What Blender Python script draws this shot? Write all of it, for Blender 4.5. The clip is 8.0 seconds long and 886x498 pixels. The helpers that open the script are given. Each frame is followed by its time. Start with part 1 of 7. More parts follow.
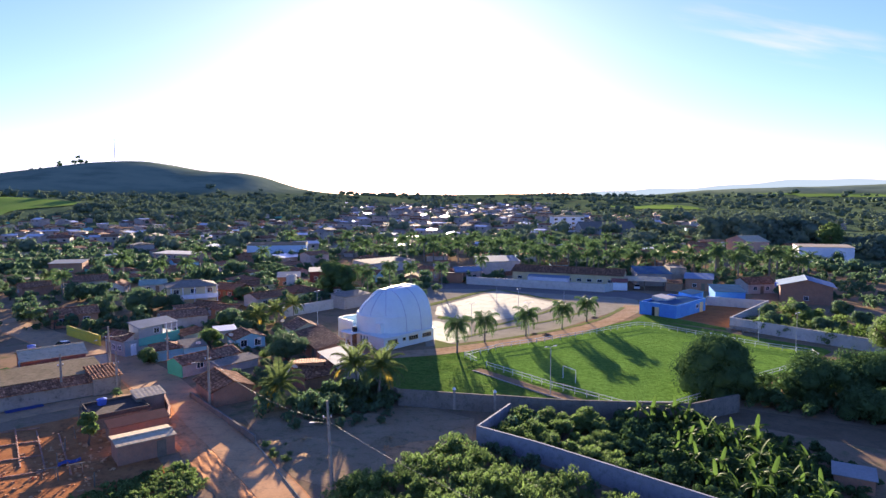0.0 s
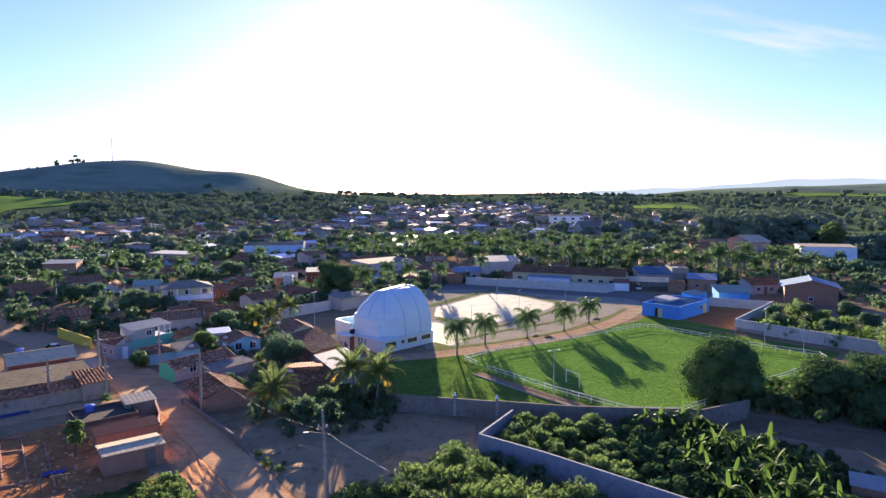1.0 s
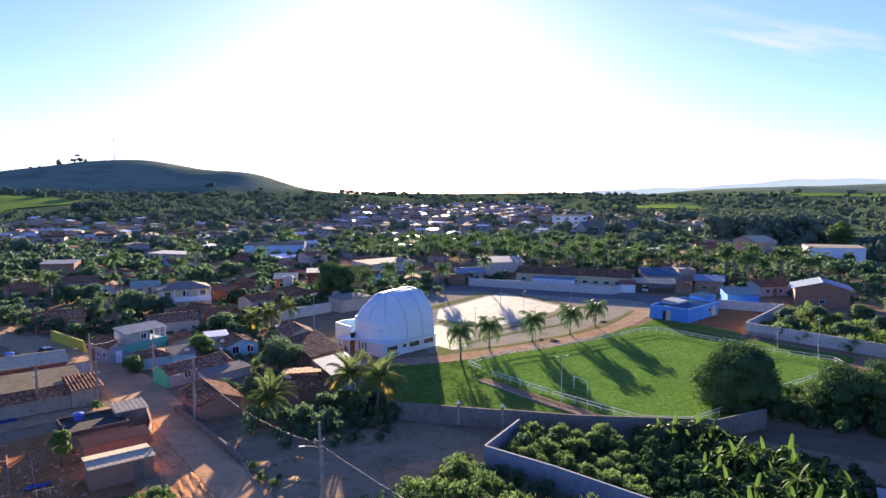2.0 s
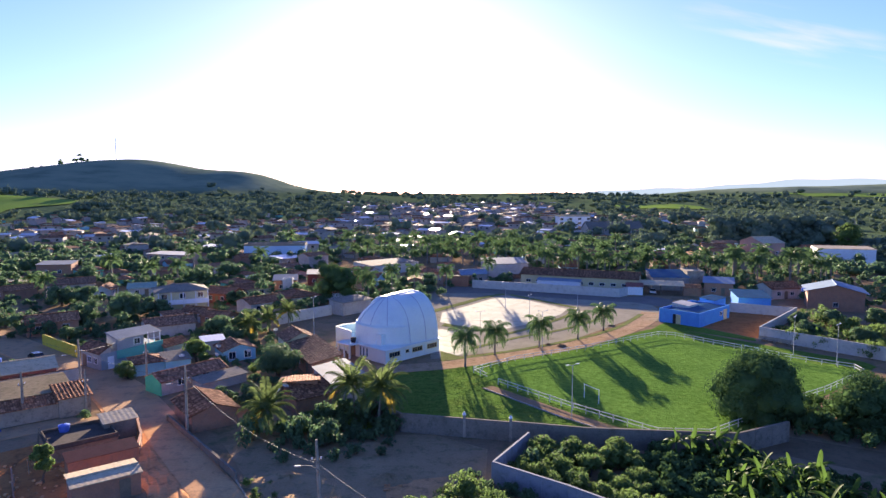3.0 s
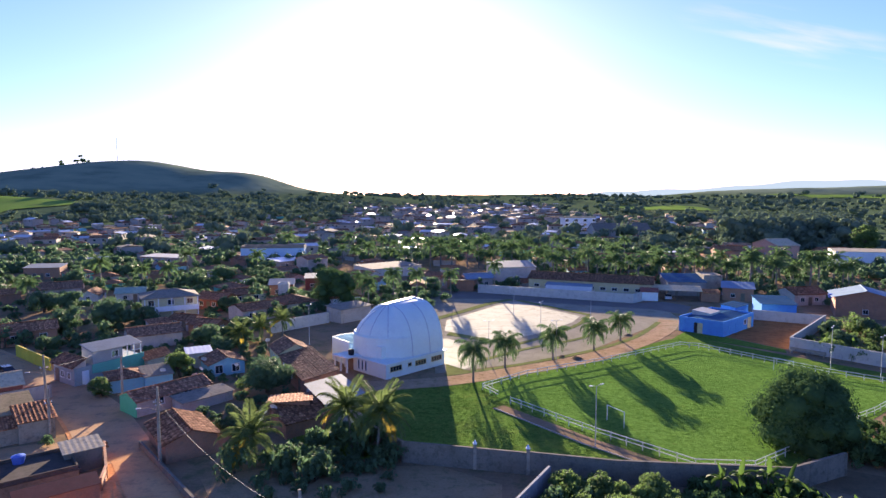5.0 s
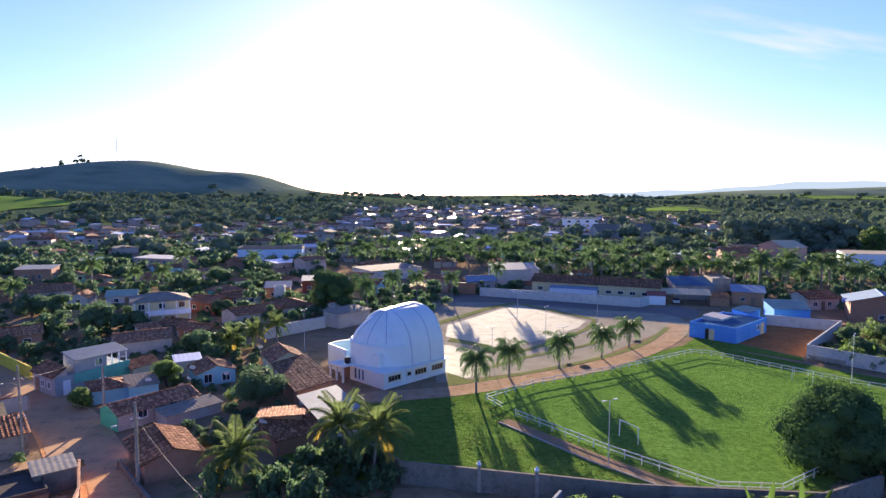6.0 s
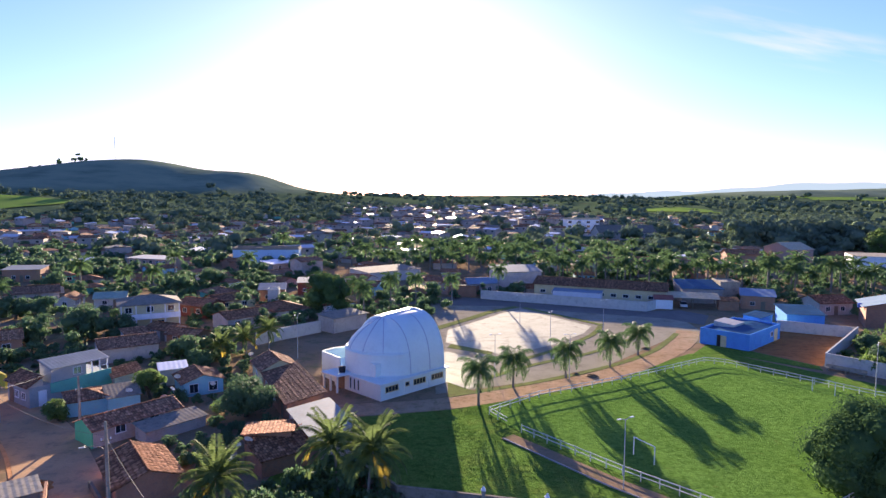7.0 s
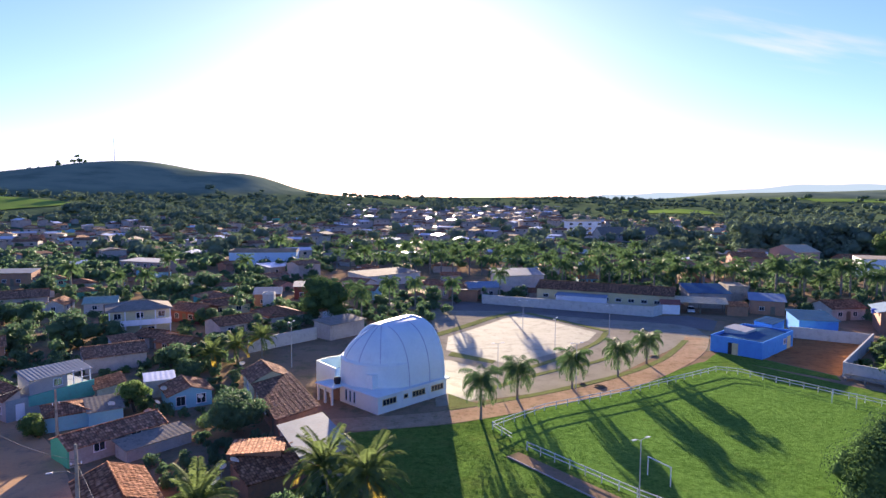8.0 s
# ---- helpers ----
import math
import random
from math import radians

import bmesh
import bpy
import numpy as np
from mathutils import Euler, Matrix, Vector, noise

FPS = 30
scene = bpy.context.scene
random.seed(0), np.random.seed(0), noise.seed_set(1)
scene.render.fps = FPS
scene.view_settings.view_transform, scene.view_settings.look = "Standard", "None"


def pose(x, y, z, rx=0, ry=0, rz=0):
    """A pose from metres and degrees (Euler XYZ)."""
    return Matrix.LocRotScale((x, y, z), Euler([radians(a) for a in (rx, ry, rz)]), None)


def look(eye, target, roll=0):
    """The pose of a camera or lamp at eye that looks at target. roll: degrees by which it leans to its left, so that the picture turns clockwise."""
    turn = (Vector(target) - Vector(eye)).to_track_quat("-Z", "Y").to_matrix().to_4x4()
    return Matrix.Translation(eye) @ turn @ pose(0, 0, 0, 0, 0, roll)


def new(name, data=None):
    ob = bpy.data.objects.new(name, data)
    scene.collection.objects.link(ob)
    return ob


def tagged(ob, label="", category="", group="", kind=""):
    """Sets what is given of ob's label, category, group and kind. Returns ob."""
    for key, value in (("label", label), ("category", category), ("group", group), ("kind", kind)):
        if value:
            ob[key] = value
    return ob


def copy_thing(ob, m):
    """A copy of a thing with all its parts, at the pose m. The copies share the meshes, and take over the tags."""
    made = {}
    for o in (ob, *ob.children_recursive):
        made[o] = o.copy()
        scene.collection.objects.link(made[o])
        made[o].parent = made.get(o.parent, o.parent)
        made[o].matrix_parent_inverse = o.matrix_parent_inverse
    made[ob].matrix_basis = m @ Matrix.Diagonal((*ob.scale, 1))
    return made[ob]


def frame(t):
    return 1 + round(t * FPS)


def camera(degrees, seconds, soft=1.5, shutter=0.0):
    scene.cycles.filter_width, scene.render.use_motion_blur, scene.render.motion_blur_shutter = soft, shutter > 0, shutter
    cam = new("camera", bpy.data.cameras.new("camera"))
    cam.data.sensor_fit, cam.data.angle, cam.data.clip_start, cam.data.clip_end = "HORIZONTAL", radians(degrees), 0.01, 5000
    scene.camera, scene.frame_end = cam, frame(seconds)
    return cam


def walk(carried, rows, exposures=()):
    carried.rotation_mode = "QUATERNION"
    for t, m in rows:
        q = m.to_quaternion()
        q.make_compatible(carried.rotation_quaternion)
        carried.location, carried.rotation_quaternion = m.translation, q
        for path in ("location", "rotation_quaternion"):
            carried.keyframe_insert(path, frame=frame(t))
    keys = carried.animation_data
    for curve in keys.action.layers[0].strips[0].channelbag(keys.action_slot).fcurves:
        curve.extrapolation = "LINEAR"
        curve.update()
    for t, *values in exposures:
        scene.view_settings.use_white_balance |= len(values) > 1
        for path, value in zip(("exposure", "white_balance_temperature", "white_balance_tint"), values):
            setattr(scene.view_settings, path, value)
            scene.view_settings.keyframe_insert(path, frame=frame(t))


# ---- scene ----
cam = camera(70.0, 8.0, soft=1.45)
PATH = [
    (0, (1.403, -0.893, 28.728), (1.469, 1.099, 28.556), -0.1),
    (0.5, (1.341, 0.435, 28.692), (1.413, 2.427, 28.519), -0.1),
    (1, (1.282, 1.887, 28.694), (1.353, 3.878, 28.52), -0.1),
    (1.5, (1.254, 3.48, 28.686), (1.322, 5.472, 28.511), -0.1),
    (3, (0.941, 9.201, 28.699), (1.0, 11.192, 28.524), -0.0),
    (3.5, (0.75, 11.358, 28.633), (0.808, 13.35, 28.458), -0.1),
    (4, (0.68, 13.556, 28.576), (0.735, 15.548, 28.403), -0.0),
    (4.5, (0.621, 15.883, 28.46), (0.674, 17.875, 28.288), 0.0),
    (6, (0.625, 23.322, 28.33), (0.676, 25.315, 28.161), 0.1),
    (6.5, (0.581, 26.004, 28.28), (0.633, 27.996, 28.111), 0.2),
    (7, (0.533, 28.763, 28.27), (0.587, 30.755, 28.101), 0.3),
    (7.5, (0.481, 31.522, 28.298), (0.536, 33.514, 28.132), 0.3),
    (8, (0.592, 33.316, 28.339), (0.646, 35.308, 28.175), 0.3),
]
walk(cam, [(t, look(eye, target, roll)) for t, eye, target, roll in PATH],
     [(0, 2.5, 8200, 30), (8, 2.5, 8200, 30)])

# ---- world, sun, exposure ----
SUN_EL, SUN_AZ = radians(8.7), radians(-1.7)
world = bpy.data.worlds.new("sky")
scene.world = world
world.use_nodes = True
wn = world.node_tree.nodes
sky = wn.new("ShaderNodeTexSky")
sky.sky_type, sky.sun_disc = "NISHITA", False
sky.sun_elevation, sky.sun_rotation = SUN_EL, SUN_AZ
sky.altitude, sky.air_density, sky.dust_density, sky.ozone_density = 150, 1.0, 0.35, 6.5
wn["Background"].inputs["Strength"].default_value = 0.094


def cirrus():
    """Thin streaks of high cloud low in the north-east."""
    t = world.node_tree

    def calc(op, a, b=0.0, c=0.0):
        n = t.nodes.new("ShaderNodeMath")
        n.operation = op
        for i, v in enumerate((a, b, c)):
            if hasattr(v, "links"):
                t.links.new(v, n.inputs[i])
            else:
                n.inputs[i].default_value = v
        return n.outputs[0]

    co = t.nodes.new("ShaderNodeTexCoord")
    xyz = t.nodes.new("ShaderNodeSeparateXYZ")
    t.links.new(co.outputs["Generated"], xyz.inputs[0])
    u, v = calc("DIVIDE", xyz.outputs[0], xyz.outputs[1]), calc("DIVIDE", xyz.outputs[2], xyz.outputs[1])
    v = calc("ADD", v, calc("MULTIPLY", u, 0.17))
    vec = t.nodes.new("ShaderNodeCombineXYZ")
    t.links.new(calc("MULTIPLY", u, 4.0), vec.inputs[0])
    t.links.new(calc("MULTIPLY", v, 34.0), vec.inputs[1])
    n = t.nodes.new("ShaderNodeTexNoise")
    n.inputs["Scale"].default_value, n.inputs["Detail"].default_value = 1.0, 5
    t.links.new(vec.outputs[0], n.inputs["Vector"])
    streak = calc("MULTIPLY", calc("SUBTRACT", n.outputs["Fac"], 0.46), 3.0)
    near = calc("ADD", calc("POWER", calc("DIVIDE", calc("SUBTRACT", u, 0.58), 0.2), 2.0), calc("POWER", calc("DIVIDE", calc("SUBTRACT", v, 0.345), 0.045), 2.0))
    amount = calc("MULTIPLY", calc("MAXIMUM", streak, 0.0), calc("MAXIMUM", calc("SUBTRACT", 1.0, near), 0.0))
    m = t.nodes.new("ShaderNodeMix")
    m.data_type = "RGBA"
    t.links.new(calc("MINIMUM", calc("MULTIPLY", amount, 0.45), 0.3), m.inputs[0])
    t.links.new(sky.outputs["Color"], m.inputs[6])
    m.inputs[7].default_value = (3.6, 3.7, 3.6, 1)
    return m.outputs[2]


tint = wn.new("ShaderNodeMix")
tint.data_type, tint.blend_type = "RGBA", "MULTIPLY"
tint.inputs[0].default_value, tint.inputs[7].default_value = 1.0, (0.80, 0.675, 0.89, 1)
world.node_tree.links.new(cirrus(), tint.inputs[6])
world.node_tree.links.new(tint.outputs[2], wn["Background"].inputs["Color"])
sun_data = bpy.data.lights.new("sun", "SUN")
sun_data.energy, sun_data.angle, sun_data.color = 3.6, radians(0.6), (0.95, 0.98, 0.84)
sun = new("sun", sun_data)
sun.matrix_world = look((60 * math.sin(SUN_AZ), 60, 60 * math.tan(SUN_EL)), (0, 0, 0))


# ---- materials ----
def shader(name):
    m = bpy.data.materials.new(name)
    m.use_nodes = True
    t = m.node_tree
    return m, t, t.nodes, t.links, t.nodes["Principled BSDF"]


def noise_node(t, coord, scale, detail=4, rough=0.6):
    n = t.nodes.new("ShaderNodeTexNoise")
    n.inputs["Scale"].default_value, n.inputs["Detail"].default_value, n.inputs["Roughness"].default_value = scale, detail, rough
    t.links.new(coord, n.inputs["Vector"])
    return n.outputs["Fac"]


def ramp(t, fac, stops):
    r = t.nodes.new("ShaderNodeValToRGB")
    while len(r.color_ramp.elements) < len(stops):
        r.color_ramp.elements.new(0.5)
    for e, (p, c) in zip(r.color_ramp.elements, stops):
        e.position, e.color = p, (*c, 1)
    t.links.new(fac, r.inputs["Fac"])
    return r.outputs["Color"]


def mix(t, fac, a, b, how="MIX"):
    n = t.nodes.new("ShaderNodeMix")
    n.data_type, n.blend_type = "RGBA", how
    for i, v in ((0, fac), (6, a), (7, b)):
        if hasattr(v, "links"):
            t.links.new(v, n.inputs[i])
        else:
            n.inputs[i].default_value = v if i == 0 else (*v, 1)
    return n.outputs[2]


def surface(name, dark, light, coarse=0.4, fine=6.0, rough=0.8, bump=0.3, depth=0.02, stain=None, amount=0.5, metal=0.0, vary=0.0, spec=0.3):
    """A weathered surface: two colours over two noises, stains, bump; vary: value shift per object."""
    m, t, nodes, links, b = shader(name)
    co = nodes.new("ShaderNodeNewGeometry").outputs["Position"]
    big, small = noise_node(t, co, coarse, 5), noise_node(t, co, fine, 5, 0.7)
    col = mix(t, 0.45, ramp(t, big, [(0.3, dark), (0.7, light)]), ramp(t, small, [(0.3, dark), (0.7, light)]))
    if stain:
        mask = ramp(t, noise_node(t, co, coarse * 2.7, 6, 0.75), [(0.5, (0, 0, 0)), (0.68, (amount,) * 3)])
        col = mix(t, mask, col, stain)
    if vary:
        rnd = nodes.new("ShaderNodeObjectInfo").outputs["Random"]
        hsv = nodes.new("ShaderNodeHueSaturation")
        mp = nodes.new("ShaderNodeMapRange")
        mp.inputs["To Min"].default_value, mp.inputs["To Max"].default_value = 1 - vary, 1 + vary
        links.new(rnd, mp.inputs["Value"])
        links.new(mp.outputs["Result"], hsv.inputs["Value"])
        links.new(col, hsv.inputs["Color"])
        col = hsv.outputs["Color"]
    links.new(col, b.inputs["Base Color"])
    b.inputs["Roughness"].default_value, b.inputs["Metallic"].default_value = rough, metal
    b.inputs["Specular IOR Level"].default_value = spec
    bn = nodes.new("ShaderNodeBump")
    bn.inputs["Strength"].default_value, bn.inputs["Distance"].default_value = bump, depth
    links.new(small, bn.inputs["Height"])
    links.new(bn.outputs["Normal"], b.inputs["Normal"])
    return m


def tiled(name, dark, light, stain, amount, vary):
    """Clay roof tiles: courses of single tiles in mixed tones, weathered in patches."""
    m, t, nodes, links, b = shader(name)
    co = nodes.new("ShaderNodeTexCoord").outputs["Object"]
    mp = nodes.new("ShaderNodeMapping")
    mp.inputs["Scale"].default_value = (3.6, 2.3, 0.0)
    links.new(co, mp.inputs["Vector"])
    cell = nodes.new("ShaderNodeTexVoronoi")
    cell.inputs["Scale"].default_value, cell.inputs["Randomness"].default_value = 1.0, 0.35
    links.new(mp.outputs["Vector"], cell.inputs["Vector"])
    one = nodes.new("ShaderNodeSeparateColor")
    links.new(cell.outputs["Color"], one.inputs[0])
    tone = ramp(t, one.outputs[0], [(0.0, tuple(c * 0.72 for c in dark)), (0.35, dark), (0.8, light), (1.0, tuple(min(1, c * 1.35) for c in light))])
    edge = ramp(t, cell.outputs["Distance"], [(0.25, (1, 1, 1)), (0.62, (0.5, 0.46, 0.44))])
    col = mix(t, 1.0, tone, edge, "MULTIPLY")
    wear = nodes.new("ShaderNodeNewGeometry").outputs["Position"]
    mask = ramp(t, noise_node(t, wear, 0.8, 6, 0.75), [(0.42, (0, 0, 0)), (0.66, (amount,) * 3)])
    col = mix(t, mask, col, stain)
    hsv = nodes.new("ShaderNodeHueSaturation")
    rg = nodes.new("ShaderNodeMapRange")
    rg.inputs["To Min"].default_value, rg.inputs["To Max"].default_value = 1 - vary, 1 + vary
    links.new(nodes.new("ShaderNodeObjectInfo").outputs["Random"], rg.inputs["Value"])
    links.new(rg.outputs["Result"], hsv.inputs["Value"])
    links.new(col, hsv.inputs["Color"])
    links.new(hsv.outputs["Color"], b.inputs["Base Color"])
    b.inputs["Roughness"].default_value, b.inputs["Specular IOR Level"].default_value = 0.9, 0.05
    bn = nodes.new("ShaderNodeBump")
    bn.invert = True
    bn.inputs["Strength"].default_value, bn.inputs["Distance"].default_value = 0.8, 0.06
    links.new(cell.outputs["Distance"], bn.inputs["Height"])
    links.new(bn.outputs["Normal"], b.inputs["Normal"])
    return m


def leafy(name, dark, light, glow=0.5, rough=0.65, scale=0.25, shine=0.03, speck=0.4):
    """Foliage: colour varies by leaf and by clump; thin leaves let light through."""
    m, t, nodes, links, b = shader(name)
    geo = nodes.new("ShaderNodeNewGeometry")
    isl = ramp(t, geo.outputs["Random Per Island"], [(0.0, dark), (1.0, light)])
    col = mix(t, 1 - speck, isl, ramp(t, noise_node(t, geo.outputs["Position"], scale, 3), [(0.3, dark), (0.7, light)]))
    links.new(col, b.inputs["Base Color"])
    b.inputs["Roughness"].default_value = rough
    b.inputs["Specular IOR Level"].default_value = shine
    tr = nodes.new("ShaderNodeBsdfTranslucent")
    hsv = nodes.new("ShaderNodeHueSaturation")
    hsv.inputs["Hue"].default_value, hsv.inputs["Saturation"].default_value, hsv.inputs["Value"].default_value = 0.5, 1.0, 1.6
    links.new(col, hsv.inputs["Color"])
    links.new(hsv.outputs["Color"], tr.inputs["Color"])
    mx = nodes.new("ShaderNodeMixShader")
    mx.inputs["Fac"].default_value = glow
    links.new(b.outputs["BSDF"], mx.inputs[1])
    links.new(tr.outputs["BSDF"], mx.inputs[2])
    links.new(mx.outputs["Shader"], nodes["Material Output"].inputs["Surface"])
    return m


def ground_material():
    """Open land: grass, bushes and bare earth, mixed at three scales."""
    m, t, nodes, links, b = shader("open_land")
    co = nodes.new("ShaderNodeNewGeometry").outputs["Position"]
    grass = ramp(t, noise_node(t, co, 0.05, 8, 0.65), [(0.3, (0.06, 0.10, 0.055)), (0.55, (0.10, 0.15, 0.075)), (0.75, (0.14, 0.19, 0.09))])
    earth = ramp(t, noise_node(t, co, 0.9, 6, 0.7), [(0.3, (0.09, 0.06, 0.04)), (0.7, (0.18, 0.115, 0.07))])
    mask = ramp(t, noise_node(t, co, 0.035, 7, 0.7), [(0.57, (0, 0, 0)), (0.68, (0.8, 0.8, 0.8))])
    col = mix(t, mask, grass, earth)
    # open pasture on the hill: grass paled in place of far haze, darker scrub patches
    xyz = nodes.new("ShaderNodeSeparateXYZ")
    links.new(co, xyz.inputs[0])
    high = nodes.new("ShaderNodeMapRange")
    high.inputs["From Min"].default_value, high.inputs["From Max"].default_value = 26, 42
    links.new(xyz.outputs[2], high.inputs["Value"])
    pale_hill = ramp(t, noise_node(t, co, 0.012, 7, 0.6), [(0.35, (0.15, 0.20, 0.13)), (0.5, (0.22, 0.27, 0.17)), (0.7, (0.27, 0.31, 0.19))])
    col = mix(t, high.outputs["Result"], col, pale_hill)
    links.new(col, b.inputs["Base Color"])
    b.inputs["Roughness"].default_value, b.inputs["Specular IOR Level"].default_value = 1.0, 0.0
    bn = nodes.new("ShaderNodeBump")
    bn.inputs["Strength"].default_value, bn.inputs["Distance"].default_value = 0.6, 0.3
    links.new(noise_node(t, co, 1.2, 6, 0.7), bn.inputs["Height"])
    links.new(bn.outputs["Normal"], b.inputs["Normal"])
    return m


def grass_material(name, k, amount):
    """Grass with worn paler patches; k: tone, amount: wear."""
    m, t, nodes, links, b = shader(name)
    co = nodes.new("ShaderNodeNewGeometry").outputs["Position"]
    col = mix(t, 0.5, ramp(t, noise_node(t, co, 0.12, 6, 0.7), [(0.3, (0.08, 0.15, 0.018)), (0.7, (0.14, 0.23, 0.03))]),
              ramp(t, noise_node(t, co, 3.0, 6, 0.75), [(0.3, (0.045, 0.10, 0.012)), (0.7, (0.18, 0.27, 0.04))]))
    tuft = ramp(t, noise_node(t, co, 1.1, 7, 0.8), [(0.38, (0.55, 0.6, 0.5)), (0.6, (1.12, 1.1, 1.1))])
    col = mix(t, 0.9, col, tuft, "MULTIPLY")
    worn = ramp(t, noise_node(t, co, 0.3, 7, 0.75), [(0.60 - amount * 0.2, (0, 0, 0)), (0.74, (0.5, 0.5, 0.5))])
    col = mix(t, worn, mix(t, 1.0, col, k, "MULTIPLY"), (0.21, 0.22, 0.06))
    links.new(col, b.inputs["Base Color"])
    b.inputs["Roughness"].default_value, b.inputs["Specular IOR Level"].default_value = 1.0, 0.0
    bn = nodes.new("ShaderNodeBump")
    bn.inputs["Strength"].default_value, bn.inputs["Distance"].default_value = 1.0, 0.3
    links.new(noise_node(t, co, 1.6, 7, 0.8), bn.inputs["Height"])
    links.new(bn.outputs["Normal"], b.inputs["Normal"])
    return m


def glass_material():
    m, t, nodes, links, b = shader("window_glass")
    b.inputs["Base Color"].default_value = (0.02, 0.025, 0.03, 1)
    b.inputs["Roughness"].default_value, b.inputs["Specular IOR Level"].default_value = 0.08, 0.6
    return m


M = {}
M["land"] = ground_material()
M["grass"] = grass_material("pitch_grass", (1.05, 1.3, 2.1), 0.0)
M["lawn"] = grass_material("rough_lawn", (1.05, 1.2, 1.9), 0.6)
M["glass"] = glass_material()
M["verge"] = surface("verge_grass", (0.15, 0.17, 0.06), (0.24, 0.26, 0.10), 0.3, 5, 0.95, 0.8, 0.1, (0.14, 0.10, 0.055), 0.6, spec=0.0)
M["rough_grass"] = surface("rough_grass", (0.30, 0.19, 0.11), (0.46, 0.31, 0.185), 0.25, 4, 0.95, 0.9, 0.15, (0.11, 0.125, 0.06), 0.7, spec=0.0)
M["dirt"] = surface("red_dirt", (0.50, 0.215, 0.095), (0.72, 0.37, 0.19), 0.25, 3, 0.95, 0.6, 0.08, (0.15, 0.085, 0.055), 0.7, spec=0.0)
M["soil"] = surface("dark_red_soil", (0.34, 0.125, 0.05), (0.52, 0.215, 0.09), 0.3, 3, 0.95, 0.6, 0.08, (0.09, 0.05, 0.035), 0.7, spec=0.0)
M["track"] = surface("sandy_track", (0.34, 0.20, 0.115), (0.54, 0.365, 0.23), 0.3, 2.5, 1.0, 0.8, 0.08, (0.17, 0.14, 0.07), 0.75, spec=0.0)
M["cobble"] = surface("stone_paving", (0.26, 0.225, 0.165), (0.40, 0.35, 0.265), 0.15, 5, 1.0, 0.5, 0.03, (0.2, 0.165, 0.115), 0.75, spec=0.0)
M["asphalt"] = surface("street_asphalt", (0.15, 0.13, 0.115), (0.23, 0.20, 0.175), 0.2, 6, 0.95, 0.4, 0.02, (0.17, 0.12, 0.09), 0.5, spec=0.08)
M["plaza"] = surface("pale_concrete", (0.38, 0.35, 0.255), (0.56, 0.52, 0.39), 0.13, 3, 0.9, 0.3, 0.01, (0.25, 0.215, 0.165), 0.8, spec=0.04)
M["kerb"] = surface("kerb_concrete", (0.3, 0.28, 0.26), (0.48, 0.46, 0.43), 0.8, 8, 0.85, 0.3, 0.01)
M["concrete"] = surface("wall_concrete", (0.28, 0.235, 0.18), (0.41, 0.35, 0.275), 0.5, 5, 0.9, 0.4, 0.02, (0.085, 0.07, 0.06), 0.7, spec=0.05)
M["block"] = surface("grey_render", (0.20, 0.21, 0.235), (0.30, 0.31, 0.335), 0.5, 6, 0.9, 0.4, 0.02, (0.13, 0.12, 0.11), 0.6)
M["white"] = surface("white_paint", (0.66, 0.67, 0.70), (0.82, 0.82, 0.83), 0.35, 4, 0.6, 0.15, 0.01, (0.48, 0.46, 0.43), 0.35)
M["chwhite"] = surface("church_paint", (0.57, 0.69, 0.665), (0.67, 0.79, 0.76), 0.25, 3, 0.55, 0.12, 0.01, (0.45, 0.54, 0.55), 0.3, spec=0.1)
M["seam"] = surface("dome_seam", (0.30, 0.34, 0.43), (0.37, 0.41, 0.5), 0.5, 4, 0.7, 0.1)
M["fencepaint"] = surface("faded_fence_paint", (0.5, 0.55, 0.54), (0.64, 0.68, 0.66), 0.8, 6, 0.7, 0.1, 0.01, (0.3, 0.3, 0.28), 0.4, spec=0.1)
M["oldwhite"] = surface("weathered_whitewash", (0.44, 0.42, 0.39), (0.58, 0.56, 0.52), 0.4, 5, 0.85, 0.2, 0.01, (0.27, 0.25, 0.22), 0.6, spec=0.05)
M["chblue"] = surface("pale_blue_paint", (0.38, 0.58, 0.70), (0.47, 0.66, 0.77), 0.4, 4, 0.6, 0.1, 0.01)
M["blue"] = surface("strong_blue_paint", (0.018, 0.25, 0.6), (0.03, 0.31, 0.69), 0.4, 4, 0.55, 0.15, 0.01, (0.03, 0.10, 0.45), 0.4, spec=0.05)
M["skyblue"] = surface("sky_blue_paint", (0.14, 0.43, 0.51), (0.21, 0.53, 0.60), 0.5, 5, 0.7, 0.15, 0.01, (0.25, 0.33, 0.40), 0.4)
M["teal"] = surface("teal_paint", (0.03, 0.33, 0.26), (0.06, 0.42, 0.33), 0.5, 5, 0.7, 0.15, 0.01, (0.08, 0.2, 0.17), 0.4)
M["green"] = surface("bright_green_paint", (0.03, 0.42, 0.20), (0.07, 0.52, 0.28), 0.5, 5, 0.7, 0.15, 0.01)
M["yellow"] = surface("yellow_paint", (0.66, 0.45, 0.04), (0.78, 0.56, 0.07), 0.5, 5, 0.7, 0.15, 0.01, (0.35, 0.25, 0.06), 0.4)
M["cream"] = surface("cream_paint", (0.55, 0.46, 0.26), (0.68, 0.58, 0.36), 0.4, 5, 0.75, 0.15, 0.01, (0.38, 0.31, 0.2), 0.4)
M["red"] = surface("red_paint", (0.25, 0.07, 0.055), (0.36, 0.11, 0.085), 0.5, 5, 0.7, 0.15, 0.01)
M["pink"] = surface("salmon_paint", (0.48, 0.26, 0.20), (0.58, 0.34, 0.27), 0.5, 5, 0.75, 0.15, 0.01, (0.3, 0.2, 0.16), 0.4)
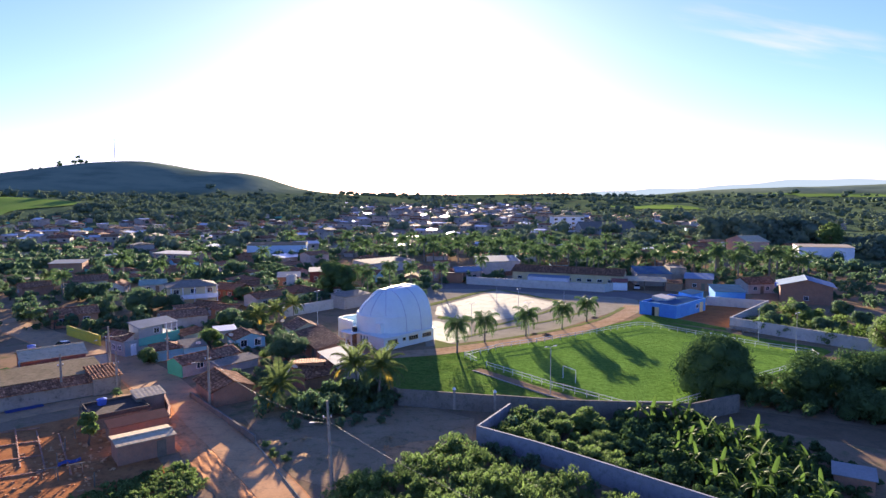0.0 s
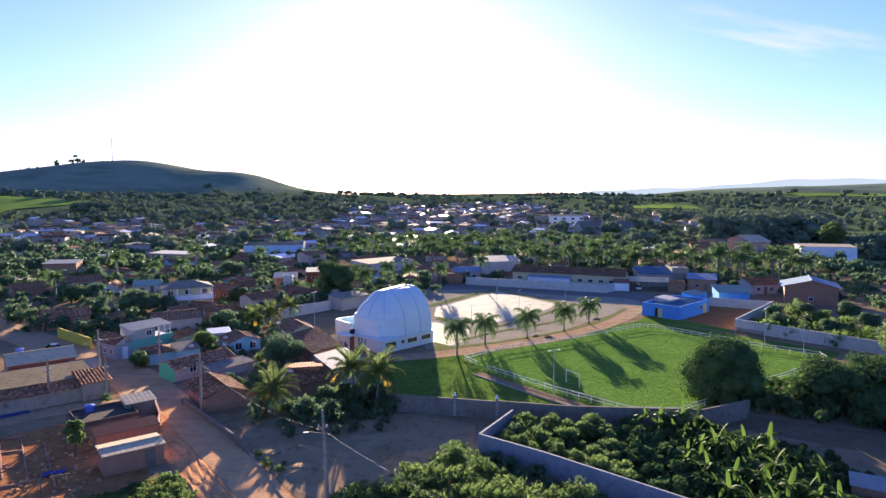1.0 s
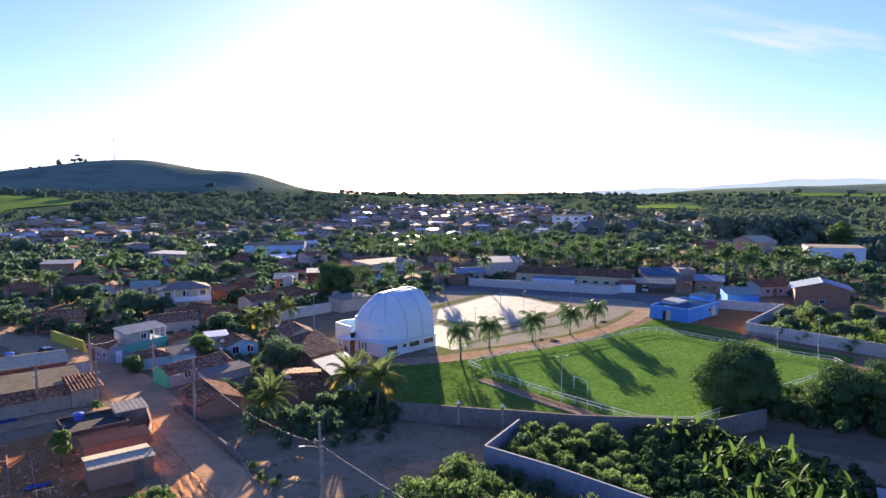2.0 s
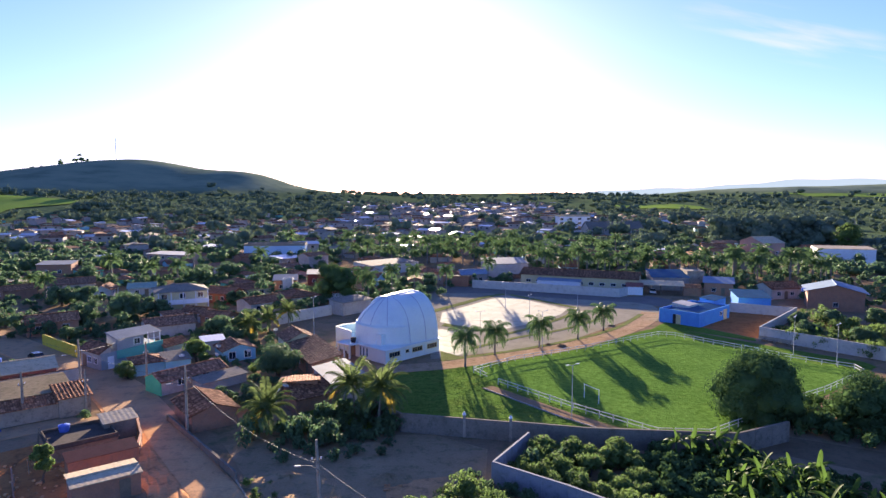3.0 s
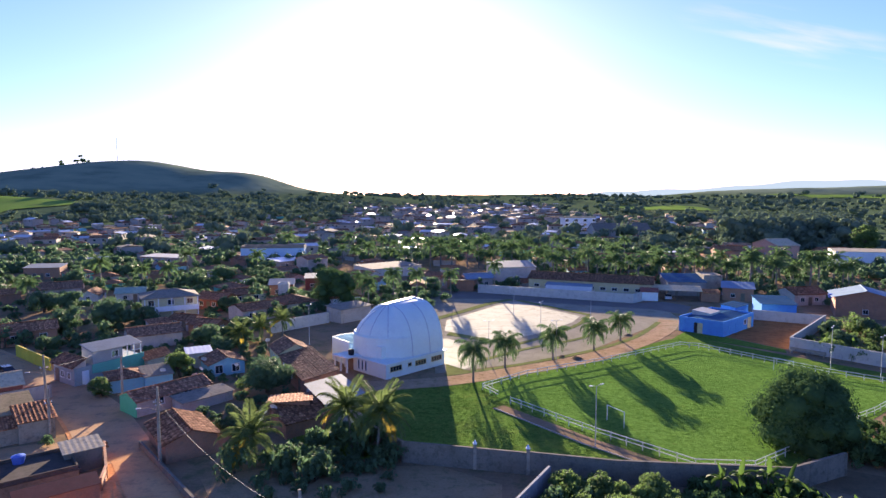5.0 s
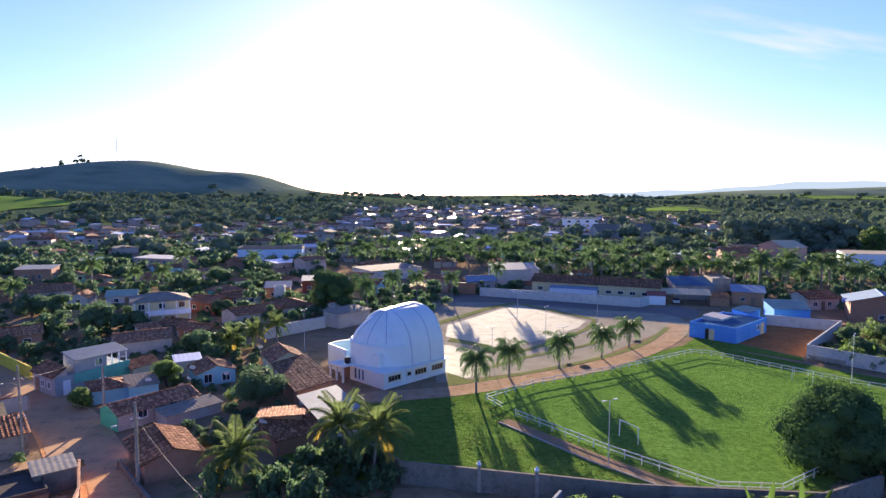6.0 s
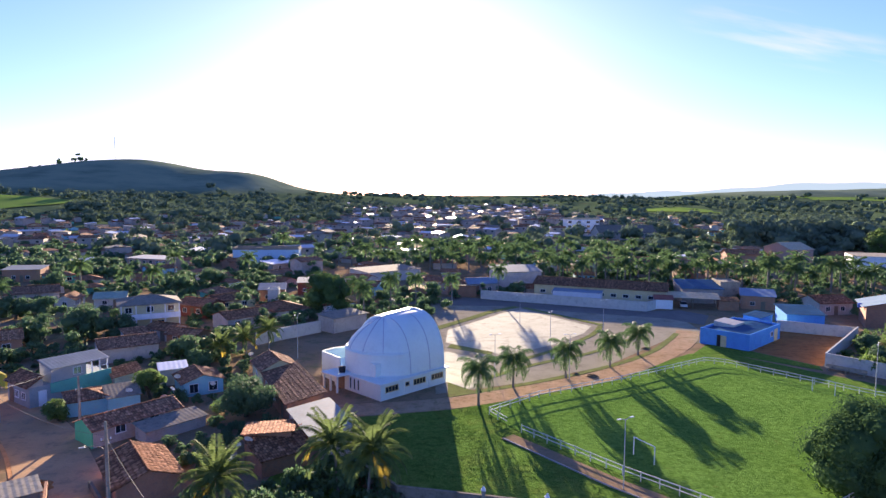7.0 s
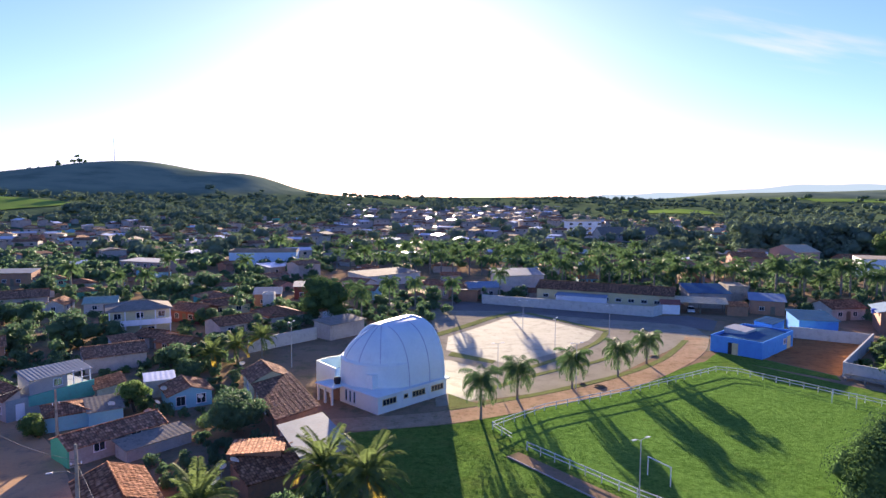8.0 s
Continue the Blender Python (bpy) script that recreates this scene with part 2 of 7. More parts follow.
M["greyblue"] = surface("grey_blue_paint", (0.24, 0.285, 0.285), (0.33, 0.37, 0.365), 0.4, 5, 0.75, 0.15, 0.01, (0.2, 0.22, 0.25), 0.4)
M["plaster"] = surface("town_plaster", (0.36, 0.30, 0.26), (0.56, 0.48, 0.42), 0.4, 5, 0.85, 0.2, 0.01, (0.26, 0.21, 0.18), 0.5, vary=0.25)
M["brickwall"] = surface("raw_brick", (0.36, 0.155, 0.095), (0.52, 0.24, 0.15), 0.8, 7, 0.9, 0.6, 0.03, (0.18, 0.14, 0.12), 0.5, vary=0.15)
M["tile"] = tiled("clay_tile", (0.36, 0.135, 0.068), (0.62, 0.27, 0.145), (0.20, 0.095, 0.06), 0.45, 0.15)
M["oldtile"] = tiled("old_clay_tile", (0.32, 0.135, 0.078), (0.54, 0.255, 0.15), (0.18, 0.10, 0.065), 0.5, 0.25)
M["cement"] = surface("cement_sheet", (0.19, 0.155, 0.12), (0.31, 0.26, 0.205), 0.7, 5, 0.95, 0.3, 0.01, (0.10, 0.08, 0.065), 0.7, vary=0.2, spec=0.05)
M["zinc"] = surface("zinc_sheet", (0.21, 0.23, 0.22), (0.32, 0.34, 0.33), 0.5, 4, 0.75, 0.05, 0.01, (0.30, 0.25, 0.22), 0.4, metal=0.1, spec=0.15)
M["glare"] = surface("new_zinc_sheet", (0.36, 0.37, 0.38), (0.52, 0.53, 0.53), 0.5, 4, 0.4, 0.05, 0.01, (0.36, 0.30, 0.26), 0.3, metal=0.6)
M["bluetin"] = surface("blue_sheet", (0.15, 0.235, 0.31), (0.23, 0.325, 0.40), 0.4, 4, 0.75, 0.08, 0.01, (0.17, 0.2, 0.22), 0.4, spec=0.06)
M["tealsheet"] = surface("faded_teal_sheet", (0.03, 0.10, 0.175), (0.06, 0.16, 0.25), 0.4, 4, 0.85, 0.15, 0.01, (0.09, 0.125, 0.14), 0.6, spec=0.0)
M["palegreen"] = surface("pale_green_roof_paint", (0.23, 0.35, 0.27), (0.33, 0.44, 0.35), 0.5, 5, 0.85, 0.2, 0.01, (0.17, 0.19, 0.15), 0.5, spec=0.05)
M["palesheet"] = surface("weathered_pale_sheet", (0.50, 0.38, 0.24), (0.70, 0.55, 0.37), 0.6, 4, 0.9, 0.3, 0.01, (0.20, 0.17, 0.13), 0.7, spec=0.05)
M["maroon"] = surface("faded_red_sheet", (0.15, 0.05, 0.04), (0.23, 0.085, 0.065), 0.6, 4, 0.85, 0.3, 0.01, (0.12, 0.07, 0.05), 0.6, spec=0.05)
M["oldwall"] = surface("dark_stained_wall", (0.17, 0.14, 0.11), (0.28, 0.235, 0.19), 0.5, 5, 0.95, 0.4, 0.02, (0.10, 0.09, 0.06), 0.7, spec=0.03)
M["leaf_deep"] = leafy("deep_green_leaf", (0.04, 0.088, 0.036), (0.08, 0.155, 0.058), 0.18, 1.0, 0.4, 0.0)
# Earth tone with tree shade put into it; soil heaps share it.
M["lane"] = surface("shade_toned_earth", (0.16, 0.105, 0.062), (0.25, 0.17, 0.105), 0.3, 3, 1.0, 0.6, 0.06, (0.09, 0.085, 0.05), 0.6, spec=0.0)
M["moss"] = surface("mossy_old_roof", (0.20, 0.155, 0.095), (0.36, 0.28, 0.18), 0.5, 3, 1.0, 0.8, 0.05, (0.12, 0.12, 0.06), 0.75, spec=0.0)
M["roadpave"] = surface("sandy_road_paving", (0.52, 0.27, 0.135), (0.70, 0.40, 0.215), 0.25, 4, 1.0, 0.4, 0.03, (0.24, 0.15, 0.095), 0.6, spec=0.0)
M["wood"] = surface("weathered_wood", (0.14, 0.10, 0.07), (0.27, 0.20, 0.14), 1.5, 9, 0.85, 0.4, 0.01)
M["dark"] = surface("dark_opening", (0.02, 0.018, 0.018), (0.045, 0.04, 0.038), 0.7, 4, 0.9, 0.1)
M["steel"] = surface("galvanised_steel", (0.36, 0.37, 0.38), (0.48, 0.49, 0.50), 1.0, 8, 0.6, 0.1, metal=0.2)
M["tank"] = surface("water_tank_blue", (0.03, 0.12, 0.45), (0.06, 0.18, 0.55), 0.8, 5, 0.45, 0.1)
M["tarp"] = surface("blue_plastic_sheet", (0.02, 0.06, 0.2), (0.035, 0.09, 0.27), 1.2, 6, 0.6, 0.3, 0.02, (0.12, 0.09, 0.07), 0.5, spec=0.1)
M["rubber"] = surface("black_rubber", (0.015, 0.015, 0.016), (0.03, 0.03, 0.03), 2, 9, 0.8, 0.2)
M["carpaint"] = surface("car_paint_dark", (0.02, 0.025, 0.03), (0.03, 0.035, 0.045), 2, 9, 0.25, 0.0)
M["carwhite"] = surface("car_paint_white", (0.6, 0.6, 0.6), (0.7, 0.7, 0.7), 2, 9, 0.25, 0.0)
M["bark"] = surface("bark", (0.07, 0.05, 0.035), (0.16, 0.12, 0.09), 2, 9, 0.95, 0.7, 0.03)
M["palmbark"] = surface("palm_trunk", (0.15, 0.13, 0.11), (0.26, 0.23, 0.2), 1.5, 7, 0.9, 0.5, 0.02)
M["shaft"] = surface("palm_crownshaft", (0.05, 0.12, 0.03), (0.10, 0.20, 0.05), 1.5, 6, 0.6, 0.2)
M["leaf"] = leafy("tree_leaf", (0.055, 0.112, 0.06), (0.105, 0.19, 0.09), 0.3, speck=0.22)
M["leaf_b"] = leafy("shrub_leaf", (0.065, 0.12, 0.042), (0.145, 0.23, 0.07), 0.37)
# Paler, greyer copy of the leaf colour stands in for distance haze.
M["leaf_far"] = leafy("far_leaf_haze_tone", (0.065, 0.11, 0.075), (0.165, 0.22, 0.135), 0.12, 0.9, 0.07, 0.0, 0.08)
M["frond"] = leafy("palm_frond", (0.05, 0.103, 0.046), (0.10, 0.18, 0.07), 0.33, 0.55)
M["frond_light"] = leafy("coconut_frond", (0.065, 0.105, 0.038), (0.135, 0.185, 0.065), 0.36, 0.6)
M["frond_old"] = leafy("old_frond", (0.20, 0.14, 0.03), (0.34, 0.25, 0.05), 0.5, 0.5)
M["stubble"] = surface("sunlit_pasture", (0.13, 0.24, 0.05), (0.22, 0.34, 0.08), 0.02, 0.3, 1.0, 0.3, 0.1, (0.26, 0.22, 0.09), 0.5, spec=0.0)
# Dark slab colour with darker blotches.
M["slab"] = surface("dark_flat_slab", (0.075, 0.06, 0.05), (0.13, 0.105, 0.09), 0.5, 4, 0.95, 0.3, 0.02, (0.05, 0.045, 0.035), 0.6, spec=0.05)
M["yard"] = surface("trodden_yard", (0.22, 0.14, 0.085), (0.36, 0.24, 0.15), 0.12, 2.5, 1.0, 0.6, 0.08, (0.09, 0.115, 0.045), 0.7, spec=0.0)
M["cable"] = surface("cable_sheath", (0.10, 0.10, 0.10), (0.15, 0.15, 0.15), 2, 9, 0.7, 0.0)
M["street"] = surface("dusty_street", (0.42, 0.24, 0.13), (0.56, 0.335, 0.19), 0.2, 5, 0.95, 0.4, 0.03, (0.13, 0.11, 0.095), 0.6, spec=0.03)
M["banana"] = leafy("banana_leaf", (0.03, 0.07, 0.02), (0.075, 0.145, 0.03), 0.38, 0.6, 0.25, 0.06, 0.7)


# ---- mesh tools ----
class Build:
    """Gathers vertices and faces, piece by piece, for one mesh."""

    def __init__(self):
        self.v, self.f, self.n = [], [], 0

    def add(self, verts, faces):
        self.v.extend(tuple(p) for p in verts)
        self.f.extend(tuple(i + self.n for i in q) for q in faces)
        self.n += len(verts)
        return self

    def box(self, c, s, turn=0.0, bevel=0.0):
        hx, hy, hz = s[0] / 2, s[1] / 2, s[2] / 2
        ca, sa = math.cos(turn), math.sin(turn)
        b = min(bevel, hx * 0.45, hy * 0.45, hz * 0.45)
        rings = [(-hz, b), (-hz + b, 0), (hz - b, 0), (hz, b)] if b else [(-hz, 0), (hz, 0)]
        vs = []
        for z, k in rings:
            for x, y in ((-hx + k, -hy + k), (hx - k, -hy + k), (hx - k, hy - k), (-hx + k, hy - k)):
                vs.append((c[0] + x * ca - y * sa, c[1] + x * sa + y * ca, c[2] + z))
        fs = [(3, 2, 1, 0)]
        for r in range(len(rings) - 1):
            fs += [(4 * r + i, 4 * r + (i + 1) % 4, 4 * r + 4 + (i + 1) % 4, 4 * r + 4 + i) for i in range(4)]
        k = 4 * (len(rings) - 1)
        fs.append((k, k + 1, k + 2, k + 3))
        return self.add(vs, fs)

    def prism(self, poly, z0, z1):
        """An upright prism over a counter-clockwise polygon; z1 may be a list, a height a corner."""
        n = len(poly)
        tops = z1 if isinstance(z1, (list, tuple)) else [z1] * n
        vs = [(x, y, z0) for x, y in poly] + [(x, y, h) for (x, y), h in zip(poly, tops)]
        fs = [tuple(range(n - 1, -1, -1)), tuple(range(n, 2 * n))]
        fs += [(i, (i + 1) % n, n + (i + 1) % n, n + i) for i in range(n)]
        return self.add(vs, fs)

    def tube(self, pts, radii, sides=8, cap=True):
        """A round bar along points, with a radius a point."""
        pts = [Vector(p) for p in pts]
        if not isinstance(radii, (list, tuple)):
            radii = [radii] * len(pts)
        vs = []
        for i, p in enumerate(pts):
            d = (pts[min(i + 1, len(pts) - 1)] - pts[max(i - 1, 0)]).normalized()
            a = d.cross(Vector((0, 0, 1)) if abs(d.z) < 0.9 else Vector((1, 0, 0))).normalized()
            b = d.cross(a)
            vs += [p + radii[i] * (math.cos(k * math.tau / sides) * a + math.sin(k * math.tau / sides) * b) for k in range(sides)]
        fs = [(r * sides + k, r * sides + (k + 1) % sides, (r + 1) * sides + (k + 1) % sides, (r + 1) * sides + k)
              for r in range(len(pts) - 1) for k in range(sides)]
        if cap:
            fs += [tuple(range(sides - 1, -1, -1)), tuple(range((len(pts) - 1) * sides, len(pts) * sides))]
        return self.add(vs, fs)

    def plate(self, quad, thick, waves=0.0, height=0.05, rows=0.0):
        """A sheet over four corners a b c d; waves: pitch of corrugation along a-b; rows: length of tile courses along a-d."""
        a, b, c, d = (Vector(p) for p in quad)
        up = (b - a).cross(d - a).normalized()
        nu = max(1, int((b - a).length / waves) * 4) if waves else 1
        nv = max(1, int((d - a).length / rows)) if rows else 1
        lines = []
        for j in range(nv):
            lines += [(j / nv, 0.03 if rows else 0.0), ((j + 1) / nv, 0.0)] if rows else ([(0, 0)] if j == 0 else [])
        if not rows:
            lines = [(0, 0), (1, 0)]
        vs, w = [], nu + 1
        for t, lift in lines:
            for i in range(w):
                s = i / nu
                p = (a * (1 - s) + b * s) * (1 - t) + (d * (1 - s) + c * s) * t
                h = height * (0.5 - 0.5 * math.cos(i * math.pi / 2)) if waves else 0
                vs.append(p + up * (h + lift))
        fs = [(r * w + i, r * w + i + 1, (r + 1) * w + i + 1, (r + 1) * w + i) for r in range(len(lines) - 1) for i in range(nu)]
        top = len(vs)
        vs += [p - up * thick for p in (a, b, c, d)]
        last = (len(lines) - 1) * w
        fs += [(top + 3, top + 2, top + 1, top), tuple([top, top + 1] + list(range(nu, -1, -1))),
               tuple([top + 2, top + 3] + list(range(last, last + w))),
               tuple([top + 3, top] + [r * w for r in range(len(lines))]),
               tuple([top + 1, top + 2] + [r * w + nu for r in range(len(lines) - 1, -1, -1)])]
        return self.add(vs, fs)

    def mesh(self, name):
        me = bpy.data.meshes.new(name)
        me.from_pydata(self.v, [], self.f)
        me.update()
        return me


def part(name, b, material, parent=None, label=""):
    """One mesh object under a thing or a part; b is a Build or a mesh."""
    me = b.mesh(name) if isinstance(b, Build) else b
    if not me.materials:
        me.materials.append(M[material])
    ob = new(name, me)
    if parent:
        ob.parent = parent
    if label:
        ob["label"] = label
    return ob


def thing(name, m, label, category, group="", kind=""):
    ob = new(name)
    ob.matrix_world = m
    return tagged(ob, label, category, group, kind)


def smooth(me):
    me.polygons.foreach_set("use_smooth", [True] * len(me.polygons))
    return me


def quads_mesh(name, v, q):
    """A mesh from arrays of vertices and quads."""
    me = bpy.data.meshes.new(name)
    me.vertices.add(len(v))
    me.vertices.foreach_set("co", np.asarray(v, np.float32).ravel())
    me.loops.add(len(q) * 4)
    me.loops.foreach_set("vertex_index", np.asarray(q, np.int32).ravel())
    me.polygons.add(len(q))
    me.polygons.foreach_set("loop_start", np.arange(0, len(q) * 4, 4, dtype=np.int32))
    me.update(calc_edges=True)
    me.validate()
    return me


def leaves(rng, centres, radii, count, size, flat=0.8, upright=0.0, loose=0.8, slim=0.5, shell=(0.5, 1.12)):
    """Arrays of bent leaf quads spread over the shells of several clumps."""
    centres, radii = np.asarray(centres, float), np.asarray(radii, float)
    if radii.ndim == 1:
        radii = np.repeat(radii[:, None], 3, 1) * np.array([1, 1, flat])
    share = radii[:, 0] ** 2
    which = rng.choice(len(centres), count, p=share / share.sum())
    d = rng.normal(size=(count, 3))
    d /= np.linalg.norm(d, axis=1)[:, None]
    d[:, 2] = np.where(d[:, 2] < -0.55, -d[:, 2], d[:, 2])
    r = (shell[0] + (shell[1] - shell[0]) * rng.uniform(0, 1, count) ** 0.7)[:, None]
    r = r * (1 + 0.16 * np.sin(d[:, :1] * 7 + which[:, None]) * np.cos(d[:, 1:2] * 9 + d[:, 2:] * 6))
    p = centres[which] + d * radii[which] * r
    nrm = d + rng.normal(scale=loose, size=(count, 3))
    nrm /= np.linalg.norm(nrm, axis=1)[:, None]
    a = np.cross(nrm, np.cross(nrm, rng.normal(scale=0.6, size=(count, 3)) + np.array([0, 0, upright])))
    a /= np.linalg.norm(a, axis=1)[:, None]
    b = np.cross(nrm, a)
    s = (size * rng.uniform(0.6, 1.35, count))[:, None]
    v = np.stack([p - a * s, p - b * s * slim + nrm * s * 0.18, p + a * s, p + b * s * slim + nrm * s * 0.18], 1).reshape(-1, 3)
    return v, np.arange(count * 4).reshape(-1, 4)


def cores(rng, centres, radii, flat=0.8):
    """Uneven leafy bodies inside the clumps, so that crowns are dense: arrays of quads."""
    cs, rs = np.asarray(centres, float), np.asarray(radii, float)
    g = [(i, j, k) for i in (-1, 0, 1) for j in (-1, 0, 1) for k in (-1, 0, 1) if (i, j, k) != (0, 0, 0)]
    at = {p: n for n, p in enumerate(g)}
    ball = np.array(g, float)
    ball /= np.linalg.norm(ball, axis=1)[:, None]
    faces = []
    for axis in range(3):
        for side in (-1, 1):
            for u in (-1, 0):
                for w in (-1, 0):
                    ring = []
                    for du, dw in ((0, 0), (1, 0), (1, 1), (0, 1)):
                        p = [0, 0, 0]
                        p[axis], p[(axis + 1) % 3], p[(axis + 2) % 3] = side, u + du, w + dw
                        ring.append(at[tuple(p)])
                    faces.append(ring if side > 0 else ring[::-1])
    v = cs[:, None] + ball[None] * rs[:, None, None] * np.array([1, 1, flat]) * rng.uniform(0.5, 0.84, (len(cs), 26, 1))
    q = np.array(faces)[None] + 26 * np.arange(len(cs))[:, None, None]
    return v.reshape(-1, 3), q.reshape(-1, 4)


def inside(x, y, poly):
    hit = False
    for (x0, y0), (x1, y1) in zip(poly, poly[1:] + poly[:1]):
        if (y0 > y) != (y1 > y) and x < (x1 - x0) * (y - y0) / (y1 - y0) + x0:
            hit = not hit
    return hit


# ---- the lie of the land ----
def step(a, b, x):
    t = np.clip((x - a) / (b - a), 0, 1)
    return t * t * (3 - 2 * t)


def land(x, y):
    """The height of the ground: level round the pitch, a long hill to the north-west, low ridges to the north-east."""
    x, y = np.asarray(x, float), np.asarray(y, float)
    z = 16 * step(330, 2000, y)
    side = np.where(x < -772, 335.0, 285.0)
    z = z + 94 * np.exp(-0.5 * ((x + 772) / side) ** 2 - 0.5 * ((y - 1690) / 330) ** 2)
    z = z + 20 * np.exp(-0.5 * ((x + 445) / 60) ** 2 - 0.5 * ((y - 1690) / 250) ** 2)
    z = z + 9 * np.exp(-0.5 * ((x + 1500) / 420) ** 2 - 0.5 * ((y - 1500) / 330) ** 2)
    z = z + 20 * np.exp(-0.5 * ((x + 520) / 130) ** 2 - 0.5 * ((y - 800) / 110) ** 2)
    z = z + 30 * np.exp(-0.5 * ((x - 1330) / 330) ** 2 - 0.5 * ((y - 2150) / 330) ** 2)
    z = z + 24 * np.exp(-0.5 * ((x - 1800) / 300) ** 2 - 0.5 * ((y - 2050) / 330) ** 2)
    z = z + 12 * np.exp(-0.5 * ((x - 280) / 260) ** 2 - 0.5 * ((y - 2600) / 300) ** 2)
    away = step(260, 520, np.hypot(x, y * 0.8))
    z = z + away * (1.6 * np.sin(x / 71) * np.cos(y / 93) + 0.9 * np.sin(x / 29 + 1.3) * np.sin(y / 37))
    return z + 6 * step(700, 1500, y) * (np.sin(x / 130 + y / 240) * np.cos(y / 170 - x / 300))


def at_ground(x, y):
    return float(land(x, y))


def make_land():
    s = np.linspace(-1, 1, 241)
    xs = 4700 * np.sinh(3.6 * s) / np.sinh(3.6)
    ys = 150 + 4700 * np.sinh(3.6 * np.linspace(-0.45, 1, 261)) / np.sinh(3.6)
    gx, gy = np.meshgrid(xs, ys)
    v = np.stack([gx, gy, land(gx, gy) - 0.03], -1).reshape(-1, 3)
    i = np.arange(len(ys) - 1)[:, None] * len(xs) + np.arange(len(xs) - 1)[None]
    q = np.stack([i, i + 1, i + 1 + len(xs), i + len(xs)], -1).reshape(-1, 4)
    me = smooth(quads_mesh("ground", v, q))
    return tagged(part("ground", me, "land"), "rolling green and earthy land with wooded hills", "ground", kind="structure")


make_land()


def sheet(name, poly, z, material, label, category, deep=0.25):
    """A laid surface with a real edge: a prism that starts in the ground."""
    b = Build().prism(poly, -deep, z)
    return tagged(part(name, b, material), label, category, kind="structure")


def band(line, a, b):
    """The outline of a strip between two offsets, to the left of a line of points."""
    def off(d):
        out = []
        for i, p in enumerate(line):
            q0, q1 = line[max(i - 1, 0)], line[min(i + 1, len(line) - 1)]
            dx, dy = q1[0] - q0[0], q1[1] - q0[1]
            n = math.hypot(dx, dy)
            out.append((p[0] - dy / n * d, p[1] + dx / n * d))
        return out
    return off(a) + off(b)[::-1]


def curve_through(pts, n=8):
    """A smooth line through points."""
    out = []
    for i in range(len(pts) - 1):
        p0, p1, p2, p3 = (Vector(pts[max(0, min(len(pts) - 1, k))]) for k in (i - 1, i, i + 1, i + 2))
        for k in range(n):
            t = k / n
            out.append(tuple(0.5 * (2 * p1 + (p2 - p0) * t + (2 * p0 - 5 * p1 + 4 * p2 - p3) * t * t + (3 * p1 - p0 - 3 * p2 + p3) * t ** 3)))
    return out + [tuple(pts[-1])]


sheet("town_earth", [(-60, 40), (30, 38), (120, 60), (185, 160), (185, 236), (70, 318), (-90, 308), (-185, 215), (-150, 70)], 0.0, "yard", "trodden brown earth and weeds between the houses", "yard")
# pitch and the ground round it
FIELD = [(8.8, 108.4), (12.0, 102.0), (20.6, 90.4), (28.6, 81.3), (34.6, 80.7), (44.5, 87.0), (53.2, 93.4), (58.6, 96.6), (70.4, 105.2), (71.0, 108.2),
         (64.2, 114.6), (59.4, 121.0), (51.0, 132.2), (48.0, 133.4), (30.4, 122.4), (16.4, 115.0)]
LAWN = [(-16, 84), (-2.5, 84.5), (27, 79.4), (36.9, 77.4), (40, 82), (60, 97), (76, 110), (76, 113), (65, 126), (54, 141), (48, 139.6), (44.0, 136.4), (30.5, 124.0),
        (16.4, 116.1), (3.9, 110.3), (-9, 107.5), (-14, 98)]
sheet("lawn", LAWN, 0.02, "lawn", "rough grass verge round the fenced football pitch", "grass")
sheet("football_pitch", FIELD, 0.05, "grass", "bright mown grass football pitch in low sun", "football pitch")
TRACK = curve_through([(-18, 107), (-8, 108.2), (3.9, 110.6), (16.4, 116.3), (30.5, 124.3), (44.0, 136.7), (52.5, 147.5), (58, 158)])
sheet("sandy_track", band(TRACK, 0.0, 4.6), 0.035, "track", "reddish sandy track along the pitch fence", "track")
PALM_LINE = curve_through([(4.0, 115.4), (17.4, 121.9), (31.6, 131.0), (42, 140.5), (48.6, 149.5), (53.0, 156.2)])
sheet("grass_strip_1", band(PALM_LINE, 0.0, 1.2), 0.06, "verge", "kerbed grass strip with palms", "grass strip")
sheet("stone_street", [(2, 117), (17, 123), (31, 132), (46.5, 149), (54.5, 158), (58.5, 158), (60, 172), (57, 178), (20, 192), (2, 190), (2, 150)], 0.012, "cobble", "worn pinkish stone paving of a square", "paving")
STRIP2 = curve_through([(9.6, 123.6), (19.5, 132.4), (30.7, 140.0), (42.9, 152.3)])
sheet("grass_strip_2", band(STRIP2, 0.0, 1.1), 0.06, "verge", "kerbed curved grass strip in the square", "grass strip")
STRIP3 = curve_through([(16.6, 134.4), (25.6, 143.2), (34.8, 154.6), (39.3, 164.0)])
sheet("grass_strip_3", band(STRIP3, 0.0, 1.2), 0.06, "verge", "kerbed curved grass strip beside pale paving", "grass strip")
sheet("grass_strip_4", band(curve_through([(3.4, 160.5), (11, 171), (18, 181), (24.5, 187)]), 0, 2.2), 0.06, "verge", "kerbed grass strip at the back of the square", "grass strip")
sheet("grass_strip_5", band([(26, 187), (33.5, 175.5), (40, 165.5)], -1.6, 0), 0.06, "verge", "narrow grass strip with bare soil", "grass strip")
sheet("grass_strip_6", [(4.6, 144.6), (12.0, 139.2), (12.8, 141.0), (5.4, 147.4)], 0.06, "verge", "short kerbed grass strip", "grass strip")
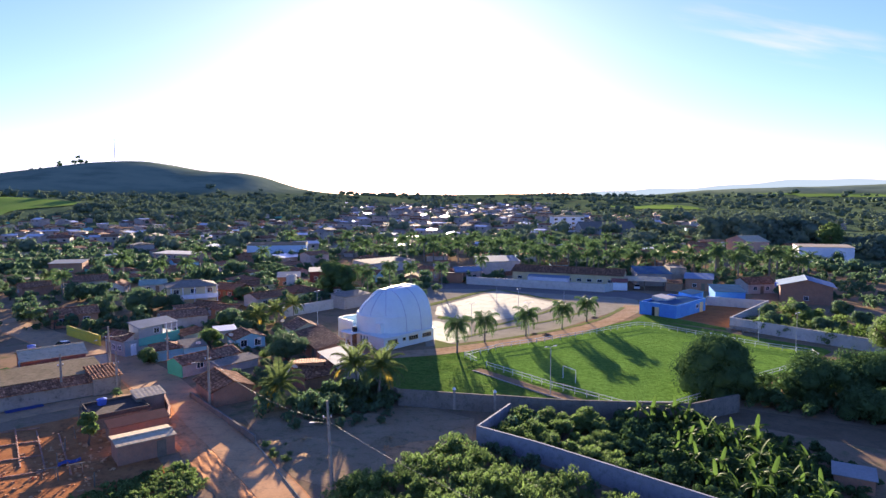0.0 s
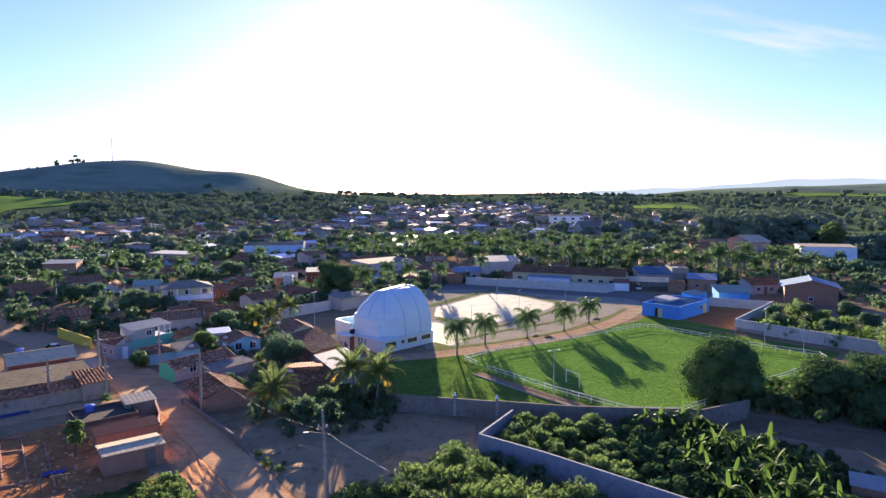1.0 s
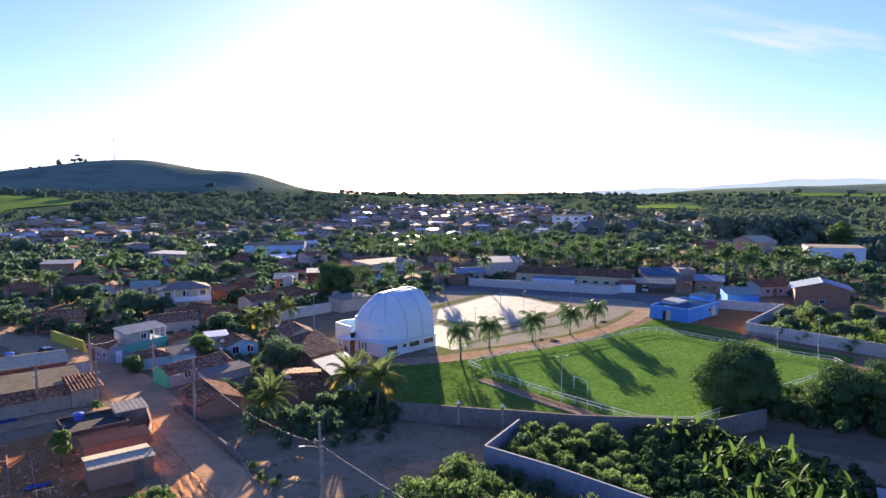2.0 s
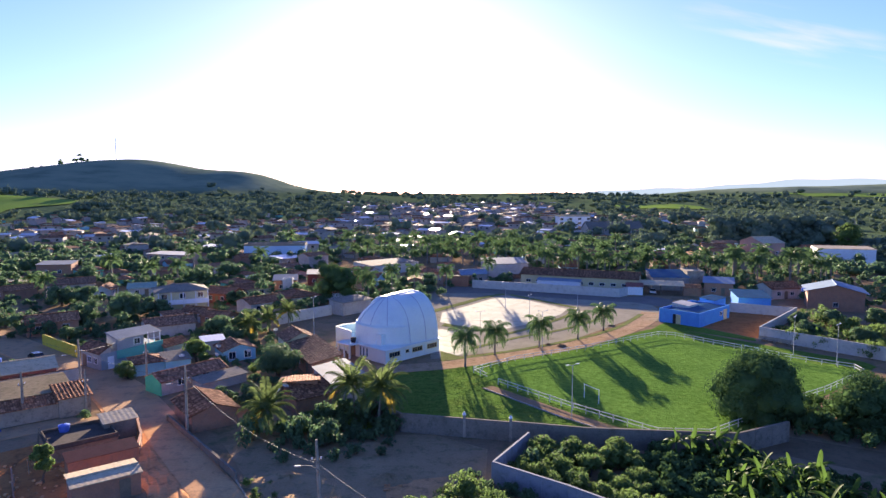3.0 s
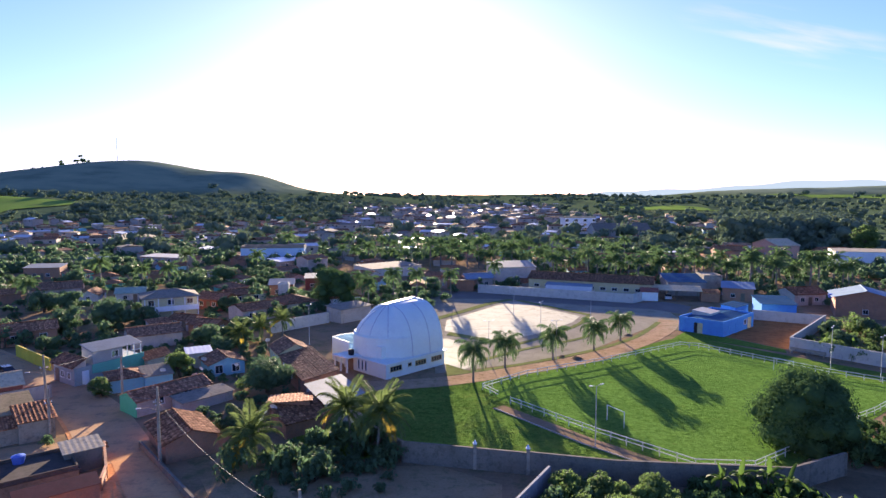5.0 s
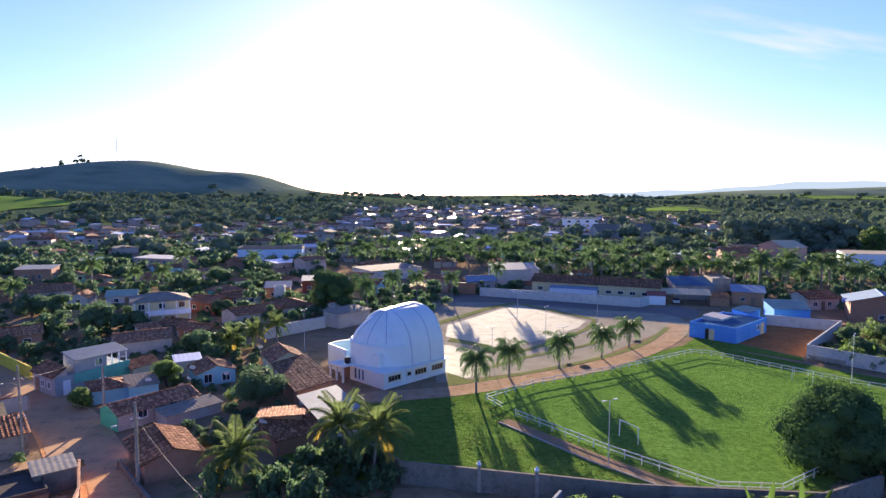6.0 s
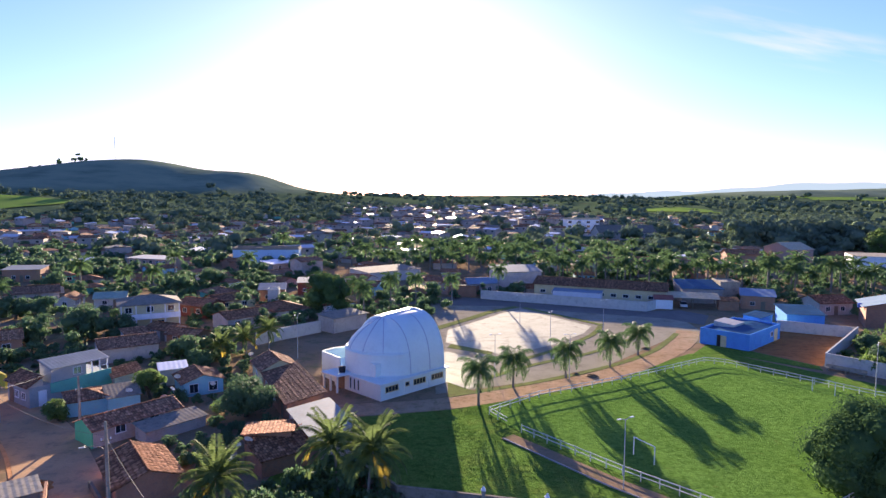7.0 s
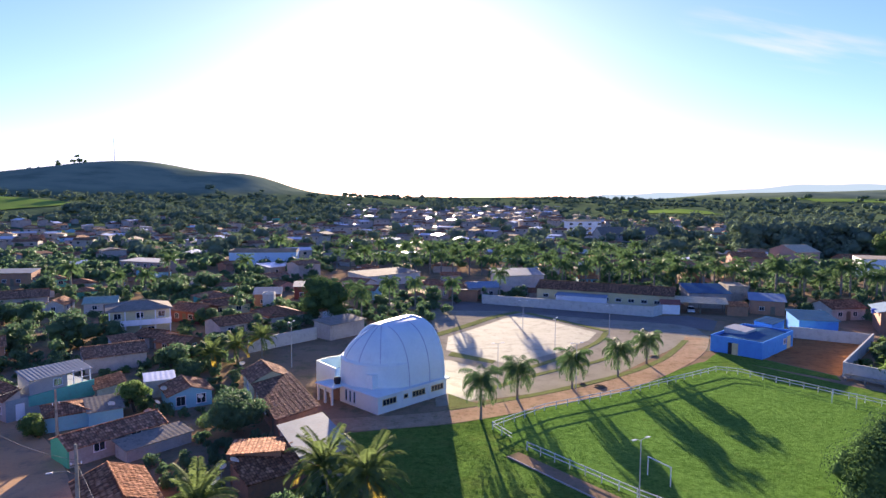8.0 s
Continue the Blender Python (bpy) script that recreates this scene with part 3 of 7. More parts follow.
sheet("pale_paving_1", [(3.2, 123.4), (6.8, 119.4), (10.4, 124.4), (11.6, 134.0), (4.6, 141.5), (3.2, 141)], 0.03, "plaza", "pale concrete forecourt beside the church", "paving")
sheet("pale_paving_2", [(4.4, 148.8), (15.0, 138.6), (24.6, 146.6), (33.2, 156.8), (36.6, 163.8), (31.2, 172.6), (24.6, 184.2), (18.8, 179), (12.4, 169.6), (5.2, 160)], 0.03, "plaza", "pale concrete square with long palm shadows", "paving")
sheet("asphalt_street_1", [(2, 190), (20, 189), (38, 180), (56.5, 172.5), (62, 165), (68, 176), (64, 183), (56, 182), (16, 201), (-12, 208), (-12, 196)], 0.03, "asphalt", "dark asphalt street along the white wall", "street")
sheet("church_yard", [(-30, 112), (-6, 108.5), (3.8, 114.4), (4.2, 122.9), (-1, 134), (4, 160), (-20, 160), (-32, 146)], 0.006, "yard", "packed earth yard round the church", "yard")
sheet("lawn_patch", [(3.7, 115.6), (8.6, 117.6), (6.6, 119.2), (3.9, 122.6)], 0.05, "verge", "small triangle of grass by the church", "grass")
sheet("red_yard", [(60.8, 141.4), (67.0, 131.2), (88, 151.6), (75.2, 158.6)], 0.01, "soil", "bare red earth yard behind the blue building", "yard")
# dirt road and the street that meets it
ROAD = curve_through([(-9.5, 50), (-13.0, 57.5), (-20.5, 68.5), (-28.0, 79.0), (-35.6, 90.4), (-44.5, 102), (-56, 113), (-70, 124), (-96, 146)])
sheet("dirt_road", band(ROAD, -3.2, 4.2), 0.03, "dirt", "rutted orange dirt road in low sun", "road")
sheet("paved_road", band(ROAD[:30], -3.0, 1.2), 0.05, "roadpave", "smooth dusty paved half of the road", "road")


def rough_edge():
    """The dug-up earth half of the road: ruts and clods."""
    line = curve_through([p for p in ROAD[2:26]], 12)
    rng = np.random.default_rng(19)
    n, w = len(line), 22
    rows = []
    for i, p in enumerate(line):
        q0, q1 = line[max(i - 1, 0)], line[min(i + 1, n - 1)]
        dx, dy = q1[0] - q0[0], q1[1] - q0[1]
        m = math.hypot(dx, dy)
        for j in range(w):
            d = 1.25 + 3.2 * j / (w - 1) + 0.12 * math.sin(i * 0.21 + j)
            edge = min(1.0, j / 2, (w - 1 - j) / 2)
            z = 0.06 + edge * (0.06 + 0.035 * math.sin(j * 1.1 + 1.6 * math.sin(i * 0.07)) + 0.02 * math.sin(i * 0.33 + j * 0.7) + rng.uniform(-0.02, 0.03))
            rows.append((p[0] - dy / m * d, p[1] + dx / m * d, z if edge else -0.05))
    i = np.arange(n - 1)[:, None] * w + np.arange(w - 1)[None]
    q = np.stack([i, i + w, i + w + 1, i + 1], -1).reshape(-1, 4)[:, ::-1]
    return tagged(part("dug_verge", smooth(quads_mesh("dug_verge", rows, q)), "dirt"), "dug-up reddish earth with ruts beside the paving", "earth", kind="structure")


rough_edge()
sheet("grass_corner", [(48.5, 139.2), (54.5, 140.0), (65.5, 128.5), (66.5, 131.0), (60.4, 141.2), (58.6, 146.5), (57.5, 150.5), (53.5, 145.5)], 0.05, "lawn", "grass corner between track and blue building", "grass")
sheet("paved_street", band(ROAD[28:], -3.4, 3.8), 0.045, "street", "dusty grey paved village street", "street")
sheet("side_lane", band(curve_through([(-37, 88), (-46, 86.5), (-58, 76), (-75, 62)]), -2.0, 2.0), 0.04, "street", "grey lane beside a walled house", "lane")
sheet("earth_lot", [(-45, 55), (-19.5, 55.5), (-24, 62), (-34.5, 77), (-42, 82), (-52, 74)], 0.012, "soil", "dug-over red earth building lot", "lot")
sheet("weedy_lot", [(-12, 62), (-6, 58), (2, 63), (7, 70), (8, 78), (2, 82.5), (-15, 83), (-22, 80)], 0.015, "rough_grass", "shaded weedy lot with bare soil", "lot")
sheet("bare_patch", [(-3.0, 70.0), (4.5, 71.5), (2.5, 66.0), (-2.5, 64.5)], 0.03, "dirt", "bare patch of sunlit earth", "earth")
# The lane's dark colour stands in for the trees' shade.
sheet("tree_lane", [(37, 77.8), (44, 80.5), (62, 70), (88, 52), (86, 48), (58, 63)], 0.012, "lane", "earth lane with tree shade put in its colour", "lane")


def pasture(name, x0, x1, y0, y1, label):
    """A field that lies on the slope."""
    gx, gy = np.meshgrid(np.linspace(x0, x1, 24), np.linspace(y0, y1, 24))
    gx = gx + 9 * np.sin(gy / 23)
    v = np.stack([gx, gy, land(gx, gy) + 0.9], -1).reshape(-1, 3)
    i = np.arange(23)[:, None] * 24 + np.arange(23)[None]
    q = np.stack([i, i + 1, i + 25, i + 24], -1).reshape(-1, 4)
    return tagged(part(name, smooth(quads_mesh(name, v, q)), "stubble"), label, "field", kind="structure")


pasture("pasture_1", -640, -420, 640, 800, "bright green pasture on the slope above the houses")
pasture("pasture_3", 960, 1290, 1540, 1800, "pale green hill pasture beyond the woods")
pasture("pasture_2", 310, 450, 930, 1120, "yellow-green field among the woods")


def mountains():
    """A line of far mountains at the end of the land; its pale haze blue is emission."""
    m, t, nodes, links, b = shader("far_mountain_haze_glow")
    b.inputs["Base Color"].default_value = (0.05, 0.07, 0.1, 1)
    # Glow added for the distance haze; mountains give off no light.
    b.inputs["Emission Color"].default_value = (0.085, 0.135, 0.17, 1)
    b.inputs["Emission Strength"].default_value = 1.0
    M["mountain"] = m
    g = Build()
    n = 90
    xs = [700 + 3300 * k / n for k in range(n + 1)]
    tops = [24 + 98 * float(step(600, 2900, x)) + 7 * math.sin(x / 170) + 4 * math.sin(x / 61 + 1) for x in xs]
    vs = [(x, 4480 - x * 0.25, -20) for x in xs] + [(x, 4560 - x * 0.25, h) for x, h in zip(xs, tops)] + [(x, 4700 - x * 0.25, -20) for x in xs]
    w = n + 1
    fs = [(r * w + i, r * w + i + 1, (r + 1) * w + i + 1, (r + 1) * w + i) for r in range(2) for i in range(n)]
    return tagged(part("backdrop", g.add(vs, fs), "mountain"), "far mountains, pale with haze put in as glow", "mountains", kind="structure")


mountains()


def grass_tufts():
    """Rough tufts on the lawn between wall and fence."""
    rng = np.random.default_rng(61)
    vs, qs = [], []
    spots = []
    while len(spots) < 5200:
        x, y = rng.uniform(-16, 40), rng.uniform(78, 116)
        if inside(x, y, LAWN) and not inside(x, y, FIELD) and math.sin(x * 0.9 + 2 * math.sin(y * 0.35)) + math.sin(y * 0.7) > rng.uniform(-1.6, 1.2):
            spots.append((x, y))
    p = np.repeat(np.array(spots), 4, 0) + rng.normal(scale=0.12, size=(len(spots) * 4, 2))
    a, h = rng.uniform(0, math.tau, len(p)), rng.uniform(0.02, 0.075, len(p))
    lean = rng.normal(scale=0.09, size=(len(p), 2))
    w = np.stack([np.cos(a), np.sin(a)], 1) * 0.06
    z0 = np.full((len(p), 1), 0.0)
    v = np.stack([np.hstack([p - w, z0]), np.hstack([p + w, z0]), np.hstack([p + lean + w * 0.4, h[:, None]]), np.hstack([p + lean - w * 0.4, h[:, None]])], 1).reshape(-1, 3)
    me = quads_mesh("grass_tufts", v, np.arange(len(v)).reshape(-1, 4))
    return tagged(part("grass_tufts", me, "lawn"), "rough tufts of long grass on the lawn", "grass", kind="stuff")


grass_tufts()


# ---- kinds of things ----
def trs(x, y, z=0.0, turn=0.0, scale=1.0):
    s = scale if isinstance(scale, (tuple, list)) else (scale,) * 3
    return Matrix.LocRotScale((x, y, z), Euler((0, 0, turn)), s)


MESHES, FOOT = {}, []


def shared(key, build, material):
    """One mesh for all pieces of the same make."""
    if key not in MESHES:
        me = build().mesh(key)
        me.materials.append(M[material])
        MESHES[key] = me
    return MESHES[key]


def window_on(house, x, y, z, turn, w, h, material="white", panes=2):
    """A window in a wall that faces -y before the turn: frame with sill, panes."""
    def frame_build():
        b = Build()
        for sx in (-1, 1):
            b.box((sx * (w / 2 + 0.03), -0.02, h / 2), (0.07, 0.10, h + 0.13))
        b.box((0, -0.02, h + 0.03), (w, 0.10, 0.07)).box((0, -0.05, -0.03), (w + 0.25, 0.18, 0.06))
        for k in range(1, panes):
            b.box((-w / 2 + w * k / panes, -0.02, h / 2), (0.04, 0.07, h))
        return b
    win = part("window", shared(f"window_{w}_{h}_{panes}_{material}", frame_build, material), None, house)
    win.matrix_local = pose(x, y, z) @ Matrix.Rotation(turn, 4, "Z")
    pane = part("pane", shared(f"pane_{w}_{h}", lambda: Build().box((0, 0.0, h / 2), (w, 0.012, h)), "glass"), None, win)
    return win


def door_on(house, x, y, z, turn, w=0.85, h=2.05, material="wood"):
    def build():
        b = Build().box((0, -0.02, h / 2), (w, 0.06, h))
        for sx in (-1, 1):
            b.box((sx * (w / 2 + 0.04), -0.03, h / 2), (0.08, 0.10, h + 0.08))
        return b.box((0, -0.03, h + 0.04), (w, 0.10, 0.08)).box((w * 0.38, -0.08, h * 0.48), (0.04, 0.06, 0.12))
    d = part("door", shared(f"door_{w}_{h}_{material}", build, material), None, house)
    d.matrix_local = pose(x, y, z) @ Matrix.Rotation(turn, 4, "Z")
    return d


def house(x, y, turn, L, W, h, roof="gable", rise=1.2, walls="plaster", cover="tile", label="", fine=0.0, over=0.45,
          openings=(), name="house", group="", base=0.0):
    """A house with its ridge along its own x. openings: (side, along, sill, width, height), side f b l r; a sill of 0 is a door."""
    FOOT.append((x, y, math.hypot(L, W) / 2))
    e = thing(name, trs(x, y, base, radians(turn)), label or "small plastered town house with a tiled roof", "house", group)
    low = -1.2
    b = Build()
    if roof == "gable":
        sec = [(-W / 2, low), (W / 2, low), (W / 2, h), (0, h + rise), (-W / 2, h)]
        n = 5
        vs = [(-L / 2, p, q) for p, q in sec] + [(L / 2, p, q) for p, q in sec]
        b.add(vs, [tuple(range(n - 1, -1, -1)), tuple(range(n, 2 * n))] + [(i, (i + 1) % n, n + (i + 1) % n, n + i) for i in range(n)])
    else:
        tops = [h, h, h + rise, h + rise] if roof == "shed" else h
        b.prism([(-L / 2, -W / 2), (L / 2, -W / 2), (L / 2, W / 2), (-L / 2, W / 2)], low, tops)
    part("wall", b, walls, e)
    r = Build()
    ox, oy, lift = L / 2 + over * 0.7, W / 2 + over, 0.05
    pitch, course = (fine * 1.75, fine * 2.0) if fine else (0.0, 0.0)
    wave = 0.05 if cover in ("tile", "oldtile") else min(0.014, fine * 0.03)
    if cover in ("cement", "zinc", "glare", "bluetin", "white", "palesheet"):
        course = 0.0
    if roof == "gable":
        drop = h - over * rise / (W / 2)
        for s in (-1, 1):
            r.plate([(-s * ox * -1, s * oy, drop + lift), (s * ox * -1, s * oy, drop + lift), (s * ox * -1, 0, h + rise + lift), (s * ox, 0, h + rise + lift)], 0.07, pitch, wave, course)
        r.tube([(-ox, 0, h + rise + lift + 0.04), (ox, 0, h + rise + lift + 0.04)], 0.11, 6)
    elif roof == "hip":
        k = min(L, W) / 2
        a, c = (-ox, -oy, h), (ox, -oy, h)
        d, f = (ox, oy, h), (-ox, oy, h)
        p, q = (-(L / 2 - k), 0, h + rise), ((L / 2 - k), 0, h + rise)
        r.add([a, c, d, f, p, q] + [(v[0], v[1], v[2] - 0.15) for v in (a, c, d, f)],
              [(0, 1, 5, 4), (2, 3, 4, 5), (1, 2, 5), (3, 0, 4), (9, 8, 7, 6), (0, 6, 7, 1), (1, 7, 8, 2), (2, 8, 9, 3), (3, 9, 6, 0)])
        for v0, v1 in ((a, p), (f, p), (c, q), (d, q), (p, q)):
            r.tube([v0, v1], 0.1, 6)
    elif roof == "shed":
        tilt = rise / W
        r.plate([(-ox, -oy, h - over * tilt + lift), (ox, -oy, h - over * tilt + lift), (ox, oy, h + rise + over * tilt + lift), (-ox, oy, h + rise + over * tilt + lift)], 0.06, pitch, wave, course)
    else:
        r.box((0, 0, h + 0.06), (L + 0.3, W + 0.3, 0.14), bevel=0.03)
        for sx, sy, lx, ly in ((0, -1, L, 0.15), (0, 1, L, 0.15), (-1, 0, 0.15, W - 0.3), (1, 0, 0.15, W - 0.3)):
            r.box((sx * (L / 2 - 0.075), sy * (W / 2 - 0.075), h + 0.13 + rise / 2), (lx, ly, rise))
    part("roof", r, cover, e)
    for side, s, sill, w, hh in openings:
        px, py, a = {"f": (s, -W / 2, 0), "b": (s, W / 2, math.pi), "l": (-L / 2, s, -math.pi / 2), "r": (L / 2, s, math.pi / 2)}[side]
        if sill:
            window_on(e, px, py, sill, a, w, hh)
        else:
            door_on(e, px, py, 0, a, w, hh)
    return e


def wall_run(name, line, height, thick, material, label, pier=0.0, base=0.0, cap=None):
    """A free-standing wall: panels between piers, with a coping."""
    e = thing(name, Matrix(), label, "wall", kind="structure")
    for (x0, y0), (x1, y1) in zip(line, line[1:]):
        a, n = math.atan2(y1 - y0, x1 - x0), math.hypot(x1 - x0, y1 - y0)
        k = max(1, round(n / (pier or 12)))
        for i in range(k):
            s = (i + 0.5) / k
            part("panel", Build().box((x0 + (x1 - x0) * s, y0 + (y1 - y0) * s, base + height / 2 - 0.3), (n / k - 0.004, thick, height + 0.6), a), material, e)
        if pier:
            for i in range(k + 1):
                s = i / k
                part("pier", Build().box((x0 + (x1 - x0) * s, y0 + (y1 - y0) * s, base + height / 2 - 0.2), (0.24, thick + 0.07, height + 0.4), a), material, e)
        part("coping", Build().box(((x0 + x1) / 2, (y0 + y1) / 2, base + height + 0.035), (n, thick + 0.1, 0.07), a, 0.02), cap or material, e)
    return e


def limb(b, rng, p, d, length, r, depth):
    """A tapering limb that forks."""
    q = [Vector(p)]
    for k in range(3):
        d = (d + Vector(rng.normal(scale=0.16, size=3))).normalized()
        q.append(q[-1] + d * length / 3)
    b.tube(q, [r, r * 0.85, r * 0.7, r * 0.55], 6, False)
    ends = [q[-1]]
    if depth:
        for k in range(3):
            a = rng.uniform(0, math.tau)
            nd = (d * 0.7 + Vector((math.cos(a), math.sin(a), 0.35))).normalized()
            ends += limb(b, rng, q[2] if k else q[3], nd, length * 0.65, r * 0.5, depth - 1)
    return ends


def tree(x, y, height, spread, seed, count=2600, size=0.33, material="leaf", label="", turn=0.0, low=0.30, base=0.0, name="tree", lumps=16, forks=2, loose=0.4, upright=0.0, slim=0.5, shell=(0.74, 1.08)):
    """A broadleaf tree: forking trunk and a crown of many small leaves on uneven clumps."""
    rng = np.random.default_rng(seed)
    e = thing(name, trs(x, y, base, turn), label or "dark green leafy tree between the houses", "tree")
    b = Build()
    limb(b, rng, (0, 0, -0.3), Vector((0, 0, 1)), height * 0.5, spread * 0.07 + 0.06, forks)
    part("trunk", b, "bark", e)
    cz, hz = height * (0.5 + low / 2), height * (0.5 - low / 2)
    cs, rs = [], []
    for k in range(lumps):
        a, rr, q = rng.uniform(0, math.tau), spread * 0.72 * math.sqrt(rng.uniform(0, 1)), rng.uniform(-0.8, 0.85)
        w = math.sqrt(max(0.1, 1 - q * q))
        cs.append((rr * w * math.cos(a), rr * w * math.sin(a), cz + q * hz * 0.8))
        rs.append(spread * rng.uniform(0.27, 0.46))
    v, q = leaves(rng, cs, rs, count, size, 0.8, upright, loose, slim, shell)
    w, p = cores(rng, cs, [r * 0.92 for r in rs])
    v, q = np.concatenate([v, w]), np.concatenate([q, p + len(v)])
    part("crown", smooth(quads_mesh("crown", v, q)), material, e)
    return e


def frond_build(length, rise0, drop, per_side, leaf, hang=0.5, wide=0.07, seed=0):
    """A feather palm frond along +x: an arched midrib with two rows of leaflets."""
    rng = np.random.default_rng(seed)
    b, p, a, n = Build(), Vector((0, 0, 0)), rise0, 14
    mid = [p.copy()]
    for k in range(n):
        a -= drop / n * (0.5 + k / n)
        p = p + Vector((math.cos(a), 0, math.sin(a))) * length / n
        mid.append(p.copy())
    b.tube(mid, [0.032 * (1 - 0.8 * k / n) * length / 3 for k in range(n + 1)], 3, False)
    for k in range(per_side):
        s = 0.10 + 0.9 * k / per_side
        i = min(n - 1, int(s * n))
        at = mid[i].lerp(mid[i + 1], s * n - i)
        along = (mid[i + 1] - mid[i]).normalized()
        ll = leaf * (0.55 + 0.9 * s - 1.1 * s * s + 0.15) * rng.uniform(0.85, 1.15)
        for side in (-1, 1):
            d = (Vector((0, side, -hang * rng.uniform(0.6, 1.4))) + along * 0.55).normalized()
            tip = at + d * ll + Vector((0, 0, -0.25 * ll * hang))
            m = at + d * ll * 0.5
            wv = along * wide
            b.add([at - wv * 0.5, m - wv, tip, m + wv, ], [(0, 1, 2, 3)])
    return b


def palm(x, y, height, seed, kind="royal", fronds=15, length=2.9, label="", base=0.0, lean=0.0, group=""):
    """A palm whose fronds are parts: royal (swollen grey trunk, green crownshaft) or coconut (leaning, loose crown)."""
    rng = np.random.default_rng(seed)
    e = thing("palm_tree", trs(x, y, base, rng.uniform(0, 6.28)), label, "palm", group)
    top = Vector((lean, 0, height))
    pts = [Vector((lean * (k / 8) ** 2, 0, -0.3 + (height + 0.3) * k / 8)) for k in range(9)]
    wide = [0.22, 0.19, 0.17, 0.17, 0.17, 0.16, 0.14, 0.13, 0.12] if kind == "royal" else [0.24, 0.17, 0.14, 0.13, 0.125, 0.12, 0.12, 0.12, 0.12]
    part("trunk", Build().tube(pts, wide, 9), "palmbark", e)
    if kind == "royal":
        part("crownshaft", Build().tube([top - Vector((0, 0, 0.15)), top + Vector((0, 0, 0.5)), top + Vector((0, 0, 0.9))], [0.13, 0.12, 0.05], 8), "shaft", e)
        top = top + Vector((0, 0, 0.8))
    for k in range(fronds):
        q = k / fronds
        step_k = int(q * 4)
        up, drop = ([(1.25, 1.9), (0.9, 2.7), (0.4, 2.6), (-0.15, 1.9)] if kind == "royal" else [(1.35, 0.9), (1.0, 1.5), (0.55, 1.7), (0.05, 1.5)])[step_k]
        key = f"{kind}_frond_{step_k}_{length}"
        old = kind != "royal" and k == fronds - 1
        me = shared(key + ("_old" if old else ""), lambda: frond_build(length, up, drop, 46, length * (0.29 if kind == "royal" else 0.23), 0.8 if kind == "royal" else 0.35, 0.042 if kind == "royal" else 0.06, step_k), "frond_old" if old else ("frond" if kind == "royal" else "frond_light"))
        f = part("frond", me, None, e)
        f.matrix_local = pose(*top) @ Matrix.Rotation(k * 2.4 + rng.uniform(-0.2, 0.2), 4, "Z") @ Matrix.Rotation(rng.uniform(-0.12, 0.12), 4, "X")
    return e


def far_palm(x, y, height, seed, label):
    """A palm seen from afar: trunk and one crown."""
    rng = np.random.default_rng(seed)
    e = thing("palm_tree", trs(x, y, at_ground(x, y)), label, "palm", "rows of palms")
    part("trunk", Build().tube([(0, 0, -0.3), (0, 0, height * 0.5), (0, 0, height * 0.9)], [0.3, 0.27, 0.16], 7), "palmbark", e)
    part("crownshaft", Build().tube([(0, 0, height * 0.89), (0, 0, height)], [0.14, 0.06], 6), "shaft", e)
    c = Build()
    for k in range(18):
        up, drop = [(1.25, 1.5), (0.85, 2.0), (0.4, 2.1), (-0.05, 1.5)][k * 4 // 18]
        f = frond_build(4.1, up, drop, 13, 1.15, 0.7, 0.155, k)
        m = pose(0, 0, height * 0.97) @ Matrix.Rotation(k * 2.4, 4, "Z")
        c.add([m @ Vector(p) for p in f.v], f.f)
    part("crown", c, "frond", e)
    return e


def banana_leaf_build(length, rise0, drop, wide):
    b, p, a, n = Build(), Vector((0, 0, 0)), rise0, 10
    rows = []
    for k in range(n + 1):
        s = k / n
        w = wide * min(1.0, s * 4 + 0.15) * math.sqrt(max(0.0, 1 - s ** 3)) + 0.015
        side = Vector((-math.sin(a), 0, math.cos(a)))
        rows.append([p + Vector((0, -w, 0)) + side * w * 0.35, p, p + Vector((0, w, 0)) + side * w * 0.35])
        a -= drop / n
        p = p + Vector((math.cos(a), 0, math.sin(a))) * length / n
    vs = [v for r in rows for v in r]
    b.add(vs, [(3 * k + j, 3 * k + j + 1, 3 * k + j + 4, 3 * k + j + 3) for k in range(n) for j in range(2)])
    return b


def banana(x, y, seed, scale=1.0, base=0.0):
    rng = np.random.default_rng(seed)
    e = thing("banana_plant", trs(x, y, base, rng.uniform(0, 6.28), scale), "banana plant with broad backlit green leaves", "banana plant", "banana grove")
    h = rng.uniform(0.8, 2.0)
    part("stem", Build().tube([(0, 0, -0.2), (0, 0, h * 0.6), (0, 0, h)], [0.13, 0.1, 0.06], 7), "shaft", e)
    for k in range(9):
        kind = [0, 1, 1, 2, 2, 2, 3, 3, 3][k]
        up, drop = [(1.4, 0.5), (1.15, 1.5), (0.85, 2.0), (0.5, 2.1)][kind]
        me = shared(f"banana_leaf_{kind}", lambda: banana_leaf_build(1.6, up, drop, 0.19), "banana")
        f = part("leaf", smooth(me), None, e)
        f.matrix_local = pose(0, 0, h) @ Matrix.Rotation(k * 2.3 + rng.uniform(-0.4, 0.4), 4, "Z") @ Matrix.Rotation(rng.uniform(-0.2, 0.2), 4, "X")
    return e


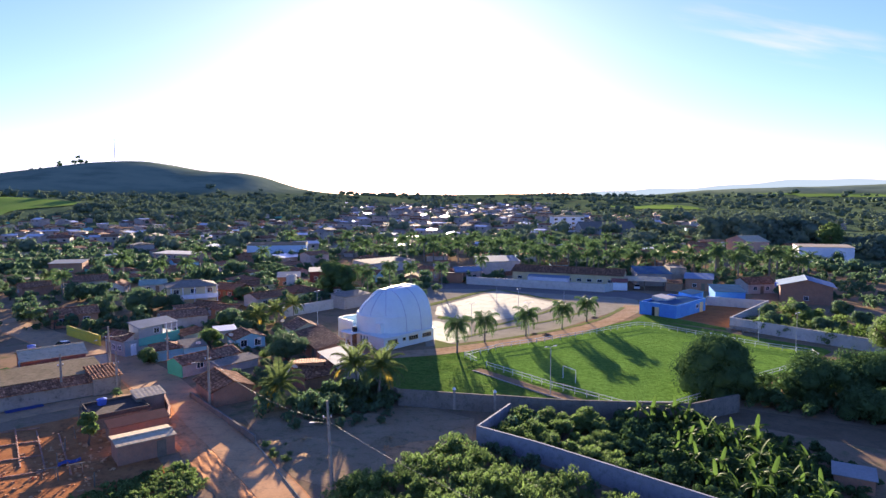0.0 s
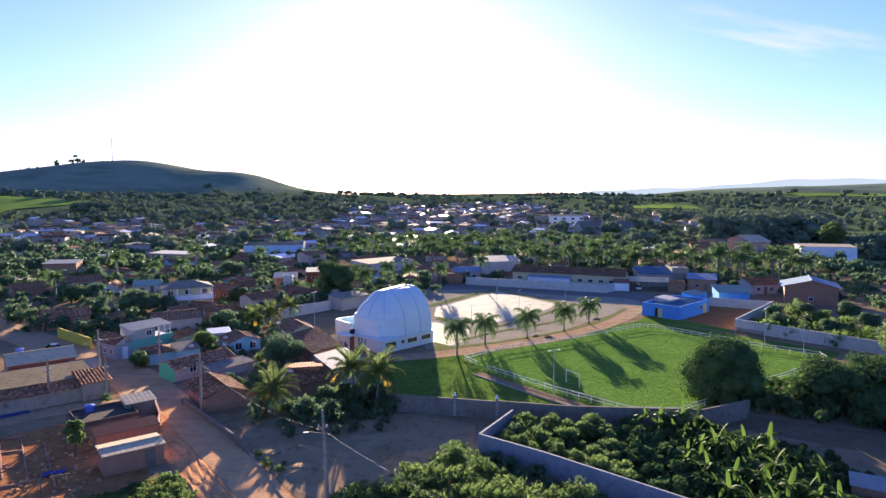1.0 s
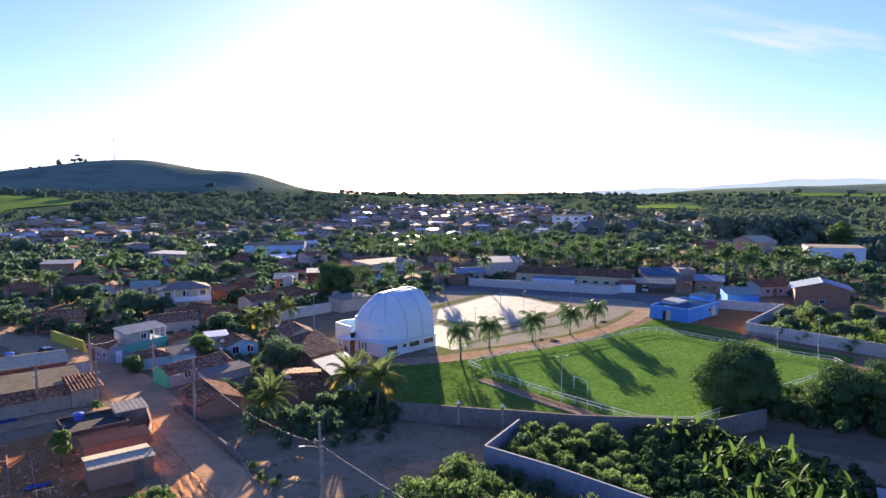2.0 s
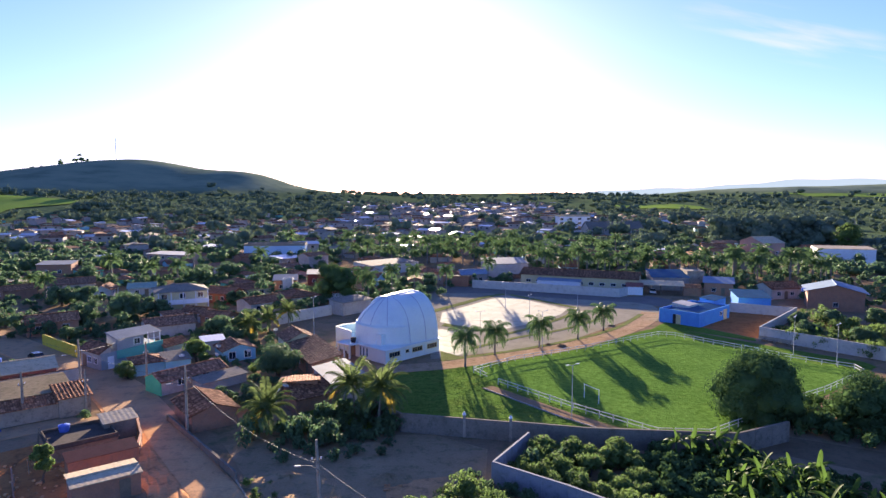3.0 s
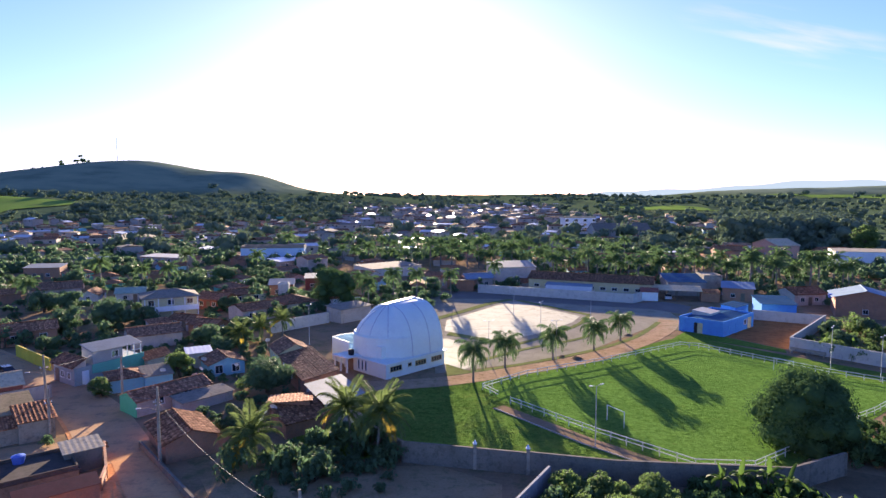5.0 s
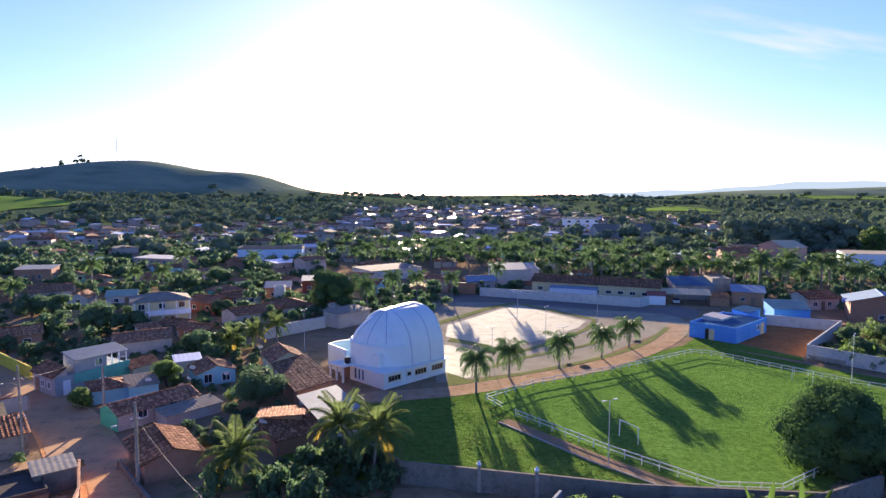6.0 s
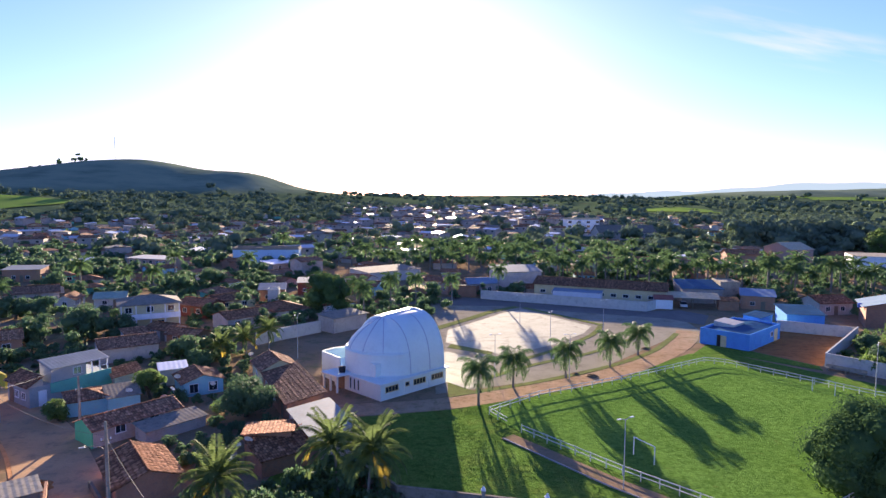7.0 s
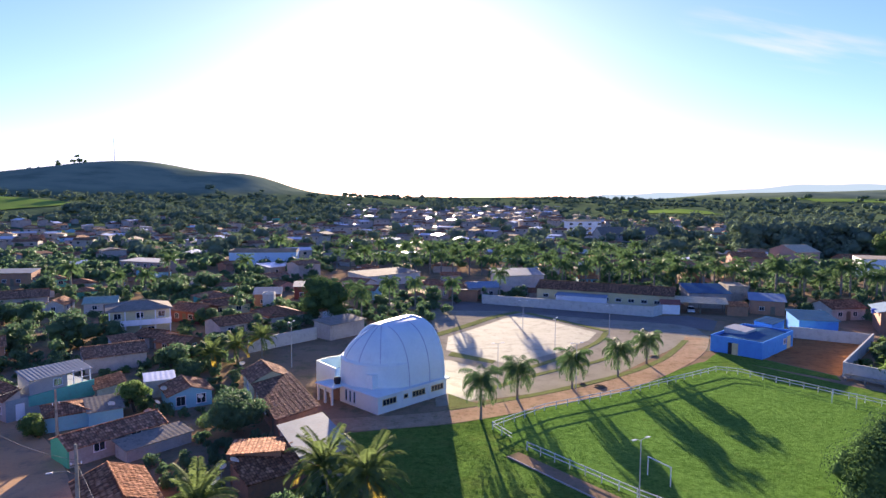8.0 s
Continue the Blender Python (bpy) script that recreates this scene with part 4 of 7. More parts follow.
def lamp_post(x, y, height, turn, heads=2, label="tall galvanised lamp post with two lamp heads", base=0.0):
    e = thing("street_lamp", trs(x, y, base, radians(turn)), label, "lamp post", "lamp posts round the pitch")
    part("pole", Build().tube([(0, 0, -0.2), (0, 0, height)], [0.07, 0.04], 8), "steel", e)
    for k in range(heads):
        s = 1 if k else -1
        arm = part("arm", Build().tube([(0, 0, height - 0.1), (s * 0.35, 0, height + 0.05), (s * 0.7, 0, height + 0.1)], 0.03, 6), "steel", e)
        part("lamp_head", Build().box((s * 0.8, 0, height + 0.1), (0.45, 0.18, 0.09), 0, 0.04), "white", arm)
    return e


def utility_pole(x, y, height, lean=(0, 0), turn=0.0, lamp=True):
    e = thing("utility_pole", trs(x, y, 0, radians(turn)), "grey concrete utility pole with a street lamp arm", "utility pole", "poles along the road")
    tip = Vector((lean[0], lean[1], height))
    part("pole", Build().tube([(0, 0, -0.4), tip * 0.5, tip], [0.2, 0.16, 0.11], 8), "concrete", e)
    part("crossarm", Build().box((tip.x, tip.y, height - 1.7), (0.9, 0.1, 0.12), 0, 0.02), "wood", e)
    for k in (-1, 0, 1):
        part("insulator", Build().tube([(tip.x + k * 0.36, tip.y, height - 1.64), (tip.x + k * 0.36, tip.y, height - 1.5), (tip.x + k * 0.36, tip.y, height - 1.44)], [0.05, 0.07, 0.03], 6), "white", e)
    if lamp:
        arm = part("lamp_arm", Build().tube([(0, 0, height - 2.6), (-0.7, 0, height - 2.05), (-1.6, 0, height - 1.95)], 0.03, 6), "cable", e)
        part("lamp_head", Build().box((-1.85, 0, height - 1.97), (0.5, 0.2, 0.1), 0, 0.04), "steel", arm)
    return e


def cable(a, b, sag, radius=0.014):
    a, b = Vector(a), Vector(b)
    pts = [a.lerp(b, k / 20) - Vector((0, 0, sag * 4 * (k / 20) * (1 - k / 20))) for k in range(21)]
    return tagged(part("overhead_cable", Build().tube(pts, radius, 5), "cable"), "thin overhead cable sagging between utility poles", "cable", "overhead cables")


def rail_fence(name, line, height, gap, label, rails=2, material="white", close=False):
    """A pipe fence: posts and rails, each a part."""
    e = thing(name, Matrix(), label, "fence")
    if close:
        line = line + line[:1]
    for (x0, y0), (x1, y1) in zip(line, line[1:]):
        n = math.hypot(x1 - x0, y1 - y0)
        k = max(1, round(n / gap))
        for i in range(k):
            px, py = x0 + (x1 - x0) * i / k, y0 + (y1 - y0) * i / k
            post = part("post", shared(f"fence_post_{height}", lambda: Build().tube([(0, 0, -0.3), (0, 0, height), (0, 0, height + 0.04)], [0.055, 0.055, 0.03], 7), material), None, e)
            post.location = (px, py, 0)
        for r in range(rails):
            z = height * (0.94 - 0.42 * r)
            part("rail", Build().tube([(x0, y0, z), (x1, y1, z)], 0.05, 6), material, e)
    return e


def goal(x, y, turn, w=3.0, h=1.95):
    e = thing("football_goal", trs(x, y, 0.05, radians(turn)), "white steel pipe football goal without a net", "goal", "goals on the pitch")
    for s in (-1, 1):
        part("goalpost", Build().tube([(s * w / 2, 0, -0.2), (s * w / 2, 0, h)], 0.05, 8), "white", e)
    part("crossbar", Build().tube([(-w / 2 - 0.05, 0, h), (w / 2 + 0.05, 0, h)], 0.05, 8), "white", e)
    return e


def car(x, y, turn, paint, label, base=0.05):
    e = thing("car", trs(x, y, base, radians(turn)), label, "car")
    sec = [(-2.05, 0.35), (-2.1, 0.75), (-1.25, 0.95), (1.75, 0.95), (2.05, 0.85), (2.08, 0.35)]
    b = Build()
    for s0, s1 in ((-0.82, 0.82),):
        vs = [(px, s0, pz) for px, pz in sec] + [(px, s1, pz) for px, pz in sec]
        n = len(sec)
        b.add(vs, [tuple(range(n)), tuple(range(2 * n - 1, n - 1, -1))] + [(i, n + i, n + (i + 1) % n, (i + 1) % n) for i in range(n)])
    part("body", b, paint, e)
    cab = [(-1.2, 0.96, 0.78), (-0.55, 1.42, 0.64), (1.1, 1.45, 0.64), (1.75, 0.96, 0.78)]
    vs = [(px, -w, pz) for px, pz, w in cab] + [(px, w, pz) for px, pz, w in cab]
    part("cabin_glass", Build().add(vs, [(0, 1, 2, 3), (7, 6, 5, 4), (0, 4, 5, 1), (2, 6, 7, 3)]), "glass", e)
    part("roof_panel", Build().box((0.27, 0, 1.455), (1.7, 1.26, 0.05), 0, 0.02), paint, e)
    for px in (-1.3, 1.3):
        for s in (-1, 1):
            w = part("wheel", Build().tube([(px, s * 0.72, 0.31), (px, s * 0.86, 0.31)], 0.31, 14), "rubber", e)
            part("rim", Build().tube([(px, s * 0.855, 0.31), (px, s * 0.875, 0.31)], 0.19, 10), "steel", w)
    return e


def tank(x, y, z, r=0.55, h=0.8, material="tank"):
    e = thing("water_tank", trs(x, y, z), "round blue plastic rooftop water tank", "water tank", "rooftop water tanks")
    part("body", Build().tube([(0, 0, 0), (0, 0, h * 0.5), (0, 0, h)], [r * 0.85, r * 0.95, r], 14), material, e)
    part("lid", Build().tube([(0, 0, h), (0, 0, h + 0.06), (0, 0, h + 0.18)], [r * 1.06, r * 1.04, r * 0.3], 14), material, e)
    return e


def satellite_dish(x, y, z, turn, size=0.7):
    """A small dish on a bent pole."""
    e = thing("satellite_dish", trs(x, y, z, radians(turn), size), "small white satellite dish on a roof pole", "satellite dish", "satellite dishes")
    part("pole", Build().tube([(0, 0.1, -3.0), (0, 0.1, 0.0), (0, 0, 0.25)], 0.03, 6), "steel", e)
    b, n = Build(), 18
    vs = [(0, -0.02, 0.35)]
    for r in (0.25, 0.45, 0.62):
        vs += [(r * math.cos(a * math.tau / n), -0.45 * r * r - 0.5 * r * math.sin(a * math.tau / n) - 0.02, 0.35 + 0.85 * r * math.sin(a * math.tau / n)) for a in range(n)]
    fs = [(0, 1 + a, 1 + (a + 1) % n) for a in range(n)]
    fs += [(1 + j * n + a, 1 + (j + 1) * n + a, 1 + (j + 1) * n + (a + 1) % n, 1 + j * n + (a + 1) % n) for j in range(2) for a in range(n)]
    vs2 = [(v[0], v[1] + 0.03, v[2]) for v in vs]
    part("bowl", b.add(vs, fs).add(vs2, [f[::-1] for f in fs]), "white", e)
    part("feed_arm", Build().tube([(0, -0.1, -0.1), (0, -0.75, 0.3)], 0.015, 5), "steel", e)
    return e


def undergrowth(name, spots, lo, hi, seed, material, label, count=420, size=0.17):
    """Low bushes too many to tell apart, joined."""
    rng = np.random.default_rng(seed)
    vs, qs, n = [], [], 0
    for x, y in spots:
        s = rng.uniform(lo, hi)
        cs = [(x + rng.normal(0, 0.5) * s, y + rng.normal(0, 0.5) * s, s * rng.uniform(0.3, 1.1)) for k in range(9)]
        v, q = leaves(rng, cs, [s * rng.uniform(0.3, 0.55) for k in cs], count, size * s + 0.06, 0.85, 0.6, 0.5, 0.4)
        v[:, 2] = np.maximum(v[:, 2], 0.02)
        vs.append(v)
        qs.append(q + n)
        n += len(v)
    return tagged(part(name, quads_mesh(name, np.concatenate(vs), np.concatenate(qs)), material), label, "bushes", kind="stuff")


def shrub(x, y, r, h, seed, count=1500, size=0.13, material="leaf_b", label="", base=0.0, slim=0.5):
    rng = np.random.default_rng(seed)
    e = thing("shrub", trs(x, y, base), label or "dense bright green shrub, leaves lit from behind", "shrub", "shrubs in the lots")
    b = Build()
    for k in range(3):
        a = rng.uniform(0, 6.28)
        b.tube([(0, 0, -0.1), (0.3 * r * math.cos(a), 0.3 * r * math.sin(a), h * 0.5)], [0.04, 0.02], 5)
    part("stem", b, "bark", e)
    cs = [(rng.normal(0, 0.42) * r, rng.normal(0, 0.42) * r, h * rng.uniform(0.2, 0.85)) for k in range(24)]
    v, q = leaves(rng, cs, [r * rng.uniform(0.16, 0.36) for k in cs], count, size, h / r * 0.9, 1.2, 0.7, slim)
    v[:, 2] = np.maximum(v[:, 2], 0.02)
    part("foliage", quads_mesh("foliage", v, q), material, e)
    return e


# ---- the church ----
def church():
    e = thing("church", trs(-5.6, 113.7, 0, radians(44.0)), "white church with a ribbed shell dome and low annexes", "church")
    yc, z0, xm, xe, top = 6.5, 2.3, 6.1, 12.4, 10.6
    crease = 0.44

    def shell(u, s, grow=0.0):
        """A point of the shell. u: 0 at the open end's far side, round the closed end, to 1 at the near side; s: rim 0 to ridge 1."""
        p = 2.45
        vault = (1 - s ** p) ** (1 / p) if s < 1 else 0.0
        up = max(0.0, (s - crease) / (1 - crease))
        drum = 1.0 - 0.03 * s / crease if s < crease - 1e-6 else 0.91 * (1 - up ** 1.45) ** 0.72
        if u < 0.25 or u > 0.75:
            k = (0.25 - u) / 0.25 if u < 0.25 else (u - 0.75) / 0.25
            x, side, rad = xm + (xe - xm) * k, (1 if u < 0.5 else -1), vault
            w = 6.15 + 0.25 * k
            ridge = top - 0.4 * (1 - k) ** 1.6
            return (x, yc + side * (w * rad + grow), z0 + (ridge - z0) * s + grow * s)
        a = math.pi / 2 + (u - 0.25) / 0.5 * math.pi
        fold = float(step(0.0, 0.5, -math.cos(a)))
        rad = vault * (1 - fold) + drum * fold
        ridge = top - 0.4
        return (xm + (5.8 * rad + grow) * math.cos(a), yc + (6.15 * rad + grow) * math.sin(a), z0 + (ridge - z0) * s + grow * s)

    n, rows = 120, 34
    b = Build()
    ss = sorted([1 - (1 - j / rows) ** 1.7 for j in range(rows - 1)] + [crease - 1e-4, crease + 1e-4])
    ss[-1] = 1.0
    w = n + 1
    b.add([shell(i / n, s) for s in ss for i in range(w)],
          [(j * w + i, j * w + i + 1, (j + 1) * w + i + 1, (j + 1) * w + i) for j in range(rows) for i in range(n)])
    dome = part("dome", b, "chwhite", e, "smooth white shell dome with faint ribs")
    smooth(dome.data)
    # the tall wall that closes the open end, set in behind the rim
    arch = [shell(1.0, s) for s in ss] + [shell(0.0, s) for s in ss[-2::-1]]
    m = len(arch)
    b = Build().add([(p[0] - 0.35, p[1], p[2]) for p in arch] + [(xe - 0.35, yc, z0)], [(i, i + 1, m) for i in range(m - 1)])
    part("end_wall", b, "chwhite", e)
    part("rim", Build().tube(arch, 0.13, 6), "chwhite", e)
    b = Build()
    for k in range(48):
        p0, p1 = shell(k / 48, 0), shell((k + 1) / 48, 0)
        b.add([(p0[0], p0[1], -0.5), (p1[0], p1[1], -0.5), p1, p0], [(0, 1, 2, 3)])
    drum = part("drum_wall", b, "chwhite", e)
    smooth(drum.data)
    for u, s0 in ((0.36, crease), (0.45, crease), (0.54, crease), (0.63, crease), (0.745, 0.0), (0.89, 0.0)):
        pts = [shell(u, s0 + (0.985 - s0) * k / 20, 0.02) for k in range(21)]
        part("rib", Build().tube(pts, 0.05, 5), "seam", e)
    ring = [shell(0.33 + 0.38 * k / 30, crease, 0.03) for k in range(31)]
    part("ledge", Build().tube(ring, 0.09, 6), "chwhite", e)
    part("ridge_cap", Build().tube([(xm - 0.6, yc, top - 0.52), (xm + 0.4, yc, top - 0.34), (10.4, yc, top - 0.1), (xe, yc, top + 0.02)], [0.04, 0.1, 0.12, 0.1], 8), "chwhite", e)
    # side annex along the windows, front annex, their slab roofs
    part("side_annex", Build().prism([(0, 0), (12.8, 0), (12.8, 4.5), (0, 4.5)], -0.6, 2.3), "chwhite", e)
    part("front_annex", Build().prism([(0, 4.5), (3.6, 4.5), (3.6, 10.2), (0, 10.2)], -0.6, 2.3), "chwhite", e)
    part("annex_roof", Build().add(
        [(-0.35, -0.35, 2.3), (13.15, -0.35, 2.3), (13.15, 4.4, 2.75), (4.0, 4.4, 2.75), (3.7, 10.2, 2.75), (-0.35, 10.2, 2.3),
         (-0.35, -0.35, 2.46), (13.15, -0.35, 2.46), (13.15, 4.4, 2.95), (4.0, 4.4, 2.95), (3.7, 10.2, 2.95), (-0.35, 10.2, 2.46)],
        [(5, 4, 3, 0), (0, 3, 2, 1), (6, 7, 8, 9), (6, 9, 10, 11), (0, 1, 7, 6), (1, 2, 8, 7), (2, 3, 9, 8), (3, 4, 10, 9), (4, 5, 11, 10), (5, 0, 6, 11)]), "chwhite", e)
    part("entrance_block", Build().box((2.2, 3.4, 3.4), (2.4, 2.2, 2.3), 0, 0.06), "chwhite", e)
    # Thin dark slab put in for the shadow at the niche's top.
    part("niche_shadow", Build().box((2.0, 4.7, 4.45), (2.1, 0.9, 0.14), 0, 0.05), "seam", e)
    for cx in (2.0, 7.3, 10.9):
        window_on(e, cx, 0, 1.05, 0, 2.3, 0.75, "cream", 4)
    window_on(e, 4.9, 0, 1.25, 0, 0.7, 0.5, "cream", 1)
    for cx in (4.35, 9.2):
        part("pilaster", Build().box((cx, -0.05, 1.0), (0.16, 0.12, 2.6)), "chwhite", e)
    for cy in (4.9, 5.8, 6.7):
        window_on(e, 0, cy, 0.5, -math.pi / 2, 0.35, 1.5, "chblue", 1)
    # porch on posts
    part("porch_roof", Build().box((-0.9, 9.0, 2.42), (2.6, 3.9, 0.22), 0, 0.04), "chwhite", e)
    for px, py in ((-1.9, 7.4), (-1.9, 10.6), (0.2, 10.6), (-1.9, 9.0)):
        part("porch_post", Build().box((px, py, 0.95), (0.26, 0.26, 2.7), 0, 0.02), "chwhite", e)
    door_on(e, 0, 9.0, 0, -math.pi / 2, 1.5, 2.05, "wood")
    # side wing with a high parapet, open above
    wing = [(1.0, 10.6), (7.0, 11.8), (7.0, 15.6), (4.0, 16.4), (1.6, 16.0)]
    for (x0, y0), (x1, y1) in zip(wing[1:], wing[2:] + wing[:1]):
        a, n2 = math.atan2(y1 - y0, x1 - x0), math.hypot(x1 - x0, y1 - y0)
        part("wing_wall", Build().box(((x0 + x1) / 2, (y0 + y1) / 2, 1.8), (n2 + 0.1, 0.2, 4.4), a), "chwhite", e)
    part("wing_floor", Build().prism([(1.1, 11.0), (6.8, 11.9), (6.8, 15.4), (4.0, 16.2), (1.7, 15.9)], 1.8, 2.2), "chblue", e)
    part("wing_lining", Build().box((4.2, 15.9, 3.0), (4.2, 0.1, 1.7), -0.06), "chblue", e)
    return e


church()
t0 = tank(-11.6, 119.4, 2.54, 0.5, 0.75, "rubber")
t0["label"] = "small dark water tank on the porch roof"


# ---- pitch: fences, goals, lamps, palms ----
rail_fence("pitch_fence", FIELD[1:] + FIELD[:1] + [(10.6, 104.6)], 1.05, 2.1, "whitish pipe rail fence all round the pitch", 2, "fencepaint")
for gx, gy, gt in ((24.03, 94.1, -64), (58.0, 116.6, -53)):
    goal(gx, gy, gt)
sheet("worn_path", band([(11.2, 101.6), (20.2, 89.6), (28.0, 80.8), (31, 79.6)], -2.3, -0.25), 0.06, "yard", "worn earth path beneath the pitch fence", "path")
e = thing("kerb", Matrix(), "low pale retaining kerb below the fence path", "kerb", kind="structure")
for (x0, y0), (x1, y1) in (((9.6, 100.2), (18.4, 88.0)), ((18.4, 88.0), (26.4, 79.1))):
    part("kerb_stone", Build().box(((x0 + x1) / 2, (y0 + y1) / 2, -0.05), (math.hypot(x1 - x0, y1 - y0), 0.12, 0.4), math.atan2(y1 - y0, x1 - x0), 0.02), "kerb", e)
for lx, ly, lh, lt in ((19.7, 87.3, 7.0, 25), (66.4, 117.6, 7.0, 50), (69.6, 110.6, 7.0, 40), (-21.6, 137.0, 7.6, 70), (11.3, 125.0, 6.8, 20), (23.9, 145.0, 6.6, 60),
                       (22.8, 124.2, 7.0, 15), (37.7, 158.5, 6.6, 30), (21.3, 166.0, 6.4, 10)):
    lamp_post(lx, ly, lh, lt)
for k, (px, py, ph) in enumerate(((7.7, 112.0, 4.3), (13.5, 120.0, 3.5), (22.4, 124.9, 3.7), (31.2, 131.3, 3.5), (38.5, 139.0, 3.3))):
    palm(px, py, ph, 11 + k, "royal", 24, 3.7, "royal palm with drooping fronds on the grass strip", group="palms along the track")
for k, (px, py, ph) in enumerate(((-13.6, 172, 6.5), (-8.1, 184, 7.0), (-2.0, 188, 6.5), (20.2, 199, 7.5), (7.3, 191, 6.0), (-16, 181, 6.5))):
    palm(px, py, ph, 31 + k, "royal", 20, 3.5, "royal palm beside the street behind the church", group="palms behind the church")
for k, (px, py, ph, le) in enumerate(((-18.4, 83.6, 3.2, 0.4), (-7.8, 87.2, 4.9, 0.5), (-4.7, 84.5, 5.2, 0.5))):
    palm(px, py, ph, 51 + k, "coconut", 24, 4.1, "coconut palm with ragged arching fronds and a yellow one", lean=le, group="coconut palms by the lot")

# ---- walls ----
wall_run("wall_north", [(15.6, 200.4), (54.8, 181.2), (58.2, 184.4)], 2.4, 0.2, "oldwhite", "long white plastered wall along the street", 0)
wall_run("wall_east", [(84.5, 107.5), (67.3, 130.7), (87.3, 151.8)], 2.35, 0.2, "oldwhite", "white plastered garden wall", 0)
wall_run("wall_yard", [(87.3, 151.8), (75.1, 159.3)], 2.2, 0.2, "oldwhite", "white wall behind the red yard", 0)
wall_run("wall_west", [(-31.4, 146.6), (-21.1, 158.0)], 2.4, 0.2, "oldwhite", "pale wall behind the church yard", 0)
wall_run("wall_lot", [(-6.0, 89.0), (-1.9, 83.6), (5.6, 81.7), (10.9, 80.3)], 2.25, 0.2, "oldwall", "grey rendered wall between lot and pitch", 2.7)
wall_run("wall_lot_2", [(10.9, 80.3), (19.2, 78.0), (35.5, 75.9), (43, 79.2)], 2.35, 0.2, "oldwall", "dark stained rendered wall below the pitch", 3.2)
for px, py in ((5.6, 81.7), (10.9, 80.3)):
    e = thing("gate_post", trs(px, py), "stout white-capped gate post in the lot wall", "gate post", "gate posts")
    part("shaft", Build().box((0, 0, 1.25), (0.32, 0.32, 2.9), 0, 0.03), "concrete", e)
    part("cap", Build().box((0, 0, 2.76), (0.42, 0.42, 0.12), 0, 0.04).tube([(0, 0, 2.8), (0, 0, 3.1)], [0.2, 0.05], 4), "white", e)
wall_run("wall_garden", [(12.5, 77.2), (7.7, 69.6), (13.9, 64.4), (20.2, 58.2), (33, 45.5)], 2.2, 0.16, "block", "blue-grey rendered block wall round the garden", 2.6)
wall_run("wall_road", [(-18.2, 71.4), (-24.4, 79.2), (-31.6, 88.2)], 0.75, 0.2, "oldwall", "low stained wall along the dirt road", 2.8)
wall_run("wall_yellow", [(-71.5, 129.7), (-60.2, 120.1)], 2.0, 0.2, "yellow", "bright yellow street wall", 3.0)
wall_run("wall_lane", [(-60.5, 78.0), (-45.6, 90.6)], 1.9, 0.2, "concrete", "tall grey rendered wall along the lane", 3.0)

e = thing("bench", trs(68.2, 126.9, 0.02, math.atan2(-4.5, 3.9)), "long grey concrete bench along the white wall", "bench")
part("seat", Build().box((0, 0, 0.45), (5.8, 0.5, 0.1), 0, 0.02), "concrete", e)
part("backrest", Build().box((0, 0.3, 0.72), (5.8, 0.1, 0.5), 0, 0.02), "concrete", e)
for sx in (-2.6, 0, 2.6):
    part("support", Build().box((sx, 0, 0.2), (0.18, 0.45, 0.42)), "concrete", e)

# ---- named houses, nearest the road ----
W1 = (("f", -2.2, 1.0, 1.1, 1.0), ("f", 1.8, 1.0, 1.1, 1.0), ("f", 0, 0, 0.85, 2.05), ("l", 0, 1.0, 1.0, 1.0), ("r", 0, 1.0, 1.0, 1.0))
W0 = (("f", -1.2, 1.0, 1.0, 0.9), ("f", 1.2, 0, 0.85, 2.05), ("l", 0, 1.0, 0.9, 0.9), ("r", 0.2, 1.0, 0.9, 0.9))
